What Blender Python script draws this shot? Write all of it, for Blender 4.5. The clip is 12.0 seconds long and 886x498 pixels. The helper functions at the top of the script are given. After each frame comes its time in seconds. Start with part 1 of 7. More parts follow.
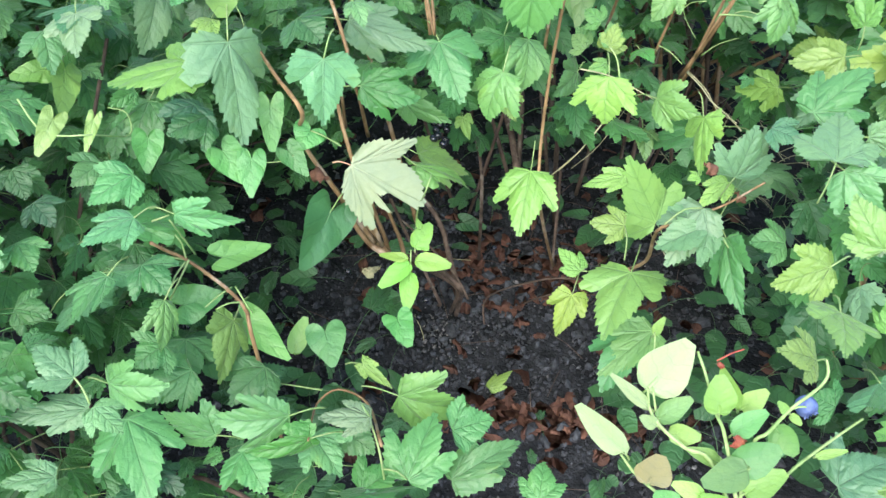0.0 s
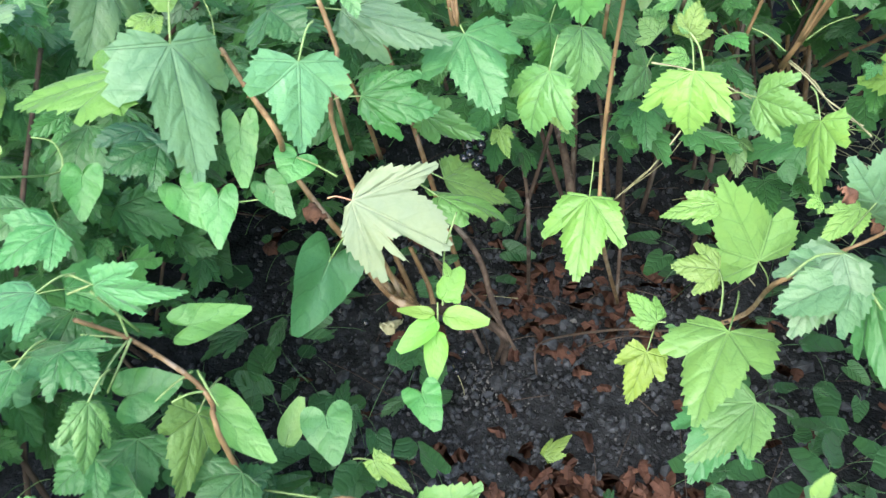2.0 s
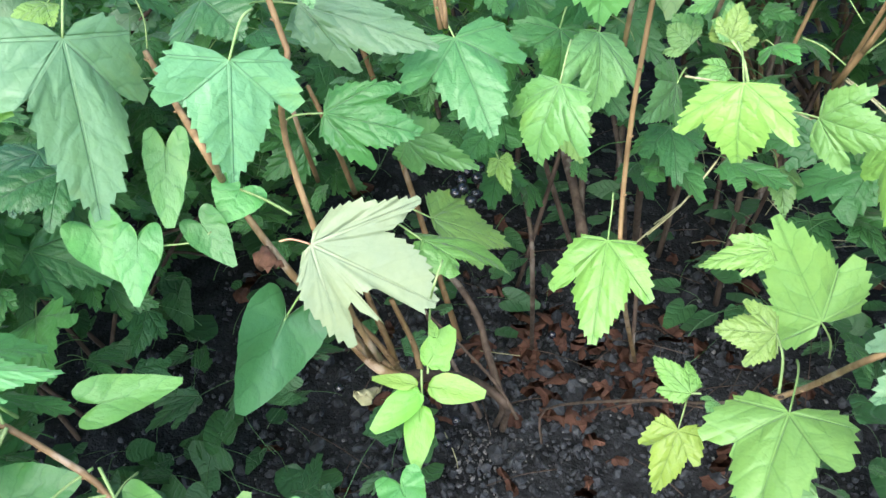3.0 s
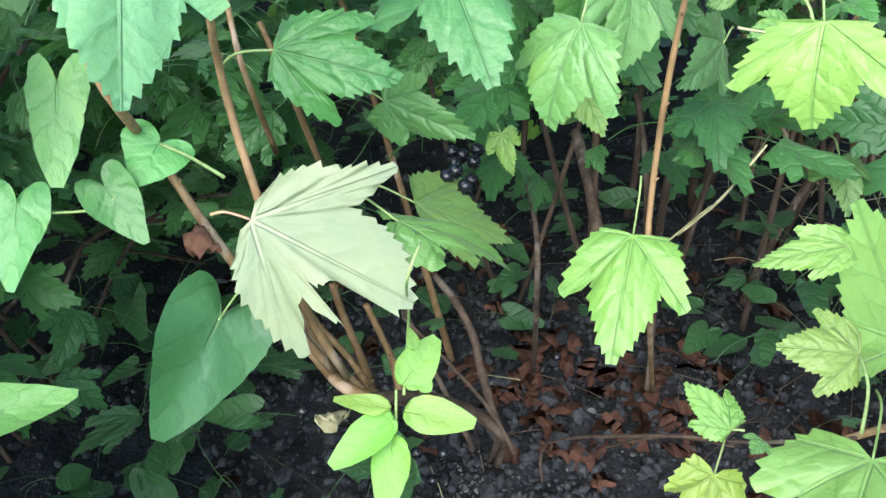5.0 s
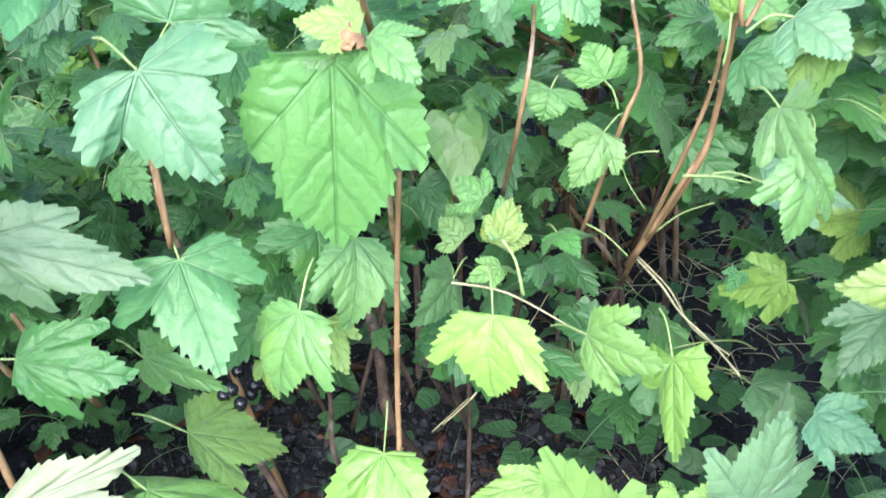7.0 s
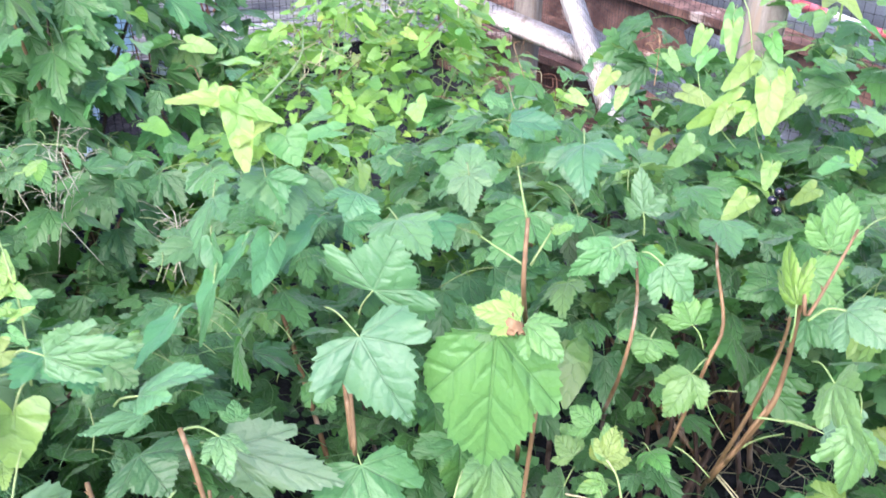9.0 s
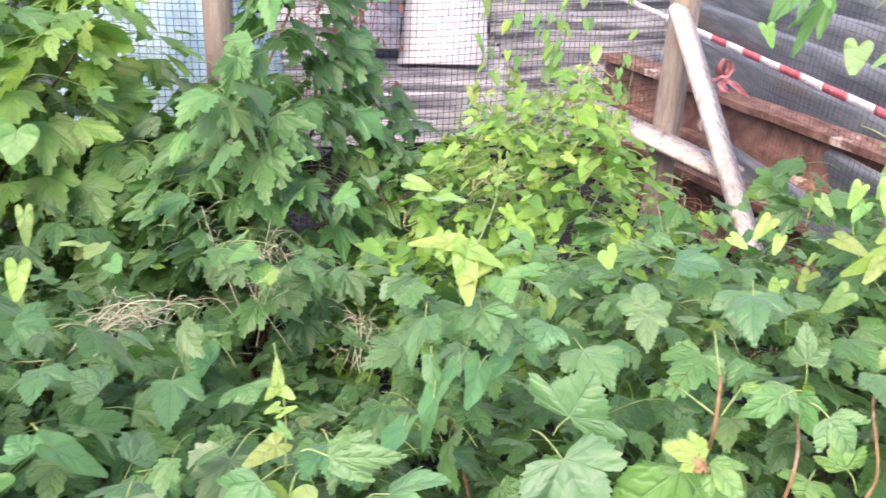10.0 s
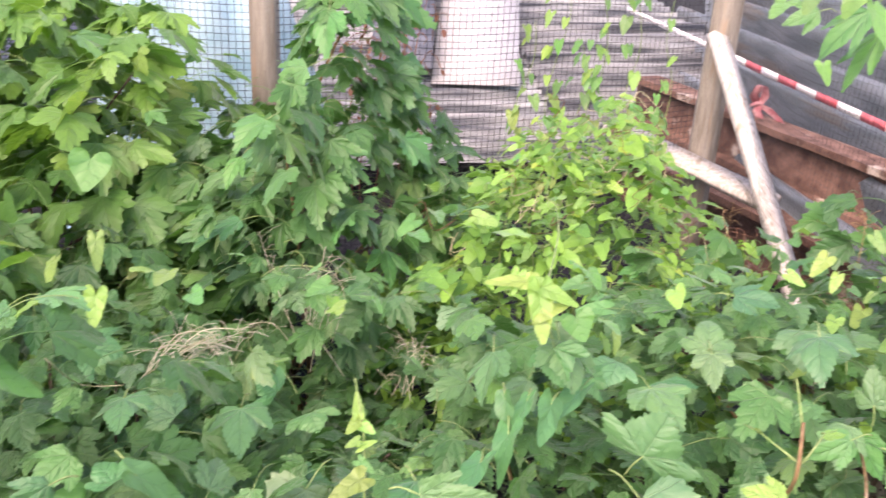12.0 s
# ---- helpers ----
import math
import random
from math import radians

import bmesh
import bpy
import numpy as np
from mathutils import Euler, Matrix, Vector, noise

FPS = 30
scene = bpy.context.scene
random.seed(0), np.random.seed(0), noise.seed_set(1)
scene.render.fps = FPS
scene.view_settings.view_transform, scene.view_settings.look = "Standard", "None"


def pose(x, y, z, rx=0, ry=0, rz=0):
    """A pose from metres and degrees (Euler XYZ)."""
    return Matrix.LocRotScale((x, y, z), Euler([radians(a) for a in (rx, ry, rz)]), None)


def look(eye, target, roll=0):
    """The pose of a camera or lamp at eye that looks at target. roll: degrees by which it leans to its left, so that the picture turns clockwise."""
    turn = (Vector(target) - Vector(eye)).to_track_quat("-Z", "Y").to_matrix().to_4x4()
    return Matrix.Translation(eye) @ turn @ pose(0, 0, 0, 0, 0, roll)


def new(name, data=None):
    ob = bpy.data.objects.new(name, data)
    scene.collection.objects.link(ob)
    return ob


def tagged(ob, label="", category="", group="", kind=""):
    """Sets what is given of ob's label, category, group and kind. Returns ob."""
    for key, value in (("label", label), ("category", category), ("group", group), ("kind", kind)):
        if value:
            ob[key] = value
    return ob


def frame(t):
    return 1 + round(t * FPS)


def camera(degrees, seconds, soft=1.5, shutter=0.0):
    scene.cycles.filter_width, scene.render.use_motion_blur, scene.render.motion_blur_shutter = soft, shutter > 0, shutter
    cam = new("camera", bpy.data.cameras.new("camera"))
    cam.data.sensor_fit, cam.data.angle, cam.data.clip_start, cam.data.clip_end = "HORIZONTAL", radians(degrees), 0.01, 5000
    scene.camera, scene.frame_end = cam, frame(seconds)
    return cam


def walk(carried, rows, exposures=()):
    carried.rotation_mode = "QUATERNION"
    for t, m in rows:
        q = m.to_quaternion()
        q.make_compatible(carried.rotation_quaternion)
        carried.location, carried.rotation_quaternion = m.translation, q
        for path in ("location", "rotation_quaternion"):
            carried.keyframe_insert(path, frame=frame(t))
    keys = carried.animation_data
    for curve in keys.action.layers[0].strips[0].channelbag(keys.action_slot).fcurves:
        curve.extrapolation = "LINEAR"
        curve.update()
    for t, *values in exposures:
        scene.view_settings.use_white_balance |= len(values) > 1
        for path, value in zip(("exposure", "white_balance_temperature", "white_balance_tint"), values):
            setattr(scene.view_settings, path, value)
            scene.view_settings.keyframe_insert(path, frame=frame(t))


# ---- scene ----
cam = camera(55.3, 12.0, 1.5, 0.2)
EXPOSURES = [(0.0, 2.21, 6650, 9), (1.5, 2.22, 6650, 8), (2.5, 2.29, 6600, 8), (5.5, 2.22, 6500, 11), (7.2, 2.54, 6350, 20), (8.8, 2.42, 6250, 27), (9.5, 2.3, 7450, 34), (10.5, 2.17, 7950, 33), (11.0, 2.24, 8150, 32), (12.0, 2.15, 8200, 34)]
PATH = [
    (0, (-0.0306, 0.041, 1.0996), (-0.0251, 1.4483, -0.3213), 2.45),
    (0.5, (-0.0251, 0.037, 1.1051), (0.0337, 1.4544, -0.3045), 2.53),
    (1, (-0.0173, 0.048, 1.1077), (0.0551, 1.4925, -0.2728), 2.51),
    (1.5, (-0.0032, 0.1047, 1.0584), (-0.0798, 1.5201, -0.3523), 0.24),
    (2, (-0.0119, 0.2343, 0.9697), (-0.1366, 1.6437, -0.443), -2.8),
    (2.5, (-0.0086, 0.311, 0.9174), (-0.0766, 1.7063, -0.5136), -2.86),
    (2.7, (-0.0103, 0.3249, 0.9011), (-0.119, 1.7624, -0.4853), -3.39),
    (4.3, (-0.0038, 0.4342, 0.7726), (-0.15, 1.9502, -0.524), -1.25),
    (4.5, (-0.005, 0.4342, 0.7755), (-0.1492, 1.9503, -0.5219), -1.25),
    (5, (-0.0063, 0.4312, 0.7664), (-0.1414, 1.9472, -0.5313), -0.94),
    (5.5, (0.0071, 0.4353, 0.7986), (-0.0932, 1.9584, -0.4953), -0.72),
    (6, (0.0487, 0.4446, 0.8421), (0.0267, 1.9696, -0.4523), 0.23),
    (6.5, (0.0812, 0.4527, 0.8618), (0.1282, 1.9888, -0.418), 0.72),
    (7, (0.0938, 0.4709, 0.9159), (0.1883, 2.0312, -0.331), 1.33),
    (7.2, (0.095, 0.4761, 0.9381), (0.2043, 2.0474, -0.2946), 1.59),
    (8.8, (0.0463, 0.3996, 1.0418), (0.0146, 2.1131, 0.0105), 1.47),
    (9, (0.039, 0.3798, 1.0694), (-0.0334, 2.1185, 0.0817), 1.67),
    (9.5, (0.0164, 0.3352, 1.137), (-0.1519, 2.1326, 0.2766), 1.93),
    (10, (-0.0423, 0.2843, 1.1676), (-0.3706, 2.0739, 0.3371), 2.59),
    (10.5, (-0.1135, 0.2493, 1.1669), (-0.65, 1.9789, 0.3186), 2.9),
    (11, (-0.1574, 0.2373, 1.1634), (-0.8301, 1.9048, 0.2881), 1.95),
    (11.5, (-0.1478, 0.2454, 1.1691), (-0.7652, 1.9399, 0.3043), 2.12),
    (12, (-0.0986, 0.2665, 1.1932), (-0.4693, 2.0613, 0.3903), 3.12),
]
walk(cam, [(t, look(eye, target, roll)) for t, eye, target, roll in PATH], EXPOSURES)

# ---- sky and sun: bright overcast ----
world = bpy.data.worlds.new("overcast_sky")
scene.world = world
world.use_nodes = True
wn = world.node_tree.nodes
sky = wn.new("ShaderNodeTexSky")
sky.sky_type, sky.sun_disc = "NISHITA", False
sky.sun_elevation, sky.sun_rotation = radians(51), radians(197)
sky.air_density, sky.dust_density, sky.ozone_density = 1.0, 1.2, 1.0
wn["Background"].inputs["Strength"].default_value = 0.15
world.node_tree.links.new(sky.outputs["Color"], wn["Background"].inputs["Color"])
sun = new("sun", bpy.data.lights.new("sun", "SUN"))
sun.data.energy, sun.data.angle, sun.data.color = 1.5, radians(60), (1.0, 0.97, 0.92)
sun.matrix_basis = look((0, 0, 6), (1.4, 4.6, 0))

# ---- materials ----
def shader(name, rough=0.6, spec=0.3):
    m = bpy.data.materials.new(name)
    m.use_nodes = True
    n = m.node_tree.nodes
    b = n["Principled BSDF"]
    b.inputs["Roughness"].default_value = rough
    b.inputs["Specular IOR Level"].default_value = spec
    return m, n, m.node_tree.links, b


def calc(n, l, op, a, b=None, c=None, clamp=False):
    d = n.new("ShaderNodeMath")
    d.operation, d.use_clamp = op, clamp
    for i, v in enumerate((a, b, c)):
        if v is None:
            continue
        if isinstance(v, (int, float)):
            d.inputs[i].default_value = v
        else:
            l.new(v, d.inputs[i])
    return d.outputs[0]


def span(n, l, v, a, b, c=0.0, d=1.0, smooth=True):
    r = n.new("ShaderNodeMapRange")
    r.interpolation_type = "SMOOTHSTEP" if smooth else "LINEAR"
    l.new(v, r.inputs["Value"])
    for k, x in zip(("From Min", "From Max", "To Min", "To Max"), (a, b, c, d)):
        r.inputs[k].default_value = x
    return r.outputs["Result"]


def mix(n, l, f, a, b, kind="MIX"):
    x = n.new("ShaderNodeMix")
    x.data_type, x.blend_type = "RGBA", kind
    for i, v in ((0, f), (6, a), (7, b)):
        if isinstance(v, (int, float)):
            x.inputs[i].default_value = v
        elif isinstance(v, tuple):
            x.inputs[i].default_value = (*v, 1)
        else:
            l.new(v, x.inputs[i])
    return x.outputs[2]


def noisy(n, l, co, scale, detail=4.0, rough=0.55):
    t = n.new("ShaderNodeTexNoise")
    t.inputs["Scale"].default_value, t.inputs["Detail"].default_value = scale, detail
    t.inputs["Roughness"].default_value = rough
    if co is not None:
        l.new(co, t.inputs["Vector"])
    return t.outputs["Fac"]


def bumped(n, l, b, height, strength=0.3, distance=0.002):
    u = n.new("ShaderNodeBump")
    u.inputs["Strength"].default_value, u.inputs["Distance"].default_value = strength, distance
    l.new(height, u.inputs["Height"])
    l.new(u.outputs["Normal"], b.inputs["Normal"])
    return u.outputs["Normal"]


def leaf_material(name, joined=False, side=4.3, gloss=0.4, thin=0.36, pucker=0.32, grain=0.7, web_tint=0.16, relief=0.1, crease=0.5, tones=((0.05, 0.16, 0.055), (0.09, 0.25, 0.07))):
    """A leaf: one tone a leaf, sunken main and side veins, pale ribs near the stalk, blotches, puckered relief, light through it."""
    m, n, l, b = shader(name, gloss, 0.5)
    b.inputs["Sheen Weight"].default_value, b.inputs["Sheen Roughness"].default_value = 0.14, 0.4
    uv = n.new("ShaderNodeUVMap")
    sep = n.new("ShaderNodeSeparateXYZ")
    l.new(uv.outputs["UV"], sep.inputs[0])
    u, v = sep.outputs["X"], sep.outputs["Y"]
    co = uv.outputs["UV"] if joined else n.new("ShaderNodeTexCoord").outputs["Object"]
    info = n.new("ShaderNodeObjectInfo")
    if joined:
        isl = n.new("ShaderNodeNewGeometry").outputs["Random Per Island"]
        tone = mix(n, l, isl, tones[0], tones[1])
    else:
        tone = info.outputs["Color"]
    width = calc(n, l, "MULTIPLY_ADD", u, -0.012, 0.019)
    main = calc(n, l, "SUBTRACT", 1.0, calc(n, l, "DIVIDE", v, width), clamp=True)
    main = span(n, l, main, 0.0, 0.6)
    sunk = span(n, l, v, 0.034, 0.0)
    rib = calc(n, l, "MULTIPLY", main, span(n, l, u, 0.75, 0.1))
    wob = calc(n, l, "MULTIPLY", noisy(n, l, co, 2.5, 2.0), 1.3)
    s = calc(n, l, "MULTIPLY_ADD", calc(n, l, "MULTIPLY_ADD", calc(n, l, "POWER", v, 0.85), -0.8, u), side, wob)
    s = calc(n, l, "ABSOLUTE", calc(n, l, "SUBTRACT", calc(n, l, "FRACT", s), 0.5))
    twig = span(n, l, s, 0.07, 0.0)
    quilt = span(n, l, s, 0.0, 0.3)
    blot = span(n, l, noisy(n, l, co, 2.2, 5.0, 0.6), 0.3, 0.72)
    fine = noisy(n, l, co, 22.0, 3.0)
    web = n.new("ShaderNodeTexVoronoi")
    web.feature = "DISTANCE_TO_EDGE"
    web.inputs["Scale"].default_value = 15.0
    l.new(co, web.inputs["Vector"])
    cells = span(n, l, web.outputs["Distance"], 0.0, 0.16)
    big = n.new("ShaderNodeTexVoronoi")
    big.feature = "DISTANCE_TO_EDGE"
    big.inputs["Scale"].default_value = 6.5
    l.new(co, big.inputs["Vector"])
    cells = calc(n, l, "MULTIPLY_ADD", span(n, l, big.outputs["Distance"], 0.0, 0.12), 0.6, calc(n, l, "MULTIPLY", cells, 0.4))
    col = mix(n, l, calc(n, l, "MULTIPLY", blot, 0.45), tone, mix(n, l, 1.0, tone, (1.35, 1.22, 0.95), "MULTIPLY"))
    col = mix(n, l, calc(n, l, "MULTIPLY", fine, 0.3), col, mix(n, l, 1.0, col, (0.7, 0.72, 0.7), "MULTIPLY"))
    col = mix(n, l, calc(n, l, "MULTIPLY", calc(n, l, "SUBTRACT", 1.0, cells), web_tint), col, mix(n, l, 1.0, col, (0.62, 0.7, 0.66), "MULTIPLY"))
    col = mix(n, l, calc(n, l, "MULTIPLY", twig, crease), col, mix(n, l, 1.0, col, (0.6, 0.7, 0.66), "MULTIPLY"))
    col = mix(n, l, calc(n, l, "MULTIPLY", sunk, crease), col, mix(n, l, 1.0, col, (0.62, 0.72, 0.68), "MULTIPLY"))
    col = mix(n, l, calc(n, l, "MULTIPLY", rib, 0.5), col, mix(n, l, 1.0, mix(n, l, 1.0, col, (1.5, 1.35, 1.5), "MULTIPLY"), (0.04, 0.05, 0.02), "ADD"))
    aged = calc(n, l, "MULTIPLY", span(n, l, noisy(n, l, co, 1.7, 4.0, 0.6), 0.56, 0.72), span(n, l, info.outputs["Random"], 0.55, 1.0, 0.0, 0.5))
    col = mix(n, l, aged, col, mix(n, l, 1.0, col, (1.9, 1.25, 0.7), "MULTIPLY"))
    l.new(col, b.inputs["Base Color"])
    l.new(span(n, l, fine, 0.3, 0.7, gloss - 0.06, gloss + 0.1), b.inputs["Roughness"])
    high = calc(n, l, "MULTIPLY_ADD", main, -0.6, calc(n, l, "MULTIPLY", noisy(n, l, co, 7.0, 3.0), grain))
    high = calc(n, l, "MULTIPLY_ADD", quilt, pucker, calc(n, l, "MULTIPLY_ADD", cells, relief, high))
    nor = bumped(n, l, b, high, 0.8, 0.002)
    tr = n.new("ShaderNodeBsdfTranslucent")
    l.new(mix(n, l, 1.0, col, (1.5, 1.5, 0.8), "MULTIPLY"), tr.inputs["Color"])
    l.new(nor, tr.inputs["Normal"])
    ms = n.new("ShaderNodeMixShader")
    ms.inputs[0].default_value = thin
    l.new(b.outputs[0], ms.inputs[1])
    l.new(tr.outputs[0], ms.inputs[2])
    l.new(ms.outputs[0], n["Material Output"].inputs["Surface"])
    return m


def rough_material(name, dark, pale, scale=30.0, rough=0.8, stretch=(1, 1, 1), relief=0.5, spots=None, fine=220.0, spec=0.25, metal=0.0, depth=0.003):
    """Bark, soil, wood, rust: two tones at a coarse and a fine scale, with relief."""
    m, n, l, b = shader(name, rough, spec)
    b.inputs["Metallic"].default_value = metal
    co = n.new("ShaderNodeTexCoord").outputs["Object"]
    mp = n.new("ShaderNodeMapping")
    mp.inputs["Scale"].default_value = stretch
    l.new(co, mp.inputs["Vector"])
    v = mp.outputs["Vector"]
    big, small = noisy(n, l, v, scale, 5.0), noisy(n, l, v, fine, 3.0)
    col = mix(n, l, span(n, l, big, 0.32, 0.68), dark, pale)
    col = mix(n, l, span(n, l, small, 0.35, 0.7, 0.0, 0.6), col, mix(n, l, 1.0, col, (0.6, 0.58, 0.56), "MULTIPLY"))
    if spots:
        col = mix(n, l, span(n, l, noisy(n, l, v, scale * 0.35, 6.0, 0.65), 0.56, 0.64), col, spots)
    r = n.new("ShaderNodeObjectInfo").outputs["Random"]
    col = mix(n, l, span(n, l, r, 0, 1, 0.0, 0.6), col, mix(n, l, 1.0, col, (0.62, 0.6, 0.6), "MULTIPLY"))
    l.new(col, b.inputs["Base Color"])
    l.new(span(n, l, small, 0.2, 0.8, rough - 0.12, min(1, rough + 0.12)), b.inputs["Roughness"])
    bumped(n, l, b, calc(n, l, "MULTIPLY_ADD", big, 0.7, calc(n, l, "MULTIPLY", small, 0.4)), relief, depth)
    return m


M_CURRANT = leaf_material("currant_leaf")
M_BROAD = leaf_material("puckered_currant_leaf", side=4.6, gloss=0.44, pucker=0.6, relief=0.18, crease=0.55)
M_BIND = leaf_material("bindweed_leaf", side=3.0, gloss=0.4, pucker=0.2, grain=0.4, crease=0.62, web_tint=0.12, relief=0.04)
M_SPRIG = leaf_material("soft_leaf", side=4.0, gloss=0.45, pucker=0.08, grain=0.3, crease=0.25, web_tint=0.08, relief=0.03)
M_PALE = leaf_material("leaf_underside", side=4.3, gloss=0.55, thin=0.15, pucker=-0.15, grain=0.4, crease=0.12, web_tint=0.1, relief=0.04)
# tones darkened to stand in for the shade in gaps between leaves
M_SHADEMASS = leaf_material("shaded_leaf_mass", joined=True, tones=((0.032, 0.12, 0.037), (0.07, 0.215, 0.06)))
M_BINDMASS = leaf_material("bindweed_mass", joined=True, pucker=0.1, tones=((0.085, 0.25, 0.045), (0.22, 0.43, 0.07)))
M_MOUND = leaf_material("mound_leaf", joined=True, pucker=0.1, tones=((0.07, 0.215, 0.042), (0.19, 0.4, 0.066)))
M_PALEMASS = leaf_material("pale_leaf_mass", joined=True, tones=((0.055, 0.18, 0.04), (0.14, 0.31, 0.06)))
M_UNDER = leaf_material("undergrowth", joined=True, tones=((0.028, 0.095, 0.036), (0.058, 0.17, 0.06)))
M_CANE = rough_material("cane_bark", (0.17, 0.105, 0.05), (0.31, 0.2, 0.1), 60, 0.6, (1, 1, 0.25), 0.4, (0.36, 0.27, 0.19))
M_OLD = rough_material("old_cane_bark", (0.048, 0.033, 0.025), (0.105, 0.073, 0.055), 70, 0.85, (1, 1, 0.2), 0.6, (0.14, 0.115, 0.095))
M_STALK = rough_material("leaf_stalk", (0.17, 0.29, 0.09), (0.28, 0.38, 0.15), 40, 0.5, relief=0.1)
M_RED = rough_material("red_stalk", (0.42, 0.17, 0.12), (0.5, 0.32, 0.18), 60, 0.5, relief=0.1)
M_DRY = rough_material("dry_leaf", (0.12, 0.055, 0.035), (0.25, 0.125, 0.075), 50, 0.75, relief=0.5)
M_PAPER = rough_material("papery_scale", (0.2, 0.125, 0.06), (0.38, 0.25, 0.13), 60, 0.75, relief=0.4)
M_STRAW = rough_material("dry_stalk", (0.31, 0.30, 0.165), (0.48, 0.46, 0.28), 50, 0.8, relief=0.2)
M_HAY = rough_material("bleached_straw", (0.36, 0.37, 0.25), (0.54, 0.55, 0.40), 50, 0.8, relief=0.2)
M_SOIL = rough_material("dark_soil", (0.012, 0.013, 0.015), (0.034, 0.036, 0.040), 26, 0.95, relief=0.9, fine=150, depth=0.012, spec=0.12)
M_COAL = rough_material("charcoal", (0.014, 0.015, 0.018), (0.055, 0.06, 0.07), 70, 0.65, relief=0.6, spec=0.3)
M_GRIT = rough_material("grey_grit", (0.07, 0.07, 0.075), (0.19, 0.185, 0.18), 90, 0.85)
M_BARKCHIP = rough_material("bark_chip", (0.06, 0.029, 0.021), (0.155, 0.072, 0.048), 50, 0.85, (1, 0.3, 1), 0.7)
M_WOOD = rough_material("pale_timber", (0.25, 0.225, 0.185), (0.40, 0.37, 0.315), 14, 0.75, (6, 6, 0.5), 0.4, (0.34, 0.27, 0.2))
M_WHITE = rough_material("whitewashed_timber", (0.42, 0.40, 0.35), (0.64, 0.61, 0.55), 20, 0.75, (5, 5, 0.5), 0.3, (0.3, 0.26, 0.2))
M_RUST = rough_material("rusty_steel", (0.095, 0.05, 0.037), (0.235, 0.135, 0.1), 14, 0.85, relief=0.6, spots=(0.4, 0.33, 0.27))
# mild streaks along the ridges stand in for ridge shading; spots are weathering
M_ZINC = rough_material("weathered_zinc", (0.22, 0.27, 0.30), (0.44, 0.50, 0.54), 5, 0.42, (0.5, 6, 1), 0.12, metal=0.2, spots=(0.28, 0.26, 0.24))
# streaks along the ribs paint in the light and shade of the waves
M_CLEAR = rough_material("streaked_plastic_sheet", (0.06, 0.075, 0.095), (0.6, 0.63, 0.63), 3, 0.3, (0.5, 9, 1), 0.1, (0.42, 0.45, 0.47), fine=40)
M_FOAM = rough_material("white_board", (0.42, 0.44, 0.45), (0.55, 0.57, 0.57), 12, 0.7, relief=0.1)
M_TARP = rough_material("pale_blue_tarpaulin", (0.22, 0.42, 0.48), (0.38, 0.58, 0.62), 7, 0.45, relief=0.3, spots=(0.5, 0.66, 0.68))
M_GREYTARP = rough_material("grey_sheet", (0.09, 0.105, 0.13), (0.2, 0.215, 0.24), 8, 0.6, relief=0.3)
M_BOARD = rough_material("brown_board", (0.3, 0.2, 0.2), (0.44, 0.32, 0.31), 8, 0.75, (1, 4, 1), 0.3)
M_NET = rough_material("black_netting", (0.012, 0.013, 0.015), (0.03, 0.03, 0.034), 40, 0.6, relief=0.1)
M_TAPEW = rough_material("white_tape", (0.78, 0.76, 0.75), (0.86, 0.85, 0.84), 30, 0.4, relief=0.1)
M_PINK = rough_material("faded_red_tape", (0.6, 0.2, 0.22), (0.72, 0.4, 0.4), 40, 0.4, relief=0.1)
M_TAPER = rough_material("red_tape", (0.5, 0.085, 0.1), (0.6, 0.16, 0.18), 30, 0.4, relief=0.1)
M_BLUE = rough_material("blueberry_skin", (0.05, 0.08, 0.22), (0.14, 0.2, 0.4), 120, 0.6, relief=0.1)
M_BLACK = rough_material("blackcurrant_skin", (0.006, 0.006, 0.010), (0.012, 0.012, 0.02), 60, 0.22, relief=0.05, spec=0.6)
M_REDLEAF = rough_material("red_leaf", (0.27, 0.05, 0.035), (0.36, 0.12, 0.07), 60, 0.5, relief=0.2)

# ---- builders ----
rng = random.Random(7)


def mesh_of(name, bm, *mats):
    me = bpy.data.meshes.new(name)
    bm.to_mesh(me)
    bm.free()
    for m in mats:
        me.materials.append(m)
    me.polygons.foreach_set("use_smooth", [True] * len(me.polygons))
    return me


def under(ob, parent):
    ob.parent = parent
    ob.matrix_basis = parent["rest"] @ ob.matrix_basis if "rest" in parent else ob.matrix_basis
    return ob


def thing(name, label, category, at=(0, 0, 0), group="", kind=""):
    e = new(name)
    e.empty_display_size = 0.05
    e.location = at
    return tagged(e, label, category, group, kind)


def part(name, bm, mats, parent, label="", flat=False):
    """Link a bmesh, built in world metres, as one mesh under a thing or a part."""
    mats = mats if isinstance(mats, tuple) else (mats,)
    me = mesh_of(name, bm, *mats) if isinstance(bm, bmesh.types.BMesh) else bm
    if flat:
        me.polygons.foreach_set("use_smooth", [False] * len(me.polygons))
    ob = new(name, me)
    ob.parent = parent
    up, off = parent, Vector()
    while up:
        off += up.location
        up = up.parent
    ob.location = -off
    return tagged(ob, label)


def alone(name, bm, mats, label, category, group="", kind="", flat=False):
    """A thing that is one mesh, with its origin at its base."""
    mats = mats if isinstance(mats, tuple) else (mats,)
    xs = [v.co for v in bm.verts]
    base = Vector((sum(v.x for v in xs) / len(xs), sum(v.y for v in xs) / len(xs), min(v.z for v in xs)))
    bmesh.ops.translate(bm, verts=bm.verts, vec=-base)
    ob = new(name, mesh_of(name, bm, *mats))
    if flat:
        ob.data.polygons.foreach_set("use_smooth", [False] * len(ob.data.polygons))
    ob.location = base
    return tagged(ob, label, category, group, kind)


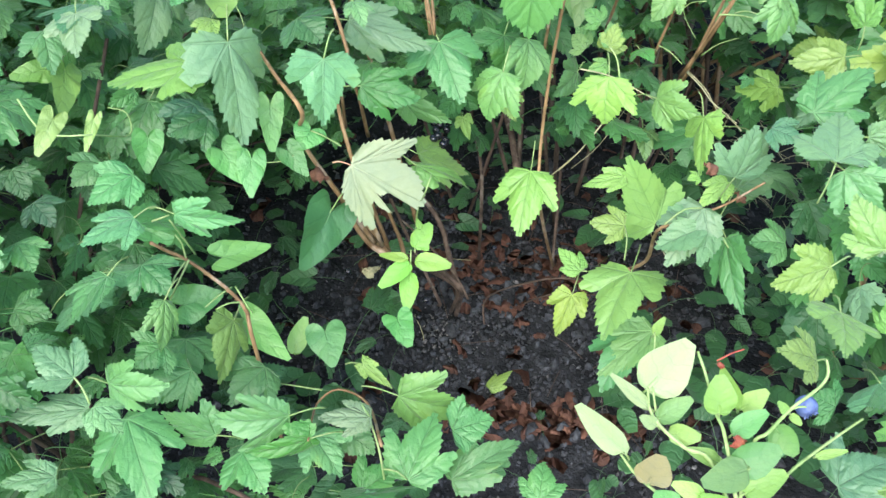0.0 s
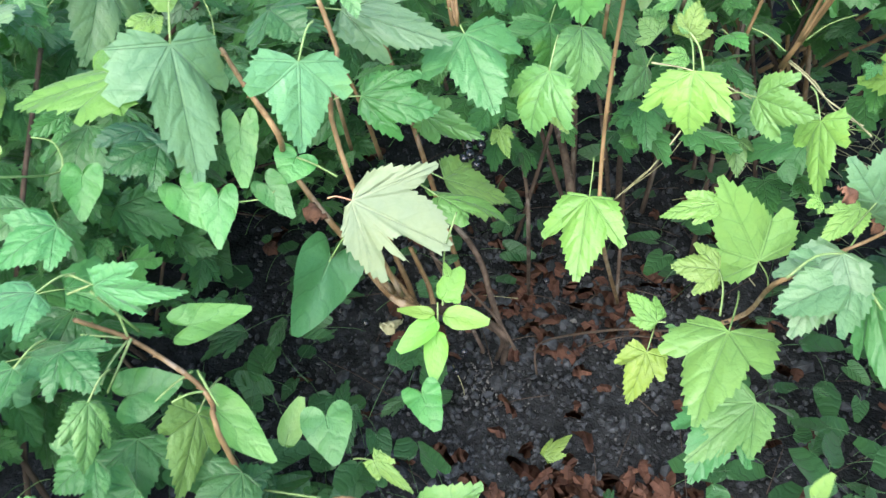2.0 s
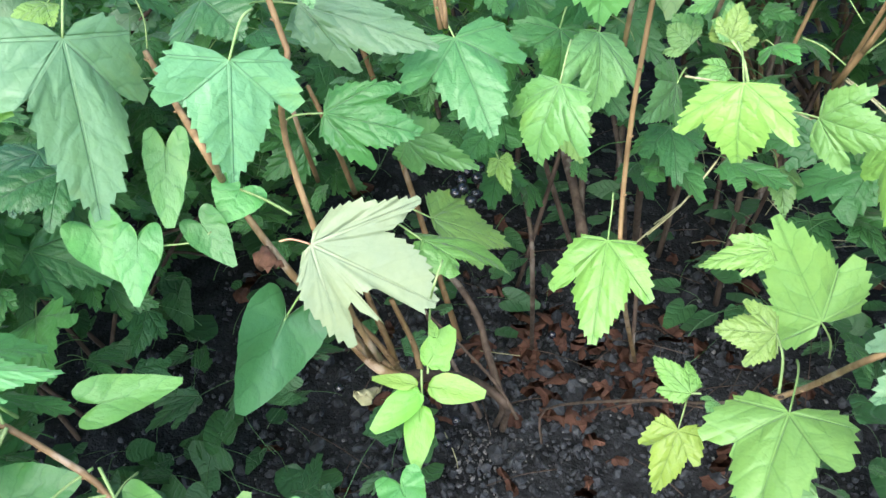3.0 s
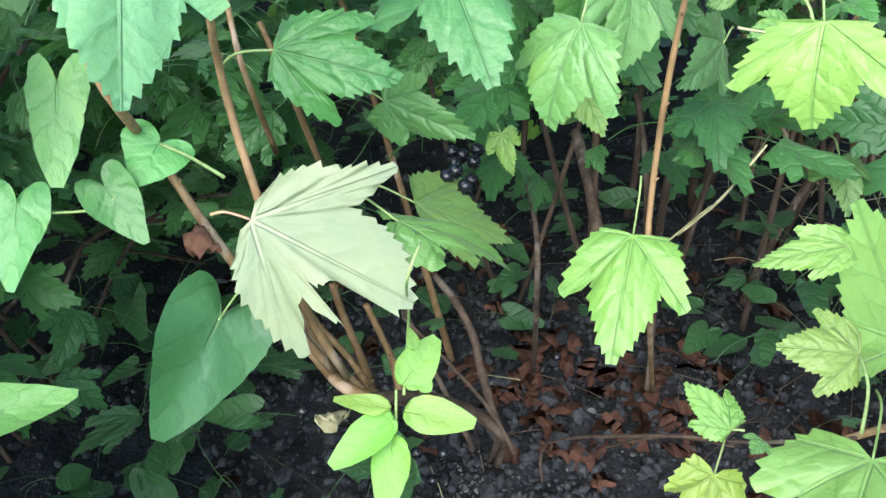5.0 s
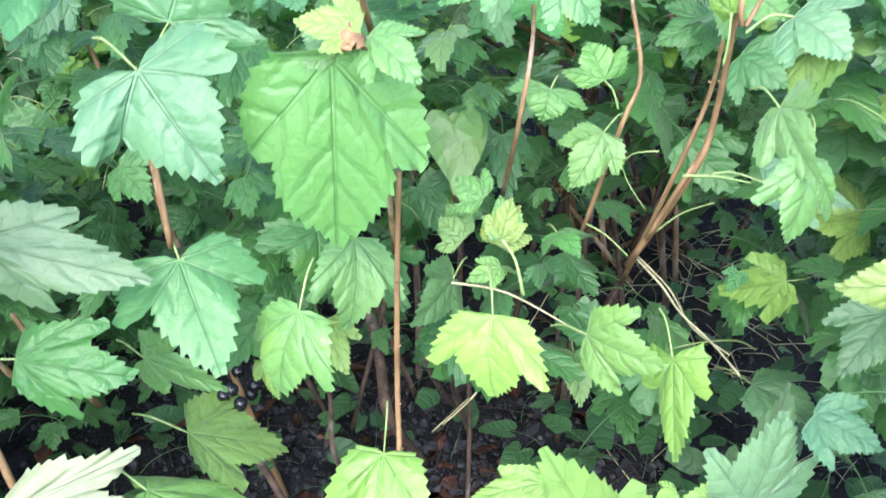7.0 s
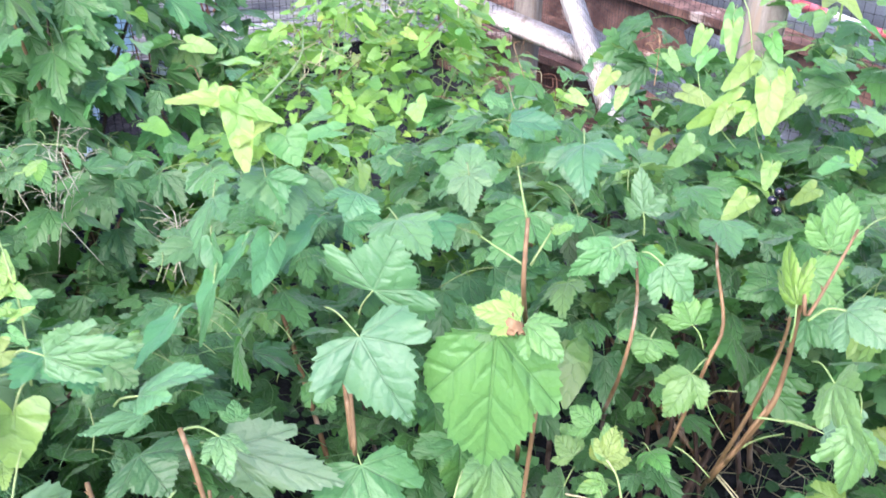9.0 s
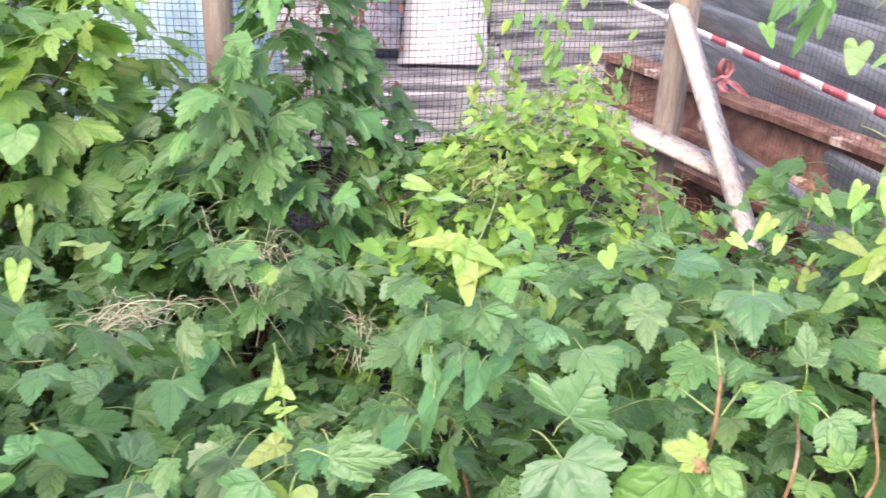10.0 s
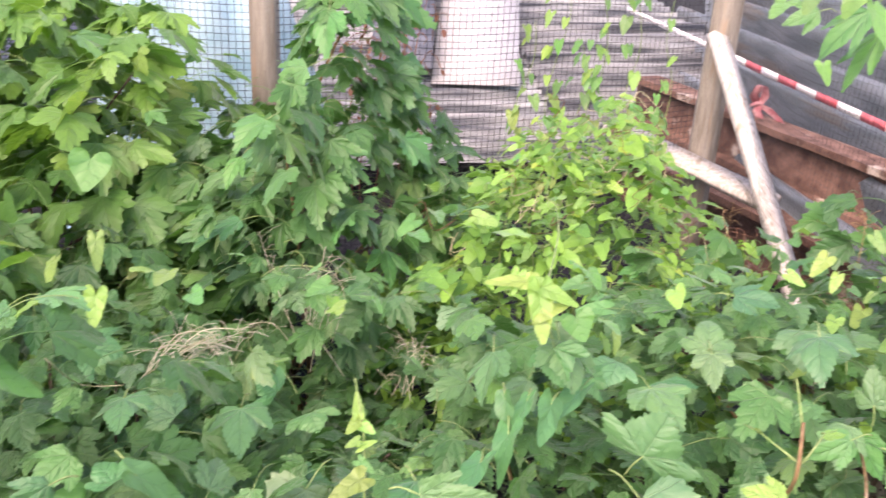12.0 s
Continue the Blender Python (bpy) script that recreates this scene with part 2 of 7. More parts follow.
def tube(points, r0, r1, sides=6, bm=None, wob=0.0, mat=0):
    """A tapered stem along a smooth line through the points."""
    bm = bm or bmesh.new()
    pts = [Vector(p) for p in points]
    line = []
    for i in range(len(pts) - 1):
        a, b = pts[max(i - 1, 0)], pts[i]
        c, d = pts[i + 1], pts[min(i + 2, len(pts) - 1)]
        k = 4 if len(pts) < 8 else 2
        for j in range(k):
            t = j / k
            line.append(0.5 * (2 * b + (c - a) * t + (2 * a - 5 * b + 4 * c - d) * t * t + (3 * b - a - 3 * c + d) * t ** 3))
    line.append(pts[-1])
    rings, side = [], None
    for i, p in enumerate(line):
        d = (line[min(i + 1, len(line) - 1)] - line[max(i - 1, 0)]).normalized()
        side = (side - d * side.dot(d)).normalized() if side else d.orthogonal().normalized()
        other = d.cross(side)
        r = (r0 + (r1 - r0) * i / (len(line) - 1)) * (1 + wob * rng.uniform(-1, 1))
        rings.append([bm.verts.new(p + r * (math.cos(a) * side + math.sin(a) * other)) for a in (math.tau * k / sides for k in range(sides))])
    for a, b in zip(rings, rings[1:]):
        for k in range(sides):
            bm.faces.new((a[k], a[(k + 1) % sides], b[(k + 1) % sides], b[k])).material_index = mat
    for ring in (rings[0][::-1], rings[-1]):
        bm.faces.new(ring).material_index = mat
    return bm


def plank(a, b, wide, thick, up=(0, 0, 1), bevel=0.004, bm=None, bend=0.0):
    """A sawn board from a to b; wide lies across, thick along up."""
    a, b = Vector(a), Vector(b)
    d = (b - a).normalized()
    side = d.cross(Vector(up)).normalized()
    n = side.cross(d)
    out = bmesh.new()
    rings = []
    steps = 6
    for i in range(steps + 1):
        p = a.lerp(b, i / steps) + n * bend * math.sin(math.pi * i / steps)
        rings.append([out.verts.new(p + side * sx * wide / 2 + n * sn * thick / 2) for sx, sn in ((-1, -1), (1, -1), (1, 1), (-1, 1))])
    for u, v in zip(rings, rings[1:]):
        for k in range(4):
            out.faces.new((u[k], u[(k + 1) % 4], v[(k + 1) % 4], v[k]))
    out.faces.new(rings[0][::-1])
    out.faces.new(rings[-1])
    bmesh.ops.recalc_face_normals(out, faces=out.faces)
    sharp = [e for e in out.edges if len(e.link_faces) == 2 and e.calc_face_angle() > 0.6]
    bmesh.ops.bevel(out, geom=sharp, offset=bevel, segments=2, affect="EDGES")
    return out


# half outlines of lobed leaves, from the stalk joint round to the tip: lobe tips at the fifth or sixth point, then the bay between the lobes
OUTLINE = {
    "currant": ((0.09, -0.03), (0.27, -0.035), (0.41, 0.06), (0.50, 0.22), (0.585, 0.53), (0.315, 0.40), (0.295, 0.57), (0.205, 0.72), (0.115, 0.86), (0, 1.0)),
    "low": ((0.11, -0.08), (0.28, -0.12), (0.42, -0.07), (0.51, 0.05), (0.60, 0.34), (0.335, 0.31), (0.31, 0.47), (0.22, 0.66), (0.115, 0.84), (0, 1.0)),
    "high": ((0.08, -0.02), (0.24, -0.01), (0.37, 0.12), (0.46, 0.30), (0.57, 0.66), (0.295, 0.46), (0.275, 0.61), (0.19, 0.75), (0.105, 0.88), (0, 1.0)),
    "broad": ((0.09, -0.05), (0.30, -0.03), (0.47, 0.10), (0.54, 0.30), (0.53, 0.50), (0.36, 0.49), (0.36, 0.62), (0.28, 0.76), (0.15, 0.89), (0, 1.0)),
    "maple": ((0.08, 0.0), (0.22, 0.02), (0.38, 0.10), (0.45, 0.24), (0.62, 0.64), (0.25, 0.40), (0.225, 0.57), (0.165, 0.72), (0.09, 0.86), (0, 1.0)),
    "open": ((0.09, -0.02), (0.24, 0.02), (0.41, 0.14), (0.48, 0.30), (0.62, 0.60), (0.315, 0.44), (0.30, 0.62), (0.235, 0.80), (0.13, 0.92), (0, 1.0)),
}


def toothed(kind, teeth, r, eaten):
    """The margin of a lobed leaf as directions and distances from the stalk joint: saw teeth that point towards the lobes' tips."""
    rim = []
    for sign in (-1, 1):
        wide, deep, lift = r.uniform(0.93, 1.07), r.uniform(-0.05, 0.05), r.uniform(-0.05, 0.05)
        pts = [Vector((x, y)) for x, y in OUTLINE[kind]]
        pts[4] = Vector((pts[4].x * wide, pts[4].y + lift))
        pts[5] *= 1 + deep
        for i in (1, 2, 3, 6, 7, 8):
            pts[i] *= 1 + r.uniform(-0.03, 0.03)
        half = [pts[0].copy()]
        for i in range(len(pts) - 1):
            a, b = pts[i], pts[i + 1]
            d = b - a
            if i == 0:
                half.append(b.copy())
                continue
            step = max(1, round(d.length / (3.4 / teeth)))
            if i == 4:
                d, step = d, max(1, step - 1)
            out = Vector((d.y, -d.x)).normalized()
            bow = (0.05 if i in (1, 2, 3, 6, 7) else 0.0) * d.length
            for k in range(step):
                f0, f1 = (k + (0.72 if i != 4 else 0.3) + r.uniform(-0.1, 0.1)) / step, (k + 1) / step
                high = d.length / step * (0.42 if i != 4 else 0.3) * r.uniform(0.6, 1.3)
                half.append(a + d * f0 + out * (high + bow * math.sin(math.pi * f0)))
                if k < step - 1:
                    half.append(a + d * min(f1, f0 + 0.12 / step) + out * (bow * math.sin(math.pi * f1) - 0.12 * high))
            half.append(b.copy())
        degs = []
        for p in half:
            deg, k = math.degrees(math.atan2(p.x, p.y)), p.length
            for lo, hi, left in eaten or ():
                if lo < deg * sign < hi:
                    k *= left + r.uniform(-0.05, 0.05)
            if degs and deg >= degs[-1][0] - 0.05:
                deg = degs[-1][0] - 0.05
            degs.append((deg, k))
        rim += [(-d, k) for d, k in degs] if sign < 0 else [(d, k) for d, k in degs[::-1]][1:]
    return rim


def reach(kind, deg):
    """Distance from the stalk to the margin in the direction deg off the tip."""
    a = abs(deg)
    if kind == "heart":
        keys = ((0, 1.0), (15, 0.74), (35, 0.58), (60, 0.51), (90, 0.47), (115, 0.47), (130, 0.43), (145, 0.31), (158, 0.17), (170, 0.07), (180, 0.03))
    elif kind == "arrow":
        keys = ((0, 1.0), (10, 0.72), (25, 0.46), (45, 0.33), (75, 0.27), (110, 0.29), (140, 0.38), (156, 0.36), (170, 0.16), (180, 0.05))
    else:
        keys = ((0, 1.0), (5, 0.84), (12, 0.69), (22, 0.53), (38, 0.37), (62, 0.2), (100, 0.09), (140, 0.04), (180, 0.02))
    for (a0, r0), (a1, r1) in zip(keys, keys[1:]):
        if a <= a1:
            t = (a - a0) / (a1 - a0)
            return r0 + (r1 - r0) * t
    return keys[-1][1]


def leaf_mesh(name, kind, mat, teeth=40, rings=(0.32, 0.66, 1.0), cup=0.1, droop=0.15, pleat=0.05, curl=0.0, seed=1, eaten=None, stalk=None):
    """One leaf of length 1 along +y, width 1 along x, its stalk joint at the origin."""
    r = random.Random(seed)
    lobed = kind in OUTLINE
    axes = [0, 48, -48, 92, -92] if lobed else [0]
    if lobed:
        rim = toothed(kind, teeth, r, eaten)
    else:
        rim = [(d, reach(kind, d) * (1 + r.uniform(-0.015, 0.015))) for d in (-180 + 180 * (i + 0.5) / teeth for i in range(teeth * 2))]
    n = len(rim)
    wide = max(k * math.sin(radians(d)) for d, k in rim) - min(k * math.sin(radians(d)) for d, k in rim)
    bm = bmesh.new()
    lay = bm.loops.layers.uv.new("UVMap")
    phase = r.uniform(0, 6)

    def vert(deg, k, f):
        x, y = k * f * math.sin(radians(deg)), k * f * math.cos(radians(deg))
        ax = min(axes, key=lambda a: abs(deg - a))
        off = abs(math.sin(radians(deg - ax))) * k * f
        z = -cup * x * x * 1.3 + droop * (y - y * abs(y)) * 1.1 + pleat * min(off, 0.16) * 4 * (1 - 0.5 * f)
        z += 0.034 * f * f * math.sin(radians(deg) * 5 + phase) + curl * x * y
        z += 0.006 * f * r.uniform(-1, 1) + 0.045 * f * f * math.sin(radians(deg) * 2 + phase * 2)
        return bm.verts.new((x / wide, y, z))

    mid = bm.verts.new((0, 0, 0))
    loops = [[vert(d, k, f) for d, k in rim] for f in rings]

    def paint(face, degs, fs):
        m = sum(degs) / len(degs)
        ax = min(axes, key=lambda a: abs(m - a))
        for lp, d, f in zip(face.loops, degs, fs):
            lp[lay].uv = (f * math.cos(radians(d - ax)), abs(f * math.sin(radians(d - ax))))

    for i in range(n):
        j = (i + 1) % n
        if j == 0:
            continue
        d0, d1 = rim[i][0], rim[j][0]
        k0, k1 = rim[i][1], rim[j][1]
        f = bm.faces.new((mid, loops[0][j], loops[0][i]))
        paint(f, (d0, d1, d0), (0, k1 * rings[0], k0 * rings[0]))
        for q in range(len(rings) - 1):
            f = bm.faces.new((loops[q][i], loops[q][j], loops[q + 1][j], loops[q + 1][i]))
            paint(f, (d0, d1, d1, d0), (k0 * rings[q], k1 * rings[q], k1 * rings[q + 1], k0 * rings[q + 1]))
    mats = (mat,)
    if stalk:
        tube(((0, 0, 0), (0, -0.35, -0.08), (0.06, -0.75, -0.4), (0.08, -0.95, -0.75)), 0.008, 0.011, 4, bm, mat=1)
        mats = (mat, M_STALK)
    bmesh.ops.recalc_face_normals(bm, faces=bm.faces)
    return mesh_of(name, bm, *mats)


def family(kind, mat, count, teeth, rings, droop=(0.0, 0.45), cup=(-0.05, 0.4), pleat=0.05, stalk=None, seed=0):
    r = random.Random(seed + 11)
    return [leaf_mesh(kind + "_leaf", kind, mat, teeth, rings, r.uniform(*cup), r.uniform(*droop), pleat, r.uniform(-0.15, 0.15), seed * 50 + i, None, stalk) for i in range(count)]


FINE = (0.22, 0.5, 0.78, 1.0)
HERO = {
    "currant": family("currant", M_CURRANT, 8, 34, FINE, seed=1),
    "low": family("low", M_CURRANT, 5, 34, FINE, seed=12),
    "high": family("high", M_CURRANT, 5, 34, FINE, seed=13),
    "maple": family("maple", M_CURRANT, 4, 36, FINE, seed=2),
    "heart": family("heart", M_BIND, 5, 26, FINE, (0, 0.2), (-0.4, -0.1), 0.02, seed=3),
    "arrow": family("arrow", M_BIND, 5, 26, FINE, (0, 0.3), (-0.6, -0.1), 0.02, seed=4),
    "oval": family("oval", M_SPRIG, 5, 22, FINE, (0.0, 0.3), (-0.9, -0.3), 0.02, seed=5),
}
HERO["broad"] = [leaf_mesh("currant_leaf", "broad", M_BROAD, 46, FINE, 0.12, 0.1, 0.03, 0.0, 78)]
HERO["pale"] = [leaf_mesh("currant_leaf", "open", M_PALE, 44, FINE, 0.1, 0.06, 0.03, 0.0, 77, ((8, 21, 0.60), (26, 33, 0.86)))]
COARSE = (0.45, 1.0)
MID = {
    "currant": family("currant", M_CURRANT, 4, 22, COARSE, stalk=True, seed=6),
    "maple": family("maple", M_CURRANT, 4, 20, COARSE, stalk=True, seed=7),
    "high": family("high", M_CURRANT, 3, 22, COARSE, stalk=True, seed=14),
    "heart": family("heart", M_BIND, 4, 13, COARSE, (0, 0.25), (-0.5, 0.0), 0.02, True, seed=8),
    "arrow": family("arrow", M_BIND, 4, 13, COARSE, (0, 0.3), (-0.6, 0.0), 0.02, True, seed=9),
    "oval": family("oval", M_SPRIG, 4, 10, COARSE, (0, 0.3), (-0.8, 0.0), 0.02, True, seed=10),
}

MID["currant"] += family("low", M_CURRANT, 3, 22, COARSE, stalk=True, seed=15) + MID.pop("high")

TONES = {
    "deep": (0.042, 0.135, 0.05), "dark": (0.035, 0.125, 0.058), "fade": (0.14, 0.245, 0.055), "blue": (0.1, 0.24, 0.108), "leaflime": (0.17, 0.31, 0.06), "mid": (0.075, 0.215, 0.075),
    "fresh": (0.12, 0.275, 0.085), "lime": (0.185, 0.335, 0.085), "yellow": (0.19, 0.35, 0.095), "pale": (0.16, 0.22, 0.135), "limeleaf": (0.15, 0.305, 0.075), "slate": (0.066, 0.22, 0.088), "vivid": (0.06, 0.235, 0.048), "sun": (0.25, 0.4, 0.07), "jade": (0.07, 0.235, 0.085), "sea": (0.05, 0.18, 0.068),
    "teal": (0.14, 0.268, 0.142), "bright": (0.09, 0.262, 0.078), "leafy": (0.068, 0.225, 0.065), "olive": (0.13, 0.28, 0.06), "gold": (0.2, 0.27, 0.06), "brown": (0.15, 0.065, 0.04), "sprout": (0.19, 0.40, 0.075), "tan": (0.24, 0.22, 0.12), "milk": (0.26, 0.34, 0.17),
}


def toned(tone, amount=0.12, r=rng):
    k = 1 + r.uniform(-amount, amount) * 1.4
    return tuple(max(0.005, c * k * (1 + r.uniform(-amount, amount))) for c in TONES[tone]) + (1,)


def frame_of(base, tip, roll, width):
    """The pose of a leaf from its stalk joint to its tip; roll turns it about that line, 0 faces up."""
    base, tip = Vector(base), Vector(tip)
    y = tip - base
    long = y.length
    y.normalize()
    x = y.cross(Vector((0, 0, 1)))
    x = x.normalized() if x.length > 1e-3 else Vector((1, 0, 0))
    x = Matrix.Rotation(radians(roll), 3, y) @ x
    z = x.cross(y)
    m = Matrix.Identity(4)
    for i, (c, s) in enumerate(((x, width), (y, long), (z, (width + long) / 2))):
        m.col[i][:3] = c * s
    m.col[3][:3] = base
    return m


def put_leaf(me, m, parent, tone, name="leaf", label=""):
    ob = new(name, me)
    ob.parent = parent
    ob.matrix_basis = Matrix.Translation(-Vector(parent.location)) @ m
    ob.color = toned(tone)
    return tagged(ob, label)


KEPT = []


def leaf(parent, kind, tone, base, tip, roll, width, stalk=None, label="", red=False):
    """A leaf in its own place; stalk: where its stalk leaves the stem."""
    name = "leaf"
    KEPT.append((Vector(base) + Vector(tip)) / 2)
    blade = put_leaf(rng.choice(HERO[kind]), frame_of(base, tip, roll, width), parent, tone, name, label)
    if stalk:
        b, s = Vector(base), Vector(stalk)
        mid = (b + s) / 2 + Vector((0, 0, 0.14)) * (b - s).length + (b - s).orthogonal().normalized() * 0.06 * (b - s).length
        stem = new("leaf_stalk", mesh_of("leaf_stalk", tube((s, mid, b), 0.0011, 0.0008, 5), M_RED if red else M_STALK))
        stem.parent = blade
        stem.matrix_parent_inverse = (Matrix.Translation(parent.location) @ blade.matrix_basis).inverted()
        tagged(stem, "")


def spread(parent, kind, tone, base, tip, across, stalk=None, label="", red=False):
    """A leaf by its stalk joint, its tip and the line from lobe to lobe."""
    base, tip, across = Vector(base), Vector(tip), Vector(across)
    KEPT.append((base + tip) / 2)
    m = Matrix.Identity(4)
    along = tip - base
    up = across.cross(along).normalized() * (across.length + along.length) / 2
    for i, c in enumerate((across, along, up)):
        m.col[i][:3] = c
    m.col[3][:3] = base
    blade = put_leaf(rng.choice(HERO[kind]), m, parent, tone, "leaf", label)
    if stalk is None:
        back = -along.normalized()
        stalk = base + (back + Vector((0, 0.5, -0.5))).normalized() * along.length * 0.6
    stalk = Vector(stalk)
    gap = (base - stalk).length
    mid = (base + stalk) / 2 + Vector((0, 0, 0.1)) * gap - along.normalized() * 0.1 * gap
    stem = new("leaf_stalk", mesh_of("leaf_stalk", tube((stalk, mid, base), 0.0009, 0.0007, 5), M_RED if red else M_STALK))
    stem.parent = blade
    stem.matrix_parent_inverse = (Matrix.Translation(parent.location) @ blade.matrix_basis).inverted()


def cane(parent, points, r0, r1, mat=None, name="cane", label="", sides=8, nodes=True):
    bm = tube(points, r0, r1, sides, wob=0.05)
    if sides == 8 and mat == M_CANE:
        for a, b in zip(points, points[1:]):
            KEPT.extend(Vector(a).lerp(Vector(b), t) for t in (0.2, 0.5, 0.8))
    if nodes:
        pts = [Vector(p) for p in points]
        for a, b in zip(pts, pts[1:]):
            for t in (0.3, 0.8):
                p = a.lerp(b, t)
                d = (b - a).normalized()
                o = Matrix.Rotation(rng.uniform(0, 6.28), 3, d) @ d.orthogonal().normalized()
                r = r0 * 0.75
                tube((p + o * r * 0.3, p + o * r * 1.5 + d * r), r * 0.6, r * 0.2, 5, bm)
    return part(name, bm, mat or M_CANE, parent, label)


class Fill:
    """Leaves of one plant: single parts up to a limit, the rest joined into one mass."""

    def __init__(self, parent, mat, limit=300):
        self.parent, self.mat, self.limit, self.count = parent, mat, limit, 0
        self.co, self.faces, self.uv = [], [], []
        self.total = 0

    def add(self, kind, tone, base, tip, roll, width, joined=False):
        m = frame_of(base, tip, roll, width)
        me = rng.choice(MID[kind])
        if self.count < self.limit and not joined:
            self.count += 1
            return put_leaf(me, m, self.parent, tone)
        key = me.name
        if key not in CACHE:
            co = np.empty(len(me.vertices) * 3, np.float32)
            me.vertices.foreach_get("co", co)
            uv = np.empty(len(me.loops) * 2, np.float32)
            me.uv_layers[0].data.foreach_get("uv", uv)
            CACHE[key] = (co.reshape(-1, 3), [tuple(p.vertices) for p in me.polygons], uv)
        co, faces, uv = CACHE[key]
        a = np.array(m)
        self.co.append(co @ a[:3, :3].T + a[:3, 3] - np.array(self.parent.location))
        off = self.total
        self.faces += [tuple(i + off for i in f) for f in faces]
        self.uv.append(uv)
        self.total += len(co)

    def done(self, name="foliage"):
        if not self.co:
            return
        me = bpy.data.meshes.new(name)
        me.from_pydata(np.concatenate(self.co).tolist(), [], self.faces)
        lay = me.uv_layers.new(name="UVMap")
        lay.data.foreach_set("uv", np.concatenate(self.uv))
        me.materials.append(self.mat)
        me.polygons.foreach_set("use_smooth", [True] * len(me.polygons))
        ob = new(name, me)
        ob.parent = self.parent
        tagged(ob, kind="stuff")


CACHE = {}

# ---- ground ----
def ground_height(x, y):
    return 0.012 * noise.noise(Vector((x * 3, y * 3, 0))) + 0.006 * noise.noise(Vector((x * 14, y * 14, 3)))


bm = bmesh.new()
xs = [-400, -60, -12] + [-4 + 0.08 * i for i in range(101)] + [12, 60, 400]
ys = [-400, -60, -12] + [-2 + 0.08 * i for i in range(101)] + [14, 60, 400]
grid = [[bm.verts.new((x, y, ground_height(x, y) if abs(x) < 5 and -3 < y < 7 else 0.0)) for x in xs] for y in ys]
for a, b in zip(grid, grid[1:]):
    for i in range(len(xs) - 1):
        bm.faces.new((a[i], a[i + 1], b[i + 1], b[i]))
ground = new("ground", mesh_of("ground", bm, M_SOIL))
tagged(ground, "dark sooty garden soil under the bushes", "ground", kind="structure")


def litter(name, mat, count, low, high, spread, label, seed, centre=(0.07, 0.95)):
    r = random.Random(seed)
    verts, faces = [], []
    unit = bmesh.new()
    bmesh.ops.create_icosphere(unit, subdivisions=1, radius=1.0)
    uv = [v.co.copy() for v in unit.verts]
    uf = [tuple(v.index for v in f.verts) for f in unit.faces]
    unit.free()
    for _ in range(count):
        x, y = centre[0] + r.gauss(0, spread[0]), centre[1] + r.gauss(0, spread[1])
        s = r.uniform(low, high) * (0.6 + r.random() ** 3)
        e = Euler((r.uniform(0, 6), r.uniform(0, 6), r.uniform(0, 6))).to_matrix()
        k = len(verts)
        sx, sy, sz = s * r.uniform(0.7, 1.2), s * r.uniform(0.5, 1.0), s * r.uniform(0.3, 0.7)
        at = Vector((x, y, ground_height(x, y) + s * 0.25))
        verts += [at + e @ Vector((c.x * sx * r.uniform(0.8, 1.2), c.y * sy, c.z * sz)) for c in uv]
        faces += [tuple(i + k for i in f) for f in uf]
    me = bpy.data.meshes.new(name)
    me.from_pydata([tuple(v) for v in verts], [], faces)
    me.materials.append(mat)
    return tagged(new(name, me), label, "ground litter", kind="stuff")


litter("charcoal_crumbs", M_COAL, 9000, 0.0022, 0.0065, (0.3, 0.28), "black charcoal crumbs strewn over the soil", 3)
litter("charcoal_lumps", M_COAL, 1500, 0.0055, 0.012, (0.26, 0.24), "lumps of black charcoal strewn over the soil", 6)
litter("grey_grit", M_GRIT, 420, 0.002, 0.005, (0.3, 0.28), "grey grit scattered between the charcoal", 4)
litter("ash_patch", M_GRIT, 260, 0.0012, 0.0035, (0.035, 0.025), "small patch of pale ash on the soil", 5, (-0.01, 0.94))


def chip_mesh(seed, long, wide):
    """A curled, torn flake of bark."""
    r = random.Random(seed)
    bm = bmesh.new()
    n, rows, skew = 7, [], r.uniform(-0.2, 0.2)
    bend = r.uniform(0.1, 0.7)
    for i in range(n):
        t = i / (n - 1) - 0.5
        w = wide * (0.5 - abs(t + skew) ** 1.6 * 0.8) * r.uniform(0.55, 1.25) + 0.001
        z = -bend * long * t * t
        rows.append([bm.verts.new((s * w + r.uniform(-1, 1) * 0.001, t * long, z - abs(s) * w * 0.3 + r.uniform(-1, 1) * 0.002)) for s in (-1, 0, 1)])
    for a, b in zip(rows, rows[1:]):
        for k in range(2):
            bm.faces.new((a[k], a[k + 1], b[k + 1], b[k]))
    res = bmesh.ops.solidify(bm, geom=bm.faces[:], thickness=0.0016)
    bmesh.ops.recalc_face_normals(bm, faces=bm.faces)
    me = mesh_of("bark_chip", bm, M_BARKCHIP)
    me.polygons.foreach_set("use_smooth", [False] * len(me.polygons))
    return me


CHIPS = [chip_mesh(i, random.Random(i).uniform(0.02, 0.055), random.Random(i + 50).uniform(0.01, 0.024)) for i in range(14)]


def chips(count, centre, spread, seed):
    r = random.Random(seed)
    for _ in range(count):
        x, y = r.gauss(centre[0], spread[0]), r.gauss(centre[1], spread[1])
        ob = new("bark_chip", r.choice(CHIPS))
        ob.matrix_basis = Matrix.Translation((x, y, ground_height(x, y) + 0.009)) @ Euler((r.uniform(-0.5, 0.5), r.uniform(-0.5, 0.5), r.uniform(0, 6.3))).to_matrix().to_4x4()
        tagged(ob, "reddish-brown curled bark chip lying on dark soil", "bark chip", "bark chips on the soil")


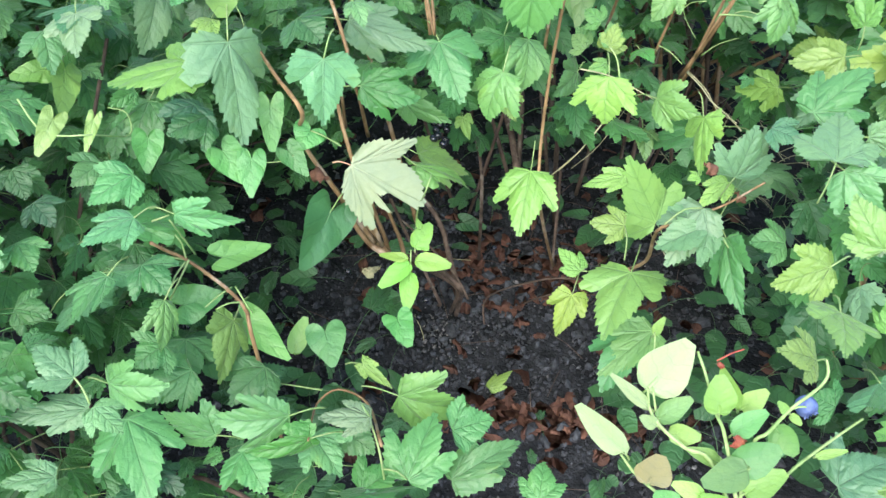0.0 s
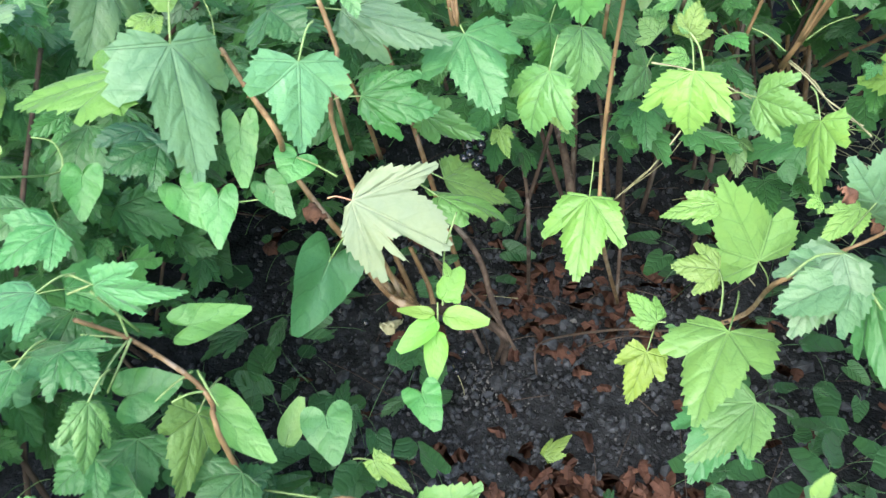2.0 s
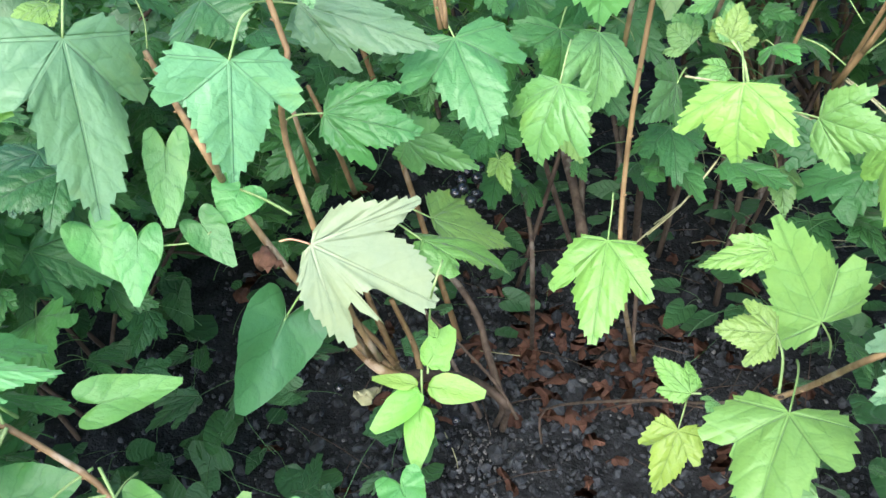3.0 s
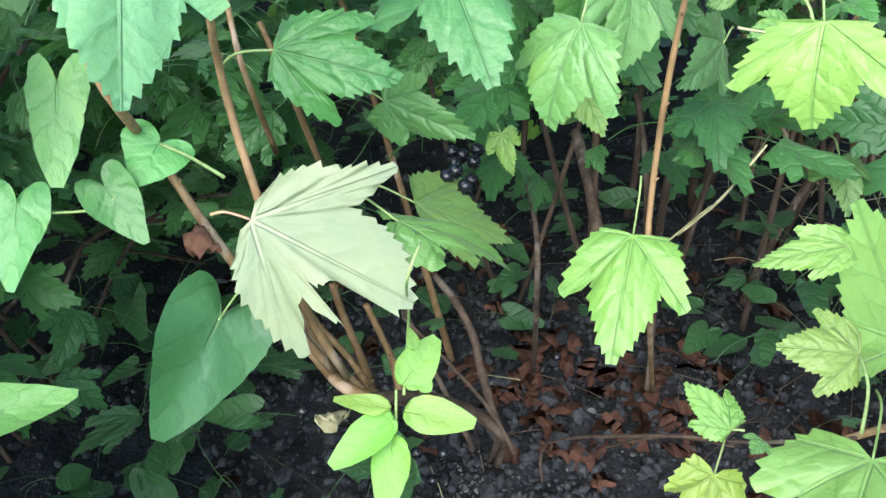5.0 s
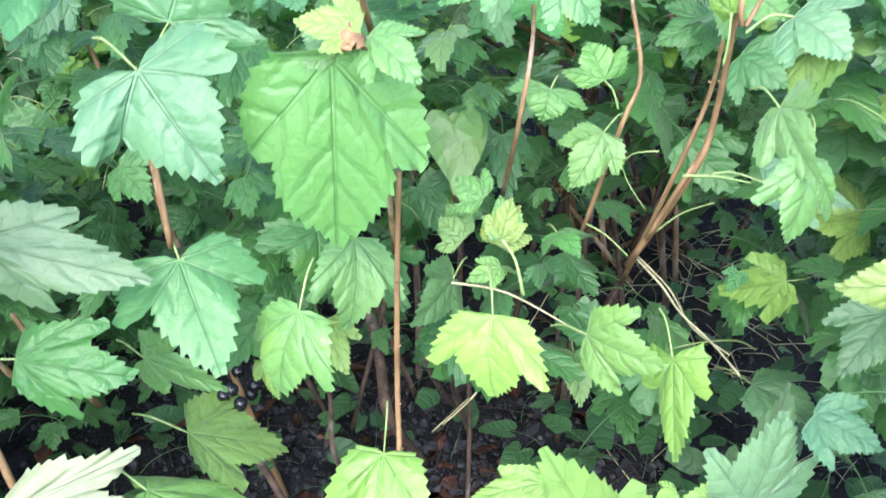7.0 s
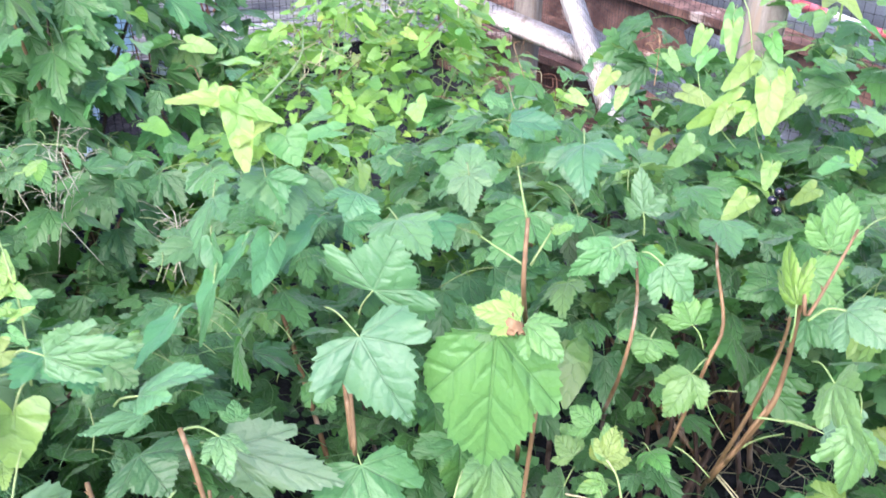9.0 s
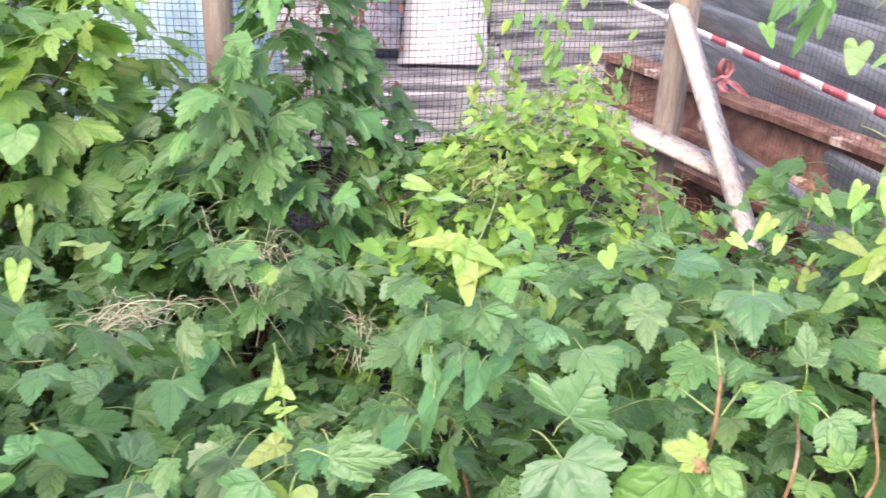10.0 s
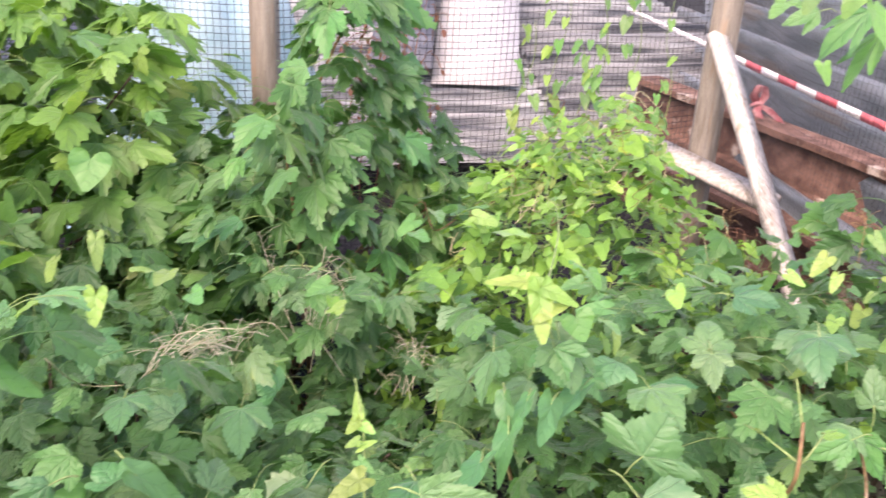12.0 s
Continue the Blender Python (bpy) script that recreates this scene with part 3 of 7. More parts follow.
chips(80, (0.09, 1.07), (0.09, 0.05), 1)
chips(62, (0.16, 0.77), (0.08, 0.035), 2)
chips(26, (-0.02, 0.9), (0.14, 0.10), 3)
chips(24, (0.33, 0.95), (0.10, 0.10), 4)
chips(40, (0.1, 1.25), (0.25, 0.10), 5)

# ---- fence: posts, brace, netting ----
def post(name, x, y, size, top, label, lean=0.0):
    bm = plank((x, y, -0.05), (x + lean, y, top), size, size, (0, 1, 0), size * 0.12)
    return alone(name, bm, M_WOOD, label, "fence post", "fence posts")


post("fence_post", -1.01, 2.3, 0.062, 1.45, "square pale timber fence post behind the bushes")
post("fence_post", 0.17, 3.05, 0.085, 1.5, "stout pale timber fence post with a brace against it")
post("fence_post", 0.51, 1.85, 0.064, 1.5, "weathered pale timber post at the bushes' edge")
post("fence_post", -2.25, 1.95, 0.062, 1.45, "square pale timber fence post behind the bushes")
alone("brace", plank((0.15, 2.99, 0.80), (0.53, 2.36, -0.03), 0.088, 0.03, (0.6, -0.3, 0.5), 0.004), M_WHITE,
      "whitewashed slanting timber brace leaning on a post", "brace")
alone("board", plank((-0.13, 3.15, 0.45), (0.36, 2.75, 0.37), 0.10, 0.025, (0.3, -0.4, 1), 0.003), M_WHITE, "grubby white board lying at the fence's foot", "board")


def netting(a, b, low, high, cell=0.018, thick=0.0008):
    """Square plastic netting hung between two posts."""
    a, b = Vector(a), Vector(b)
    long = (b - a).length
    d = (b - a) / long
    side = Vector((-d.y, d.x, 0))
    r = random.Random(9)
    verts, faces = [], []

    def strand(pts):
        k = len(verts)
        for p in pts:
            verts.extend([p + side * thick, p + Vector((0, 0, thick)) + d * thick, p - side * thick, p - Vector((0, 0, thick)) - d * thick])
        for i in range(len(pts) - 1):
            for j in range(4):
                q = k + 4 * i
                faces.append((q + j, q + (j + 1) % 4, q + 4 + (j + 1) % 4, q + 4 + j))

    def sag(s, z):
        return side * 0.02 * math.sin(3.1 * s / long * 2 + z * 2) + Vector((0, 0, 0.006 * math.sin(s * 9)))

    for i in range(int(long / cell) + 1):
        s = i * cell
        strand([a + d * s + Vector((0, 0, z)) + sag(s, z) for z in np.linspace(low, high, 8)])
    for i in range(int((high - low) / cell) + 1):
        z = low + i * cell
        strand([a + d * s + Vector((0, 0, z)) + sag(s, z) for s in np.linspace(0, long, 16)])
    base = (a + b) / 2
    me = bpy.data.meshes.new("netting")
    me.from_pydata([tuple(v - base) for v in verts], [], faces)
    me.materials.append(M_NET)
    ob = new("netting", me)
    ob.location = base
    return tagged(ob, "black square-meshed plastic netting stretched between posts", "netting")


netting((-1.0, 2.27, 0), (0.13, 3.02, 0), 0.02, 1.35)
netting((-2.25, 1.92, 0), (-1.02, 2.27, 0), 0.02, 1.35)
netting((0.2, 3.02, 0), (0.5, 1.91, 0), 0.02, 1.35, thick=0.0004)
netting((0.52, 1.8, 0), (1.3, 0.9, 0), 0.02, 1.2, thick=0.0004)


# ---- the heap behind the fence ----
def corrugated(name, origin, along, across, pitch, depth, mat, label, rows=14, category="corrugated sheet"):
    """A wavy sheet: its ridges run along, the waves follow across."""
    u, v = Vector(along), Vector(across)
    x = u.normalized()
    v = v - x * v.dot(x)
    y = v.normalized()
    long, wide = u.length, v.length
    count = int(wide / pitch * 8)
    bm = bmesh.new()
    lines = []
    for i in range(rows + 1):
        lines.append([bm.verts.new((long * i / rows, wide * j / count, depth * math.sin(2 * math.pi * wide * j / count / pitch) + 0.012 * noise.noise(Vector((long * i / rows, wide * j / count, pitch)) * 2))) for j in range(count + 1)])
    for a, b in zip(lines, lines[1:]):
        for j in range(count):
            bm.faces.new((a[j], a[j + 1], b[j + 1], b[j]))
    bmesh.ops.solidify(bm, geom=bm.faces[:], thickness=0.002)
    ob = new(name, mesh_of(name, bm, mat))
    m = Matrix.Identity(4)
    for k, c in enumerate((x, y, x.cross(y))):
        m.col[k][:3] = c
    m.col[3][:3] = origin
    ob.matrix_basis = m
    return tagged(ob, label, category)


corrugated("corrugated_iron", (-0.30, 5.24, 0.22), (1.25, -3.45, 0.0), (1.13, 0.42, 0.73), 0.18, 0.085, M_ZINC, "weathered slate-grey corrugated iron sheet on the heap", 20)
corrugated("corrugated_iron", (0.75, 5.85, 0.88), (1.25, -3.45, 0.0), (0.95, 0.34, 0.2), 0.18, 0.085, M_ZINC, "weathered slate-grey corrugated iron sheet on the heap", 20)
corrugated("plastic_sheet", (-1.75, 2.95, 0.16), (1.95, 0.82, 0.02), (-0.45, 1.0, 0.33), 0.10, 0.024, M_CLEAR, "streaked translucent corrugated plastic sheet on the heap", 16)
corrugated("plastic_sheet", (-2.15, 3.75, 0.46), (2.46, 1.0, 0.02), (-0.6, 1.5, 0.25), 0.10, 0.024, M_CLEAR, "streaked translucent corrugated plastic sheet on the heap", 16)
corrugated("plastic_sheet", (-2.9, 5.1, 0.70), (3.1, 1.2, 0.02), (-0.6, 1.7, 0.10), 0.10, 0.024, M_CLEAR, "streaked translucent corrugated plastic sheet on the heap", 16)
corrugated("plastic_sheet", (-0.35, 3.75, 0.24), (0.95, 0.40, 0.02), (-0.25, 0.9, 0.3), 0.10, 0.024, M_CLEAR, "short streaked plastic sheet behind the rusty beam", 10)


def channel(a, b, high, deep):
    """A rusty steel channel lying on its side."""
    a, b = Vector(a), Vector(b)
    d = (b - a).normalized()
    side = d.cross(Vector((0, 0, 1))).normalized()
    shape = [(-0.5, -0.5), (0.5, -0.5), (0.5, -0.38), (-0.3, -0.34), (-0.3, 0.34), (0.5, 0.38), (0.5, 0.5), (-0.5, 0.5)]
    bm = bmesh.new()
    rings = []
    for i in range(15):
        p = a.lerp(b, i / 14)
        rings.append([bm.verts.new(p + side * s * deep + Vector((0, 0, z * high + 0.004 * noise.noise(p * 9 + Vector((s, z, 0)))))) for s, z in shape])
    k = len(shape)
    for u, v in zip(rings, rings[1:]):
        for j in range(k):
            bm.faces.new((u[j], u[(j + 1) % k], v[(j + 1) % k], v[j]))
    bm.faces.new(rings[0][::-1])
    bm.faces.new(rings[-1])
    bmesh.ops.recalc_face_normals(bm, faces=bm.faces)
    return bm


alone("rusty_beam", channel((-0.02, 4.0, 0.36), (1.15, 2.35, 0.36), 0.2, 0.12), M_RUST, "rusty red-brown steel beam lying behind the fence", "beam", flat=True)
alone("rusty_beam", channel((-0.1, 3.75, 0.13), (1.15, 2.15, 0.13), 0.2, 0.12), M_RUST, "rusty red-brown steel beam under another", "beam", flat=True)
alone("rusty_plate", plank((-0.05, 4.02, 0.27), (1.13, 2.36, 0.27), 0.36, 0.012, (1.66, 1.18, 0), 0.003), M_RUST, "rust-eaten steel plate standing between two beams", "plate")
alone("white_panel", plank((-0.745, 3.9, 0.37), (-1.0, 5.3, 0.89), 0.39, 0.012, (0, -0.2, 1), 0.004), M_FOAM, "bright white flat panel lying on the heap", "panel")
alone("grey_sheet", plank((-1.06, 3.8, 0.43), (-1.38, 5.2, 0.93), 0.28, 0.012, (0, -0.2, 1), 0.003, bend=0.03), M_GREYTARP, "dark grey sheet folded over the heap", "sheet")


def drape(cx, cy, wx, wy, high, seed):
    """A sheet thrown over a heap, with folds."""
    bm = bmesh.new()
    n = 26
    g = []
    for j in range(n + 1):
        row = []
        for i in range(n + 1):
            x, y = (i / n - 0.5) * 2, (j / n - 0.5) * 2
            far = 1 + 0.22 * noise.noise(Vector((x * 1.7 + seed, y * 1.7, 4)))
            r = (abs(x) ** 3 + abs(y) ** 3) ** (1 / 3) * far
            z = high * (1 - max(0, r - 0.55) * 2.2 + 0.25 * noise.noise(Vector((x * 1.3, y * 1.3, seed))))
            p = Vector((cx + x * wx * far, cy + y * wy * far, 0))
            z += 0.06 * noise.noise(p * 3 + Vector((seed, 0, 0))) + 0.03 * noise.noise(p * 8) + 0.03 * math.sin(x * 14 + y * 6)
            row.append(bm.verts.new((p.x, p.y, max(0.012, z))))
        g.append(row)
    for a, b in zip(g, g[1:]):
        for i in range(n):
            bm.faces.new((a[i], a[i + 1], b[i + 1], b[i]))
    return bm


alone("tarpaulin", drape(-1.62, 3.15, 0.45, 0.5, 0.8, 2), M_TARP, "pale blue tarpaulin draped over a heap behind netting", "tarpaulin")
alone("tarpaulin", drape(-3.2, 3.4, 0.8, 1.0, 0.8, 5), M_GREYTARP, "dark grey sheet draped over a heap", "tarpaulin")

alone("board", plank((-2.54, 2.78, -0.02), (-2.54, 2.74, 0.345), 0.17, 0.02, (0, 1, 0), 0.003), M_WHITE, "grubby white board standing against the heap", "board")
alone("board", plank((-2.47, 2.62, -0.02), (-2.46, 2.6, 0.62), 0.12, 0.03, (0, 1, 0), 0.003), M_BOARD, "reddish-brown board standing against the heap", "board")

# barrier tape in red and white lengths, knotted over the beam
tape = thing("barrier_tape", "red and white striped barrier tape strung over the heap", "barrier tape", (0.3, 3.75, 0.6))
ta, tb = Vector((-0.15, 5.05, 0.60)), Vector((1.0, 1.9, 0.60))
steps = 26
for i in range(steps):
    p, q = ta.lerp(tb, i / steps), ta.lerp(tb, (i + 1) / steps)
    red = i % 2 and i > 9
    part("red_stripe" if red else "white_stripe", plank(p, q, 0.003, 0.026, (0, 0, 1), 0.0008), M_TAPER if red else M_TAPEW, tape)

# ---- plants ----
main_bush = thing("blackcurrant_bush", "leafy blackcurrant bush with reddish canes from dark soil", "shrub", (0.0, 0.97, 0.0), "currant bushes")
left_bush = thing("blackcurrant_bush", "low blackcurrant bush with blue-green lobed leaves beside the clearing", "shrub", (-0.45, 0.6, 0.0), "currant bushes")
right_bush = thing("blackcurrant_bush", "blackcurrant bush with lime and blue-green leaves beside a blueberry", "shrub", (0.62, 0.75, 0.0), "currant bushes")
back_bush = thing("blackcurrant_bush", "dense dark green blackcurrant bush before the tall shrubs", "shrub", (-0.6, 1.0, 0.0), "currant bushes")
far_bush = thing("blackcurrant_bush", "spreading blackcurrant bush near the fence", "shrub", (0.3, 1.5, 0.0), "currant bushes")
tall_bush = thing("guelder_rose", "tall dark green lobed-leaved shrub against the netting", "shrub", (-0.85, 1.75, 0.0))
pale_bush = thing("guelder_rose", "yellow-green tall shrub with large lobed leaves", "shrub", (-1.45, 1.85, 0.0))
bindweed = thing("bindweed", "bindweed twining through currants with smooth heart-shaped leaves", "climber", (-0.3, 0.8, 0.0), "bindweed")
bind_mass = thing("bindweed", "thick mound of lime-green bindweed climbing the netting", "climber", (-0.2, 1.8, 0.0), "bindweed")
bind_left = thing("bindweed", "tall tangle of fresh green bindweed over a shrub", "climber", (-1.25, 1.15, 0.0), "bindweed")
bind_right = thing("bindweed", "yellow-green bindweed twining over currant leaves", "climber", (0.4, 1.35, 0.0), "bindweed")
hanging = thing("bindweed", "fresh green climber hanging over the fence post", "climber", (0.62, 1.75, 0.0), "bindweed")
sprig = thing("bindweed_sprig", "bright lime young climbing shoot hanging over soil", "shoot", (-0.03, 0.77, 0.0))
blueberry = thing("blueberry_branch", "pale green blueberry branch with one ripe berry", "shrub", (0.22, 0.34, 0.0))

spread(left_bush, "low", "teal", (-0.241, 0.742, 0.660), (-0.229, 0.693, 0.576), (-0.065, -0.073, 0.033))
spread(left_bush, "low", "teal", (-0.148, 0.726, 0.656), (-0.159, 0.692, 0.605), (-0.062, -0.050, 0.018))
spread(left_bush, "low", "teal", (-0.354, 0.895, 0.633), (-0.378, 0.845, 0.578), (-0.064, -0.040, 0.042))
spread(main_bush, "low", "lime", (0.187, 0.705, 0.403), (0.144, 0.633, 0.369), (-0.089, 0.039, -0.034))
spread(main_bush, "low", "sun", (0.142, 0.775, 0.284), (0.122, 0.749, 0.234), (-0.052, 0.010, 0.009))
spread(main_bush, "currant", "teal", (0.277, 0.731, 0.528), (0.297, 0.753, 0.578), (0.070, 0.012, -0.009))
spread(right_bush, "currant", "teal", (0.302, 0.607, 0.652), (0.319, 0.667, 0.664), (0.071, -0.022, 0.003))
spread(right_bush, "currant", "blue", (0.313, 0.608, 0.642), (0.355, 0.584, 0.624), (-0.047, 0.008, -0.032))
spread(right_bush, "currant", "blue", (0.431, 1.016, 0.306), (0.489, 0.978, 0.290), (-0.044, -0.055, -0.020))
spread(right_bush, "currant", "lime", (0.264, 0.488, 0.646), (0.221, 0.477, 0.633), (-0.019, 0.022, 0.043))
spread(right_bush, "currant", "lime", (0.281, 0.467, 0.686), (0.252, 0.494, 0.704), (0.034, -0.012, 0.026))
spread(right_bush, "low", "lime", (0.258, 0.443, 0.645), (0.241, 0.398, 0.648), (-0.052, 0.013, 0.012))
spread(right_bush, "low", "blue", (0.312, 0.435, 0.574), (0.307, 0.388, 0.595), (-0.050, -0.018, -0.034))
spread(right_bush, "currant", "yellow", (0.271, 0.458, 0.570), (0.233, 0.450, 0.586), (0.005, 0.048, 0.013))
spread(left_bush, "low", "fade", (-0.276, 0.721, 0.648), (-0.352, 0.706, 0.620), (-0.004, 0.073, 0.019))
spread(left_bush, "low", "teal", (-0.411, 0.806, 0.646), (-0.393, 0.761, 0.623), (-0.066, -0.002, -0.017))
spread(left_bush, "currant", "blue", (-0.269, 0.588, 0.578), (-0.207, 0.580, 0.573), (0.003, -0.014, -0.039))
spread(left_bush, "currant", "blue", (-0.302, 0.578, 0.581), (-0.333, 0.538, 0.580), (-0.038, 0.037, 0.006))
spread(left_bush, "high", "mid", (-0.339, 0.567, 0.515), (-0.365, 0.528, 0.495), (-0.044, 0.030, -0.005))
spread(left_bush, "low", "lime", (-0.241, 0.596, 0.422), (-0.259, 0.534, 0.403), (-0.029, -0.026, 0.050))
spread(left_bush, "high", "fresh", (-0.282, 0.547, 0.507), (-0.296, 0.510, 0.482), (-0.024, -0.027, 0.017))
spread(left_bush, "currant", "blue", (-0.316, 0.470, 0.483), (-0.261, 0.466, 0.485), (0.007, -0.019, -0.051))
spread(left_bush, "low", "lime", (-0.112, 0.607, 0.343), (-0.070, 0.610, 0.350), (-0.022, -0.003, -0.008))
spread(left_bush, "currant", "fresh", (-0.067, 0.537, 0.385), (0.005, 0.542, 0.367), (-0.017, -0.027, -0.071))
spread(main_bush, "currant", "leaflime", (0.078, 0.856, 0.421), (0.060, 0.794, 0.368), (-0.083, 0.014, -0.007), (0.081, 0.878, 0.452))
spread(main_bush, "high", "leafy", (-0.125, 0.815, 0.566), (-0.062, 0.831, 0.564), (-0.028, -0.026, -0.048))
spread(main_bush, "low", "leafy", (-0.041, 0.872, 0.590), (-0.004, 0.822, 0.548), (-0.093, -0.023, -0.007))
spread(main_bush, "low", "mid", (0.130, 0.939, 0.514), (0.103, 0.903, 0.494), (-0.018, 0.009, 0.055))
spread(main_bush, "high", "yellow", (0.145, 0.826, 0.583), (0.146, 0.805, 0.535), (-0.073, 0.039, -0.018))
spread(main_bush, "currant", "yellow", (0.210, 0.853, 0.539), (0.255, 0.823, 0.546), (-0.014, -0.016, -0.059))
spread(main_bush, "low", "lime", (0.224, 0.778, 0.415), (0.170, 0.800, 0.492), (0.081, 0.021, 0.033))
spread(main_bush, "currant", "lime", (-0.064, 0.875, 0.426), (0.008, 0.883, 0.388), (0.032, -0.085, -0.007))
spread(main_bush, "low", "olive", (-0.062, 0.786, 0.481), (0.003, 0.774, 0.447), (0.019, -0.043, 0.000))
spread(main_bush, "low", "lime", (-0.009, 0.912, 0.458), (0.004, 0.898, 0.436), (-0.024, 0.006, -0.011))
spread(main_bush, "low", "mid", (-0.080, 0.876, 0.502), (-0.026, 0.855, 0.485), (-0.009, -0.015, -0.049))
spread(main_bush, "high", "fresh", (0.031, 0.848, 0.569), (0.019, 0.833, 0.515), (-0.057, 0.045, -0.000))
spread(main_bush, "high", "fresh", (0.062, 0.915, 0.571), (0.045, 0.878, 0.525), (-0.053, -0.044, 0.016))
spread(main_bush, "low", "mid", (0.035, 0.936, 0.563), (0.021, 0.910, 0.526), (-0.070, -0.045, 0.019))
spread(main_bush, "currant", "teal", (-0.137, 0.840, 0.631), (-0.046, 0.855, 0.617), (-0.030, -0.025, -0.048))
spread(right_bush, "low", "teal", (0.303, 0.776, 0.475), (0.323, 0.821, 0.530), (0.075, 0.013, -0.051))
spread(main_bush, "low", "lime", (0.271, 0.855, 0.513), (0.273, 0.812, 0.461), (-0.035, 0.037, -0.034))
spread(main_bush, "low", "blue", (-0.038, 0.936, 0.713), (-0.009, 0.951, 0.749), (0.104, -0.003, -0.020))
spread(main_bush, "low", "blue", (-0.039, 0.868, 0.717), (0.013, 0.851, 0.675), (-0.092, -0.007, -0.033))
spread(far_bush, "low", "slate", (0.139, 1.134, 0.763), (0.135, 1.078, 0.733), (-0.068, 0.009, -0.027))
spread(main_bush, "currant", "blue", (-0.130, 1.020, 0.774), (-0.114, 0.976, 0.741), (-0.055, -0.062, 0.030))
spread(main_bush, "currant", "fresh", (0.242, 1.003, 0.598), (0.209, 0.989, 0.568), (-0.051, -0.001, 0.014))
spread(back_bush, "heart", "fresh", (-0.598, 0.680, 0.759), (-0.587, 0.636, 0.700), (-0.017, -0.064, 0.006))
spread(back_bush, "heart", "jade", (-0.492, 0.826, 0.672), (-0.447, 0.833, 0.628), (0.016, -0.026, -0.011))
spread(back_bush, "currant", "slate", (-0.267, 0.771, 0.726), (-0.301, 0.757, 0.696), (-0.051, 0.001, 0.018))
spread(main_bush, "currant", "slate", (-0.200, 1.060, 0.725), (-0.185, 1.005, 0.695), (-0.046, 0.033, -0.022))
spread(main_bush, "low", "slate", (-0.133, 1.000, 0.776), (-0.118, 0.983, 0.744), (-0.061, 0.011, -0.027))
spread(back_bush, "low", "slate", (-0.532, 0.877, 0.717), (-0.512, 0.829, 0.711), (-0.052, -0.028, -0.012))
spread(back_bush, "low", "slate", (-0.482, 1.020, 0.621), (-0.455, 0.949, 0.607), (-0.067, -0.034, -0.006))
spread(left_bush, "currant", "slate", (-0.417, 0.840, 0.637), (-0.412, 0.780, 0.637), (-0.079, 0.002, -0.003))
spread(main_bush, "pale", "pale", (-0.133, 0.758, 0.501), (-0.052, 0.757, 0.452), (-0.054, -0.061, -0.083), (-0.153, 0.757, 0.504), label="pale currant leaf showing its underside, margin eaten", red=True)
spread(bindweed, "heart", "sea", (-0.159, 0.748, 0.437), (-0.200, 0.701, 0.389), (-0.048, -0.017, 0.036))
spread(main_bush, "currant", "teal", (0.328, 0.915, 0.612), (0.385, 0.901, 0.598), (-0.014, -0.057, -0.019))
spread(right_bush, "currant", "lime", (0.361, 0.775, 0.651), (0.314, 0.789, 0.637), (-0.012, 0.020, 0.040))
spread(main_bush, "currant", "fresh", (0.376, 0.790, 0.677), (0.373, 0.819, 0.709), (0.021, -0.027, 0.019))
spread(right_bush, "currant", "teal", (0.413, 0.716, 0.687), (0.367, 0.708, 0.666), (-0.021, 0.012, 0.032))
spread(right_bush, "currant", "teal", (0.339, 0.639, 0.655), (0.378, 0.633, 0.661), (0.003, -0.013, -0.036))
spread(main_bush, "low", "fresh", (0.231, 0.949, 0.423), (0.232, 0.915, 0.397), (-0.046, -0.005, -0.002))
spread(right_bush, "high", "lime", (0.297, 0.436, 0.632), (0.293, 0.455, 0.649), (0.019, -0.019, 0.016))
spread(right_bush, "high", "teal", (0.320, 0.422, 0.633), (0.309, 0.423, 0.602), (0.011, 0.037, 0.018))
spread(right_bush, "currant", "mid", (0.251, 0.644, 0.522), (0.277, 0.579, 0.490), (-0.028, 0.024, -0.034))
spread(bindweed, "arrow", "lime", (-0.249, 0.781, 0.704), (-0.251, 0.767, 0.666), (-0.046, -0.006, 0.004))
spread(main_bush, "currant", "lime", (-0.265, 0.780, 0.661), (-0.273, 0.755, 0.648), (-0.030, 0.012, 0.001))
spread(bindweed, "arrow", "lime", (-0.439, 0.799, 0.579), (-0.410, 0.751, 0.553), (-0.025, -0.004, 0.029))
spread(left_bush, "currant", "mid", (-0.228, 0.457, 0.427), (-0.274, 0.458, 0.454), (0.028, 0.020, 0.041))
spread(left_bush, "high", "blue", (-0.162, 0.469, 0.445), (-0.228, 0.454, 0.450), (0.005, 0.021, 0.053))
spread(left_bush, "low", "vivid", (-0.141, 0.452, 0.436), (-0.199, 0.445, 0.437), (-0.010, 0.011, 0.034))
spread(main_bush, "currant", "blue", (-0.209, 0.767, 0.764), (-0.152, 0.766, 0.760), (0.012, -0.012, -0.035))
spread(main_bush, "low", "blue", (-0.178, 0.810, 0.685), (-0.206, 0.778, 0.683), (-0.001, 0.011, 0.022))
spread(main_bush, "low", "blue", (-0.031, 1.057, 0.713), (0.008, 1.002, 0.703), (-0.063, -0.027, -0.009))
spread(main_bush, "low", "blue", (0.031, 1.112, 0.735), (0.038, 1.072, 0.711), (-0.045, 0.005, -0.011))
spread(main_bush, "low", "blue", (0.031, 1.144, 0.724), (0.032, 1.190, 0.735), (0.063, -0.000, 0.003))
spread(far_bush, "currant", "slate", (0.076, 1.318, 0.713), (0.133, 1.313, 0.708), (-0.007, -0.060, -0.019))
spread(main_bush, "currant", "blue", (0.157, 1.012, 0.719), (0.118, 1.007, 0.697), (-0.026, 0.013, 0.030))
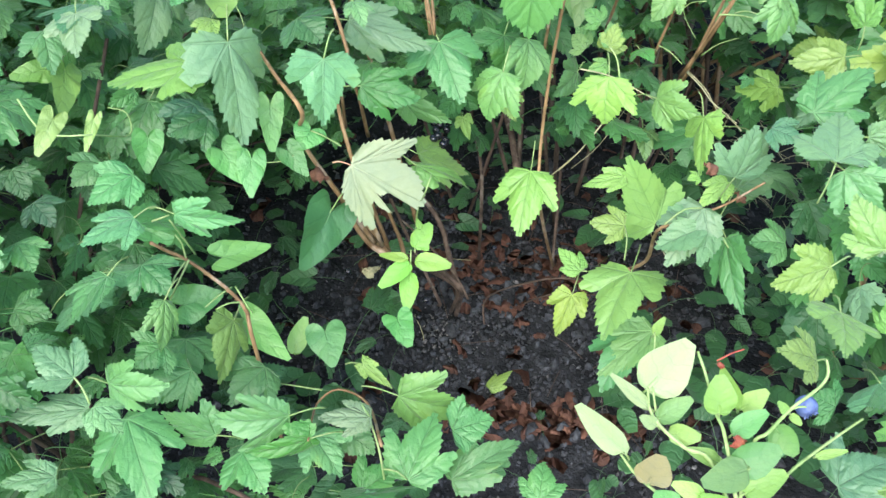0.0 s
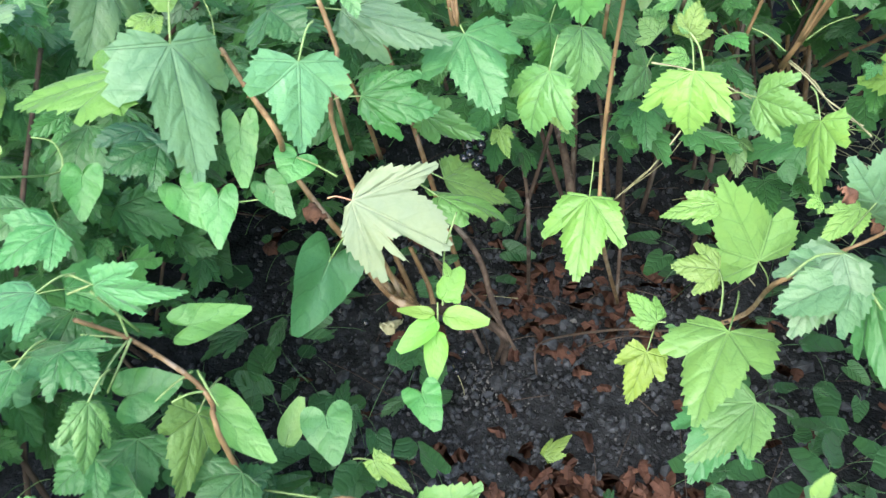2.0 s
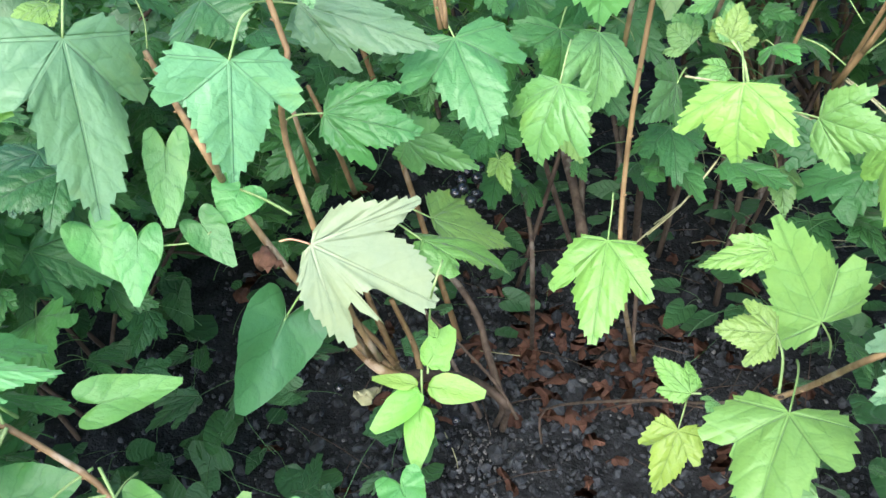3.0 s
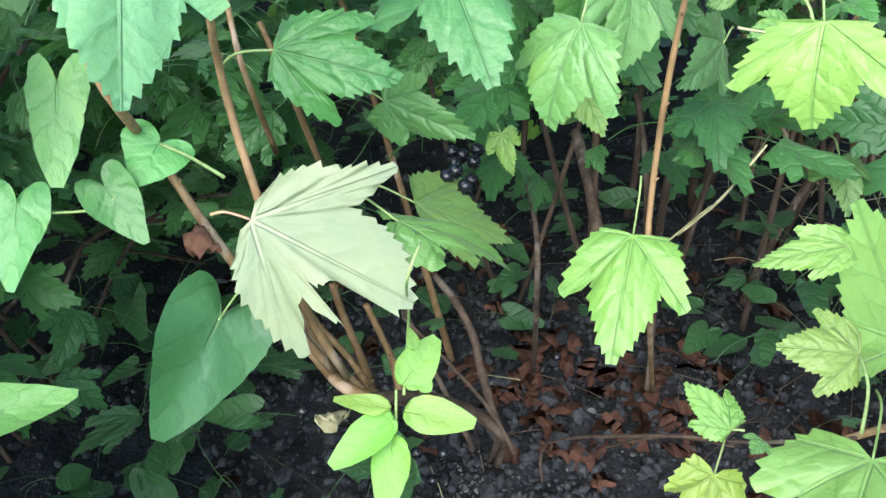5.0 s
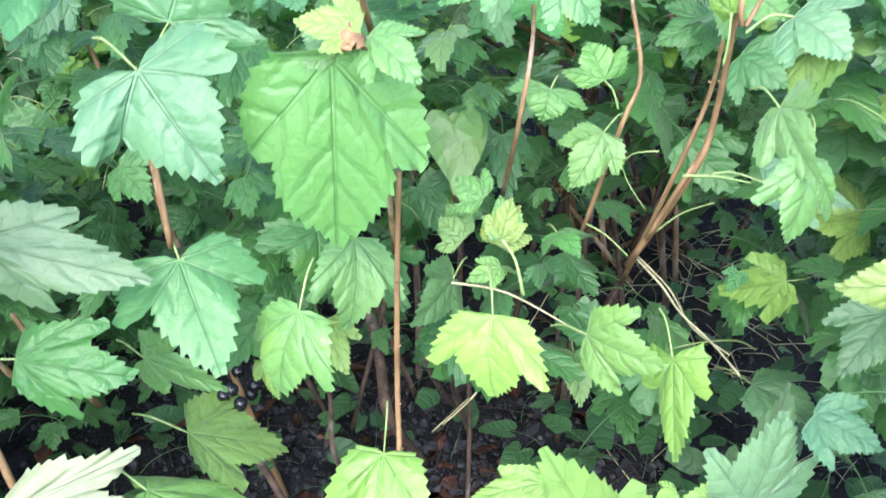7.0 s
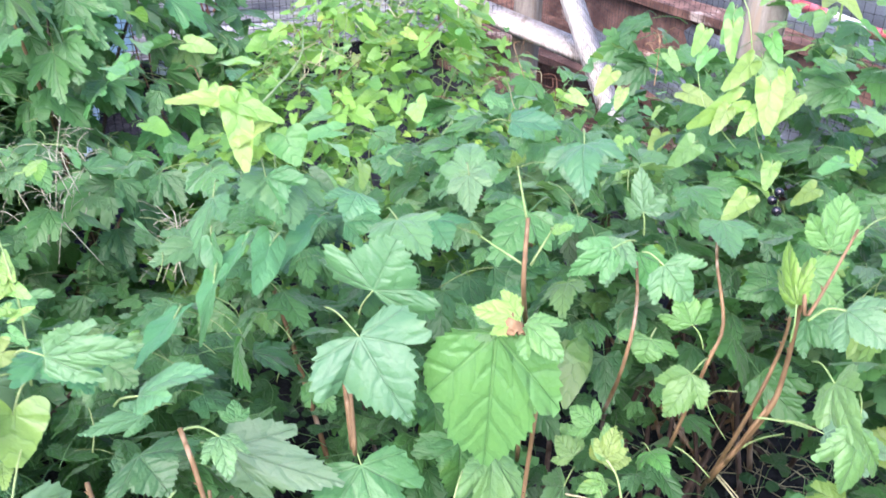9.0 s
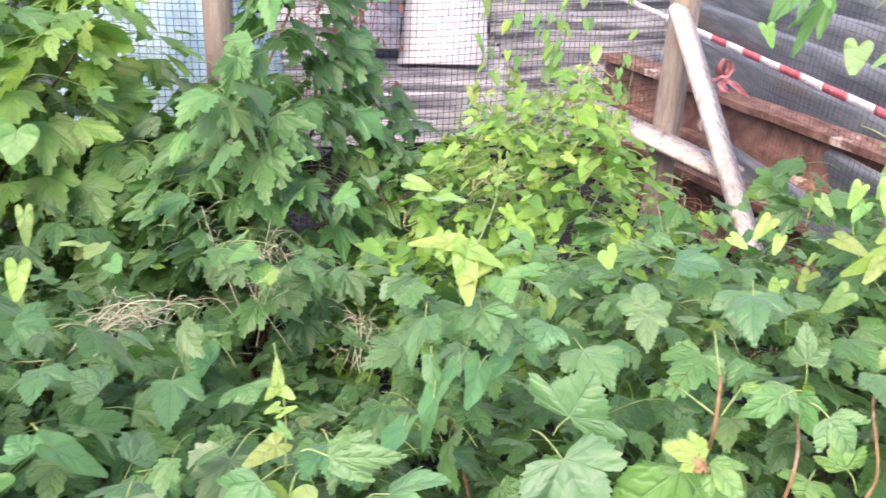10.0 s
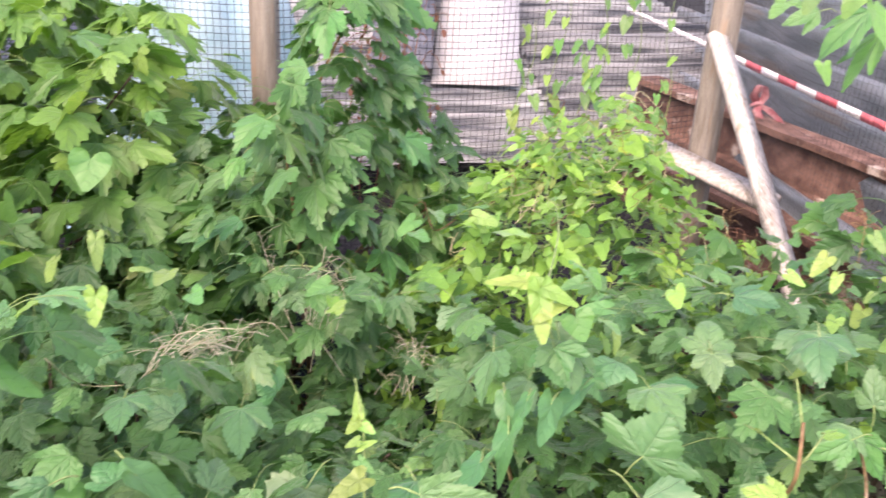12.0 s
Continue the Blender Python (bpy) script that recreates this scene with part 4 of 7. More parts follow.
spread(main_bush, "currant", "blue", (0.195, 0.984, 0.721), (0.222, 0.975, 0.697), (-0.047, -0.009, -0.030))
spread(main_bush, "low", "blue", (0.194, 1.086, 0.718), (0.186, 1.109, 0.751), (0.036, -0.024, 0.013))
spread(main_bush, "broad", "fresh", (0.346, 1.032, 0.718), (0.355, 1.048, 0.763), (0.054, -0.002, -0.007))
spread(main_bush, "low", "fresh", (0.313, 0.895, 0.678), (0.321, 0.834, 0.665), (-0.021, 0.010, -0.051))
spread(main_bush, "high", "fresh", (0.319, 0.856, 0.668), (0.309, 0.840, 0.623), (-0.051, -0.001, 0.011))
spread(main_bush, "low", "fresh", (0.200, 1.006, 0.632), (0.189, 0.999, 0.613), (-0.059, -0.000, 0.001))
spread(main_bush, "low", "vivid", (0.211, 0.977, 0.526), (0.222, 0.943, 0.528), (-0.036, -0.014, -0.011))
spread(main_bush, "high", "fade", (0.292, 0.946, 0.714), (0.293, 0.988, 0.746), (0.017, -0.025, 0.030))
spread(left_bush, "low", "slate", (-0.687, 0.669, 0.739), (-0.677, 0.653, 0.697), (-0.021, -0.048, 0.013))
spread(left_bush, "low", "slate", (-0.649, 0.705, 0.786), (-0.634, 0.702, 0.756), (-0.059, -0.036, 0.002))
spread(left_bush, "high", "slate", (-0.503, 0.728, 0.736), (-0.531, 0.704, 0.724), (-0.018, 0.001, 0.031))
spread(back_bush, "low", "slate", (-0.517, 0.642, 0.736), (-0.486, 0.664, 0.730), (-0.000, -0.016, -0.035))
spread(bindweed, "heart", "bright", (-0.633, 0.820, 0.763), (-0.587, 0.839, 0.728), (0.015, -0.036, -0.010))
spread(main_bush, "currant", "slate", (-0.222, 0.806, 0.744), (-0.184, 0.771, 0.736), (-0.059, -0.046, 0.014))
spread(main_bush, "currant", "blue", (-0.169, 0.790, 0.718), (-0.121, 0.796, 0.731), (0.013, -0.049, 0.004))
spread(bindweed, "heart", "jade", (-0.152, 0.980, 0.723), (-0.152, 0.932, 0.708), (-0.016, 0.009, -0.010))
spread(bindweed, "heart", "jade", (-0.129, 0.979, 0.724), (-0.145, 0.938, 0.704), (-0.020, -0.017, 0.018))
spread(bindweed, "heart", "jade", (-0.102, 1.018, 0.721), (-0.124, 0.981, 0.695), (-0.018, 0.021, -0.005))
spread(bindweed, "heart", "jade", (-0.163, 0.932, 0.714), (-0.151, 0.884, 0.687), (-0.024, 0.018, -0.017))
spread(bindweed, "heart", "jade", (-0.182, 0.892, 0.707), (-0.178, 0.833, 0.704), (-0.022, 0.012, -0.008))
spread(tall_bush, "maple", "leafy", (-0.823, 1.602, 0.562), (-0.872, 1.564, 0.549), (-0.045, 0.042, 0.026))
spread(tall_bush, "maple", "fresh", (-0.788, 1.600, 0.577), (-0.762, 1.555, 0.548), (-0.057, -0.020, -0.026))
spread(tall_bush, "maple", "leafy", (-0.764, 1.682, 0.627), (-0.710, 1.642, 0.575), (-0.071, -0.069, -0.001))
spread(tall_bush, "maple", "leafy", (-0.780, 1.659, 0.699), (-0.797, 1.609, 0.650), (-0.069, 0.011, -0.024))
spread(tall_bush, "maple", "fresh", (-0.751, 1.656, 0.752), (-0.724, 1.636, 0.718), (-0.035, -0.037, -0.001))
spread(tall_bush, "maple", "leafy", (-0.704, 1.986, 0.524), (-0.652, 1.962, 0.473), (-0.088, 0.002, -0.021))
spread(tall_bush, "maple", "fresh", (-0.526, 1.955, 0.595), (-0.490, 1.903, 0.548), (-0.081, -0.040, -0.007))
spread(tall_bush, "maple", "leafy", (-0.510, 1.828, 0.521), (-0.460, 1.777, 0.500), (-0.066, -0.060, -0.003))
spread(tall_bush, "maple", "leafy", (-0.459, 1.891, 0.514), (-0.424, 1.866, 0.466), (-0.054, -0.003, -0.041))
spread(tall_bush, "maple", "leafy", (-0.522, 1.745, 0.513), (-0.497, 1.674, 0.463), (-0.075, -0.064, 0.022))
spread(tall_bush, "maple", "leafy", (-0.706, 1.675, 0.575), (-0.692, 1.647, 0.511), (-0.071, 0.017, -0.019))
spread(tall_bush, "maple", "leafy", (-0.712, 1.947, 0.750), (-0.694, 1.921, 0.697), (-0.057, 0.008, -0.027))
spread(bindweed, "heart", "jade", (-0.173, 0.967, 0.729), (-0.163, 0.949, 0.700), (-0.018, 0.008, -0.010))
spread(hanging, "maple", "leafy", (0.291, 1.887, 1.021), (0.227, 1.888, 0.928), (-0.043, 0.100, 0.029))
spread(hanging, "maple", "leafy", (0.323, 1.907, 0.982), (0.296, 1.873, 0.875), (-0.024, 0.082, 0.024))
spread(hanging, "maple", "leafy", (0.207, 1.870, 1.016), (0.152, 1.869, 0.988), (-0.024, 0.038, 0.055))
spread(main_bush, "broad", "fresh", (0.058, 0.880, 0.718), (0.055, 0.862, 0.604), (-0.104, -0.010, 0.004), (0.076, 0.876, 0.728), label="large puckered mid-green currant leaf hanging from its cane")
leaf(main_bush, "currant", "yellow", (0.037, 0.906, 0.504), (0.054, 0.878, 0.480), 20, 0.042)
leaf(main_bush, "heart", "fresh", (0.138, 1.090, 0.553), (0.139, 1.061, 0.509), 9, 0.049)
leaf(main_bush, "currant", "fresh", (0.137, 0.946, 0.544), (0.120, 0.960, 0.554), -37, 0.038)
leaf(main_bush, "currant", "lime", (0.162, 0.931, 0.556), (0.170, 0.951, 0.577), 5, 0.031, (0.177, 0.906, 0.526))
leaf(main_bush, "currant", "fresh", (0.162, 0.925, 0.536), (0.138, 0.919, 0.528), -31, 0.026)
leaf(main_bush, "currant", "fresh", (0.163, 0.931, 0.556), (0.163, 0.957, 0.575), -6, 0.029, (0.176, 0.907, 0.527))
leaf(main_bush, "currant", "fresh", (0.142, 0.962, 0.545), (0.126, 0.976, 0.555), -29, 0.033)
leaf(main_bush, "currant", "fresh", (0.163, 0.950, 0.516), (0.163, 0.940, 0.509), 3, 0.029)
leaf(main_bush, "currant", "fresh", (0.256, 1.075, 0.603), (0.245, 1.101, 0.623), -25, 0.056, (0.267, 1.060, 0.585))
leaf(main_bush, "currant", "mid", (0.347, 1.043, 0.639), (0.375, 1.015, 0.627), 37, 0.063)
leaf(main_bush, "currant", "mid", (0.343, 1.106, 0.638), (0.301, 1.102, 0.621), -36, 0.059)
leaf(main_bush, "currant", "mid", (-0.117, 0.814, 0.680), (-0.121, 0.827, 0.688), 1, 0.022)
leaf(main_bush, "currant", "blue", (-0.127, 0.808, 0.671), (-0.115, 0.784, 0.655), 2, 0.033, (-0.155, 0.809, 0.673))
leaf(main_bush, "currant", "deep", (-0.185, 0.806, 0.651), (-0.159, 0.788, 0.634), 13, 0.074)
leaf(main_bush, "currant", "fresh", (0.150, 0.947, 0.580), (0.130, 0.961, 0.586), -28, 0.042)
leaf(main_bush, "currant", "lime", (0.159, 0.930, 0.552), (0.177, 0.956, 0.568), 11, 0.038)
leaf(main_bush, "heart", "fresh", (0.148, 1.087, 0.548), (0.138, 1.047, 0.508), -5, 0.037)
leaf(main_bush, "currant", "blue", (0.329, 0.942, 0.713), (0.354, 0.911, 0.700), 34, 0.063, (0.300, 0.937, 0.705))
leaf(main_bush, "currant", "fresh", (0.314, 1.000, 0.713), (0.340, 0.972, 0.700), 38, 0.068)
leaf(main_bush, "currant", "lime", (0.074, 0.873, 0.737), (0.040, 0.879, 0.740), -34, 0.038)
leaf(main_bush, "currant", "fresh", (0.078, 0.871, 0.734), (0.104, 0.850, 0.718), 33, 0.041)
leaf(main_bush, "currant", "blue", (0.064, 0.887, 0.723), (0.042, 0.896, 0.730), -38, 0.047)
leaf(main_bush, "currant", "blue", (0.172, 1.077, 0.694), (0.161, 1.039, 0.663), -4, 0.046)
leaf(main_bush, "currant", "blue", (0.140, 1.214, 0.728), (0.144, 1.167, 0.696), 7, 0.069)
leaf(main_bush, "currant", "blue", (-0.068, 1.065, 0.734), (-0.076, 1.038, 0.718), -14, 0.054)
leaf(main_bush, "heart", "bright", (-0.116, 1.007, 0.809), (-0.104, 0.996, 0.788), 26, 0.034)
leaf(main_bush, "arrow", "lime", (-0.153, 1.003, 0.833), (-0.147, 0.984, 0.789), 0, 0.025)
leaf(main_bush, "arrow", "lime", (-0.168, 1.007, 0.840), (-0.210, 0.991, 0.839), -36, 0.019)
leaf(main_bush, "arrow", "lime", (-0.151, 1.005, 0.837), (-0.111, 1.000, 0.824), 32, 0.019)
leaf(main_bush, "arrow", "yellow", (-0.176, 1.010, 0.845), (-0.179, 0.997, 0.826), -29, 0.015)
leaf(left_bush, "currant", "blue", (-0.458, 0.820, 0.615), (-0.442, 0.781, 0.587), -4, 0.060)
leaf(left_bush, "currant", "blue", (-0.326, 0.445, 0.525), (-0.363, 0.465, 0.537), -7, 0.056, (-0.312, 0.430, 0.511))
leaf(left_bush, "currant", "blue", (-0.334, 0.456, 0.465), (-0.400, 0.438, 0.472), -14, 0.039)
leaf(left_bush, "currant", "blue", (-0.301, 0.417, 0.526), (-0.275, 0.400, 0.517), 6, 0.036)
leaf(left_bush, "currant", "mid", (-0.307, 0.461, 0.442), (-0.270, 0.391, 0.416), -2, 0.081)
leaf(left_bush, "currant", "blue", (-0.145, 0.480, 0.396), (-0.115, 0.445, 0.382), 8, 0.057)
leaf(left_bush, "currant", "pale", (-0.090, 0.483, 0.427), (-0.138, 0.478, 0.428), -15, 0.038, (-0.098, 0.491, 0.435))
leaf(left_bush, "currant", "mid", (-0.053, 0.447, 0.378), (-0.029, 0.513, 0.391), 4, 0.076, (-0.076, 0.454, 0.384))
leaf(left_bush, "currant", "mid", (-0.011, 0.458, 0.361), (0.056, 0.498, 0.370), 10, 0.055)
leaf(left_bush, "currant", "mid", (0.079, 0.462, 0.322), (0.084, 0.500, 0.332), -2, 0.051)
leaf(left_bush, "currant", "blue", (-0.347, 0.397, 0.449), (-0.389, 0.385, 0.454), -13, 0.038)
leaf(left_bush, "currant", "deep", (-0.430, 0.644, 0.532), (-0.408, 0.628, 0.516), 10, 0.047)
leaf(left_bush, "currant", "deep", (-0.463, 0.682, 0.541), (-0.446, 0.659, 0.523), 2, 0.048)
leaf(left_bush, "currant", "mid", (-0.393, 0.726, 0.516), (-0.417, 0.696, 0.508), -27, 0.057)
leaf(left_bush, "currant", "deep", (-0.276, 0.749, 0.567), (-0.313, 0.721, 0.560), -29, 0.068)
leaf(left_bush, "currant", "dark", (-0.291, 0.756, 0.575), (-0.302, 0.722, 0.552), -23, 0.062)
leaf(left_bush, "currant", "mid", (-0.337, 0.673, 0.548), (-0.372, 0.636, 0.540), -24, 0.059)
leaf(left_bush, "currant", "mid", (-0.420, 0.581, 0.540), (-0.401, 0.560, 0.524), 3, 0.050)
leaf(left_bush, "currant", "mid", (-0.427, 0.548, 0.486), (-0.395, 0.548, 0.476), 22, 0.050)
leaf(left_bush, "currant", "mid", (-0.290, 0.583, 0.405), (-0.281, 0.532, 0.384), -6, 0.074)
leaf(left_bush, "currant", "deep", (-0.234, 0.559, 0.353), (-0.194, 0.589, 0.358), 18, 0.076)
leaf(left_bush, "currant", "mid", (-0.268, 0.530, 0.425), (-0.311, 0.496, 0.421), -19, 0.064)
leaf(left_bush, "currant", "mid", (-0.209, 0.571, 0.379), (-0.239, 0.528, 0.368), -15, 0.069)
leaf(left_bush, "heart", "mid", (-0.288, 0.595, 0.445), (-0.249, 0.613, 0.445), 22, 0.043)
leaf(left_bush, "currant", "mid", (-0.124, 0.502, 0.375), (-0.087, 0.481, 0.367), 12, 0.059)
leaf(left_bush, "currant", "deep", (-0.310, 0.580, 0.518), (-0.280, 0.558, 0.502), 11, 0.056)
leaf(left_bush, "currant", "mid", (-0.289, 0.534, 0.458), (-0.311, 0.509, 0.453), -21, 0.057)
leaf(left_bush, "currant", "mid", (-0.210, 0.462, 0.392), (-0.183, 0.427, 0.379), 4, 0.068)
leaf(left_bush, "currant", "mid", (-0.100, 0.463, 0.323), (-0.066, 0.489, 0.328), 13, 0.066)
leaf(left_bush, "currant", "mid", (-0.012, 0.504, 0.378), (0.029, 0.517, 0.383), 15, 0.065)
leaf(bindweed, "arrow", "lime", (-0.469, 0.811, 0.572), (-0.502, 0.793, 0.572), -36, 0.031)
leaf(bindweed, "arrow", "lime", (-0.394, 0.665, 0.617), (-0.406, 0.635, 0.594), -36, 0.023)
leaf(bindweed, "arrow", "lime", (-0.356, 0.666, 0.618), (-0.362, 0.642, 0.597), -29, 0.013)
leaf(bindweed, "heart", "bright", (-0.338, 0.730, 0.549), (-0.336, 0.701, 0.523), -14, 0.032)
leaf(bindweed, "heart", "bright", (-0.264, 0.736, 0.531), (-0.237, 0.713, 0.503), 21, 0.037)
leaf(bindweed, "heart", "bright", (-0.234, 0.731, 0.526), (-0.232, 0.698, 0.497), -8, 0.031)
leaf(bindweed, "heart", "bright", (-0.176, 0.770, 0.537), (-0.186, 0.751, 0.523), -25, 0.037, (-0.142, 0.759, 0.526))
leaf(bindweed, "heart", "bright", (-0.197, 0.746, 0.527), (-0.174, 0.728, 0.506), 25, 0.027)
leaf(bindweed, "arrow", "fresh", (-0.214, 0.762, 0.571), (-0.210, 0.727, 0.533), -6, 0.029)
leaf(bindweed, "heart", "fresh", (-0.265, 0.673, 0.436), (-0.215, 0.698, 0.432), 25, 0.034)
leaf(bindweed, "heart", "fresh", (-0.236, 0.616, 0.397), (-0.182, 0.580, 0.377), 12, 0.039)
leaf(bindweed, "heart", "mid", (-0.157, 0.643, 0.351), (-0.143, 0.602, 0.336), 3, 0.046)
leaf(bindweed, "oval", "lime", (-0.192, 0.625, 0.334), (-0.180, 0.668, 0.357), 15, 0.022)
leaf(bindweed, "arrow", "bright", (-0.078, 0.690, 0.321), (-0.061, 0.657, 0.306), 6, 0.037)
leaf(bindweed, "heart", "mid", (-0.261, 0.585, 0.366), (-0.217, 0.569, 0.355), 14, 0.042)
leaf(sprig, "oval", "sprout", (-0.062, 0.771, 0.364), (-0.041, 0.803, 0.379), 19, 0.025)
leaf(sprig, "oval", "sprout", (-0.060, 0.761, 0.351), (-0.011, 0.756, 0.346), 21, 0.024)
leaf(sprig, "oval", "sprout", (-0.069, 0.757, 0.348), (-0.108, 0.722, 0.336), -21, 0.024)
leaf(sprig, "oval", "sprout", (-0.067, 0.749, 0.339), (-0.069, 0.703, 0.313), -7, 0.024)
leaf(sprig, "oval", "sprout", (-0.071, 0.761, 0.353), (-0.111, 0.764, 0.356), -15, 0.013)
leaf(sprig, "oval", "sprout", (-0.056, 0.786, 0.380), (-0.062, 0.799, 0.388), -8, 0.008)
leaf(sprig, "oval", "sprout", (-0.053, 0.770, 0.361), (-0.047, 0.780, 0.366), 18, 0.014)
leaf(main_bush, "currant", "lime", (0.151, 0.792, 0.311), (0.123, 0.823, 0.321), -21, 0.038, (0.159, 0.792, 0.311))
leaf(main_bush, "currant", "fresh", (0.171, 0.788, 0.307), (0.163, 0.780, 0.302), -9, 0.023)
leaf(main_bush, "currant", "lime", (0.175, 0.734, 0.449), (0.137, 0.741, 0.444), -31, 0.048, (0.176, 0.706, 0.422))
leaf(main_bush, "currant", "lime", (0.178, 0.789, 0.474), (0.131, 0.786, 0.460), -31, 0.032)
leaf(main_bush, "currant", "fresh", (0.233, 0.706, 0.300), (0.166, 0.660, 0.270), -9, 0.076)
leaf(main_bush, "currant", "teal", (0.218, 0.642, 0.562), (0.183, 0.600, 0.525), -3, 0.064, (0.181, 0.629, 0.551))
leaf(main_bush, "currant", "lime", (0.249, 0.757, 0.506), (0.237, 0.755, 0.501), -24, 0.019)
leaf(main_bush, "currant", "yellow", (0.284, 0.761, 0.496), (0.252, 0.742, 0.475), -14, 0.035)
leaf(right_bush, "currant", "lime", (0.482, 1.022, 0.500), (0.425, 1.037, 0.493), -30, 0.087, (0.493, 1.017, 0.495))
leaf(right_bush, "currant", "mid", (0.441, 1.086, 0.494), (0.421, 1.122, 0.508), -24, 0.107)
leaf(right_bush, "currant", "blue", (0.226, 0.631, 0.553), (0.174, 0.614, 0.532), -22, 0.068, (0.243, 0.615, 0.537))
leaf(right_bush, "currant", "blue", (0.246, 0.339, 0.584), (0.283, 0.354, 0.594), 7, 0.061)
leaf(right_bush, "currant", "mid", (0.319, 0.471, 0.490), (0.302, 0.483, 0.489), -30, 0.047)
leaf(right_bush, "currant", "mid", (0.211, 0.710, 0.289), (0.171, 0.648, 0.249), -6, 0.082)
leaf(right_bush, "currant", "mid", (0.301, 0.675, 0.653), (0.357, 0.710, 0.677), 11, 0.065)
leaf(right_bush, "currant", "mid", (0.363, 0.737, 0.429), (0.325, 0.742, 0.422), -23, 0.062)
leaf(back_bush, "currant", "mid", (-0.415, 1.063, 0.600), (-0.398, 1.045, 0.587), 10, 0.072)
leaf(back_bush, "currant", "slate", (-0.455, 1.062, 0.623), (-0.483, 1.065, 0.629), -20, 0.066)
leaf(back_bush, "currant", "mid", (-0.547, 0.811, 0.694), (-0.564, 0.773, 0.683), -25, 0.052)
leaf(back_bush, "currant", "slate", (-0.507, 0.813, 0.671), (-0.532, 0.824, 0.680), -11, 0.047)
leaf(back_bush, "heart", "bright", (-0.534, 0.796, 0.655), (-0.557, 0.753, 0.645), -24, 0.040)
leaf(back_bush, "currant", "mid", (-0.235, 0.873, 0.680), (-0.202, 0.856, 0.669), 20, 0.064)
leaf(back_bush, "currant", "slate", (-0.007, 1.194, 0.643), (0.013, 1.160, 0.624), 18, 0.071)
leaf(back_bush, "currant", "slate", (-0.099, 1.168, 0.648), (-0.059, 1.170, 0.649), 24, 0.065)
leaf(back_bush, "arrow", "lime", (-0.649, 1.013, 0.743), (-0.643, 0.993, 0.709), -16, 0.026)
leaf(back_bush, "arrow", "lime", (-0.738, 1.149, 0.743), (-0.728, 1.131, 0.703), -5, 0.021)
leaf(back_bush, "arrow", "lime", (-0.150, 0.997, 0.820), (-0.142, 0.978, 0.786), 17, 0.024)
leaf(back_bush, "arrow", "lime", (-0.149, 0.995, 0.815), (-0.122, 1.006, 0.822), 30, 0.021)
leaf(back_bush, "arrow", "lime", (-0.275, 0.822, 0.720), (-0.297, 0.797, 0.711), -22, 0.022)
leaf(back_bush, "heart", "bright", (-0.760, 1.189, 0.838), (-0.757, 1.165, 0.799), -23, 0.053)
leaf(back_bush, "currant", "slate", (-0.779, 0.875, 0.716), (-0.766, 0.915, 0.724), 22, 0.075)
leaf(back_bush, "currant", "slate", (-0.642, 0.809, 0.729), (-0.632, 0.772, 0.709), -13, 0.057)
leaf(back_bush, "currant", "slate", (-0.525, 0.954, 0.646), (-0.567, 0.961, 0.658), -17, 0.055)
leaf(back_bush, "currant", "slate", (-0.682, 1.028, 0.661), (-0.639, 1.036, 0.653), 22, 0.080)
leaf(back_bush, "arrow", "lime", (-0.297, 0.885, 0.743), (-0.303, 0.898, 0.759), -4, 0.011)
leaf(back_bush, "arrow", "lime", (-0.296, 0.882, 0.736), (-0.303, 0.866, 0.729), -18, 0.014)
leaf(back_bush, "arrow", "yellow", (-0.295, 0.881, 0.734), (-0.276, 0.875, 0.729), 24, 0.014)
leaf(back_bush, "arrow", "lime", (-0.291, 0.866, 0.726), (-0.301, 0.857, 0.723), -25, 0.010)
leaf(back_bush, "arrow", "lime", (-0.288, 0.865, 0.721), (-0.274, 0.875, 0.724), 26, 0.009)
leaf(back_bush, "arrow", "bright", (-0.284, 0.852, 0.715), (-0.268, 0.846, 0.709), 26, 0.011)
leaf(main_bush, "currant", "blue", (0.402, 0.849, 0.557), (0.365, 0.822, 0.529), -8, 0.059)
leaf(main_bush, "currant", "blue", (0.304, 0.749, 0.580), (0.330, 0.726, 0.579), 23, 0.044)
cane(main_bush, ((0.158, 1.022, 0.079), (0.095, 0.849, 0.367), (0.089, 0.869, 0.423), (0.089, 0.887, 0.520), (0.092, 0.879, 0.648)), 0.0024, 0.0019, M_CANE, "cane")
cane(main_bush, ((-0.105, 0.800, 0.335), (-0.118, 0.785, 0.400), (-0.122, 0.778, 0.440), (-0.136, 0.782, 0.497), (-0.150, 0.802, 0.553), (-0.137, 0.771, 0.612), (-0.133, 0.783, 0.630), (-0.151, 0.802, 0.682)), 0.0029, 0.0018, M_CANE, "cane")
cane(main_bush, ((-0.115, 0.805, 0.335), (-0.160, 0.790, 0.440), (-0.198, 0.812, 0.495), (-0.176, 0.736, 0.586), (-0.209, 0.782, 0.597), (-0.234, 0.817, 0.610)), 0.0032, 0.0019, M_CANE, "cane")
cane(main_bush, ((-0.128, 0.892, 0.438), (-0.133, 0.857, 0.522), (-0.145, 0.861, 0.559)), 0.0024, 0.0016, M_CANE, "cane")
cane(main_bush, ((-0.154, 0.880, 0.459), (-0.150, 0.835, 0.545), (-0.157, 0.849, 0.577)), 0.0021, 0.0016, M_CANE, "cane")
cane(main_bush, ((-0.052, 0.897, 0.583), (-0.061, 0.923, 0.629), (-0.047, 0.880, 0.594), (-0.055, 0.911, 0.651), (-0.058, 0.920, 0.665)), 0.0021, 0.0015, M_CANE, "cane")
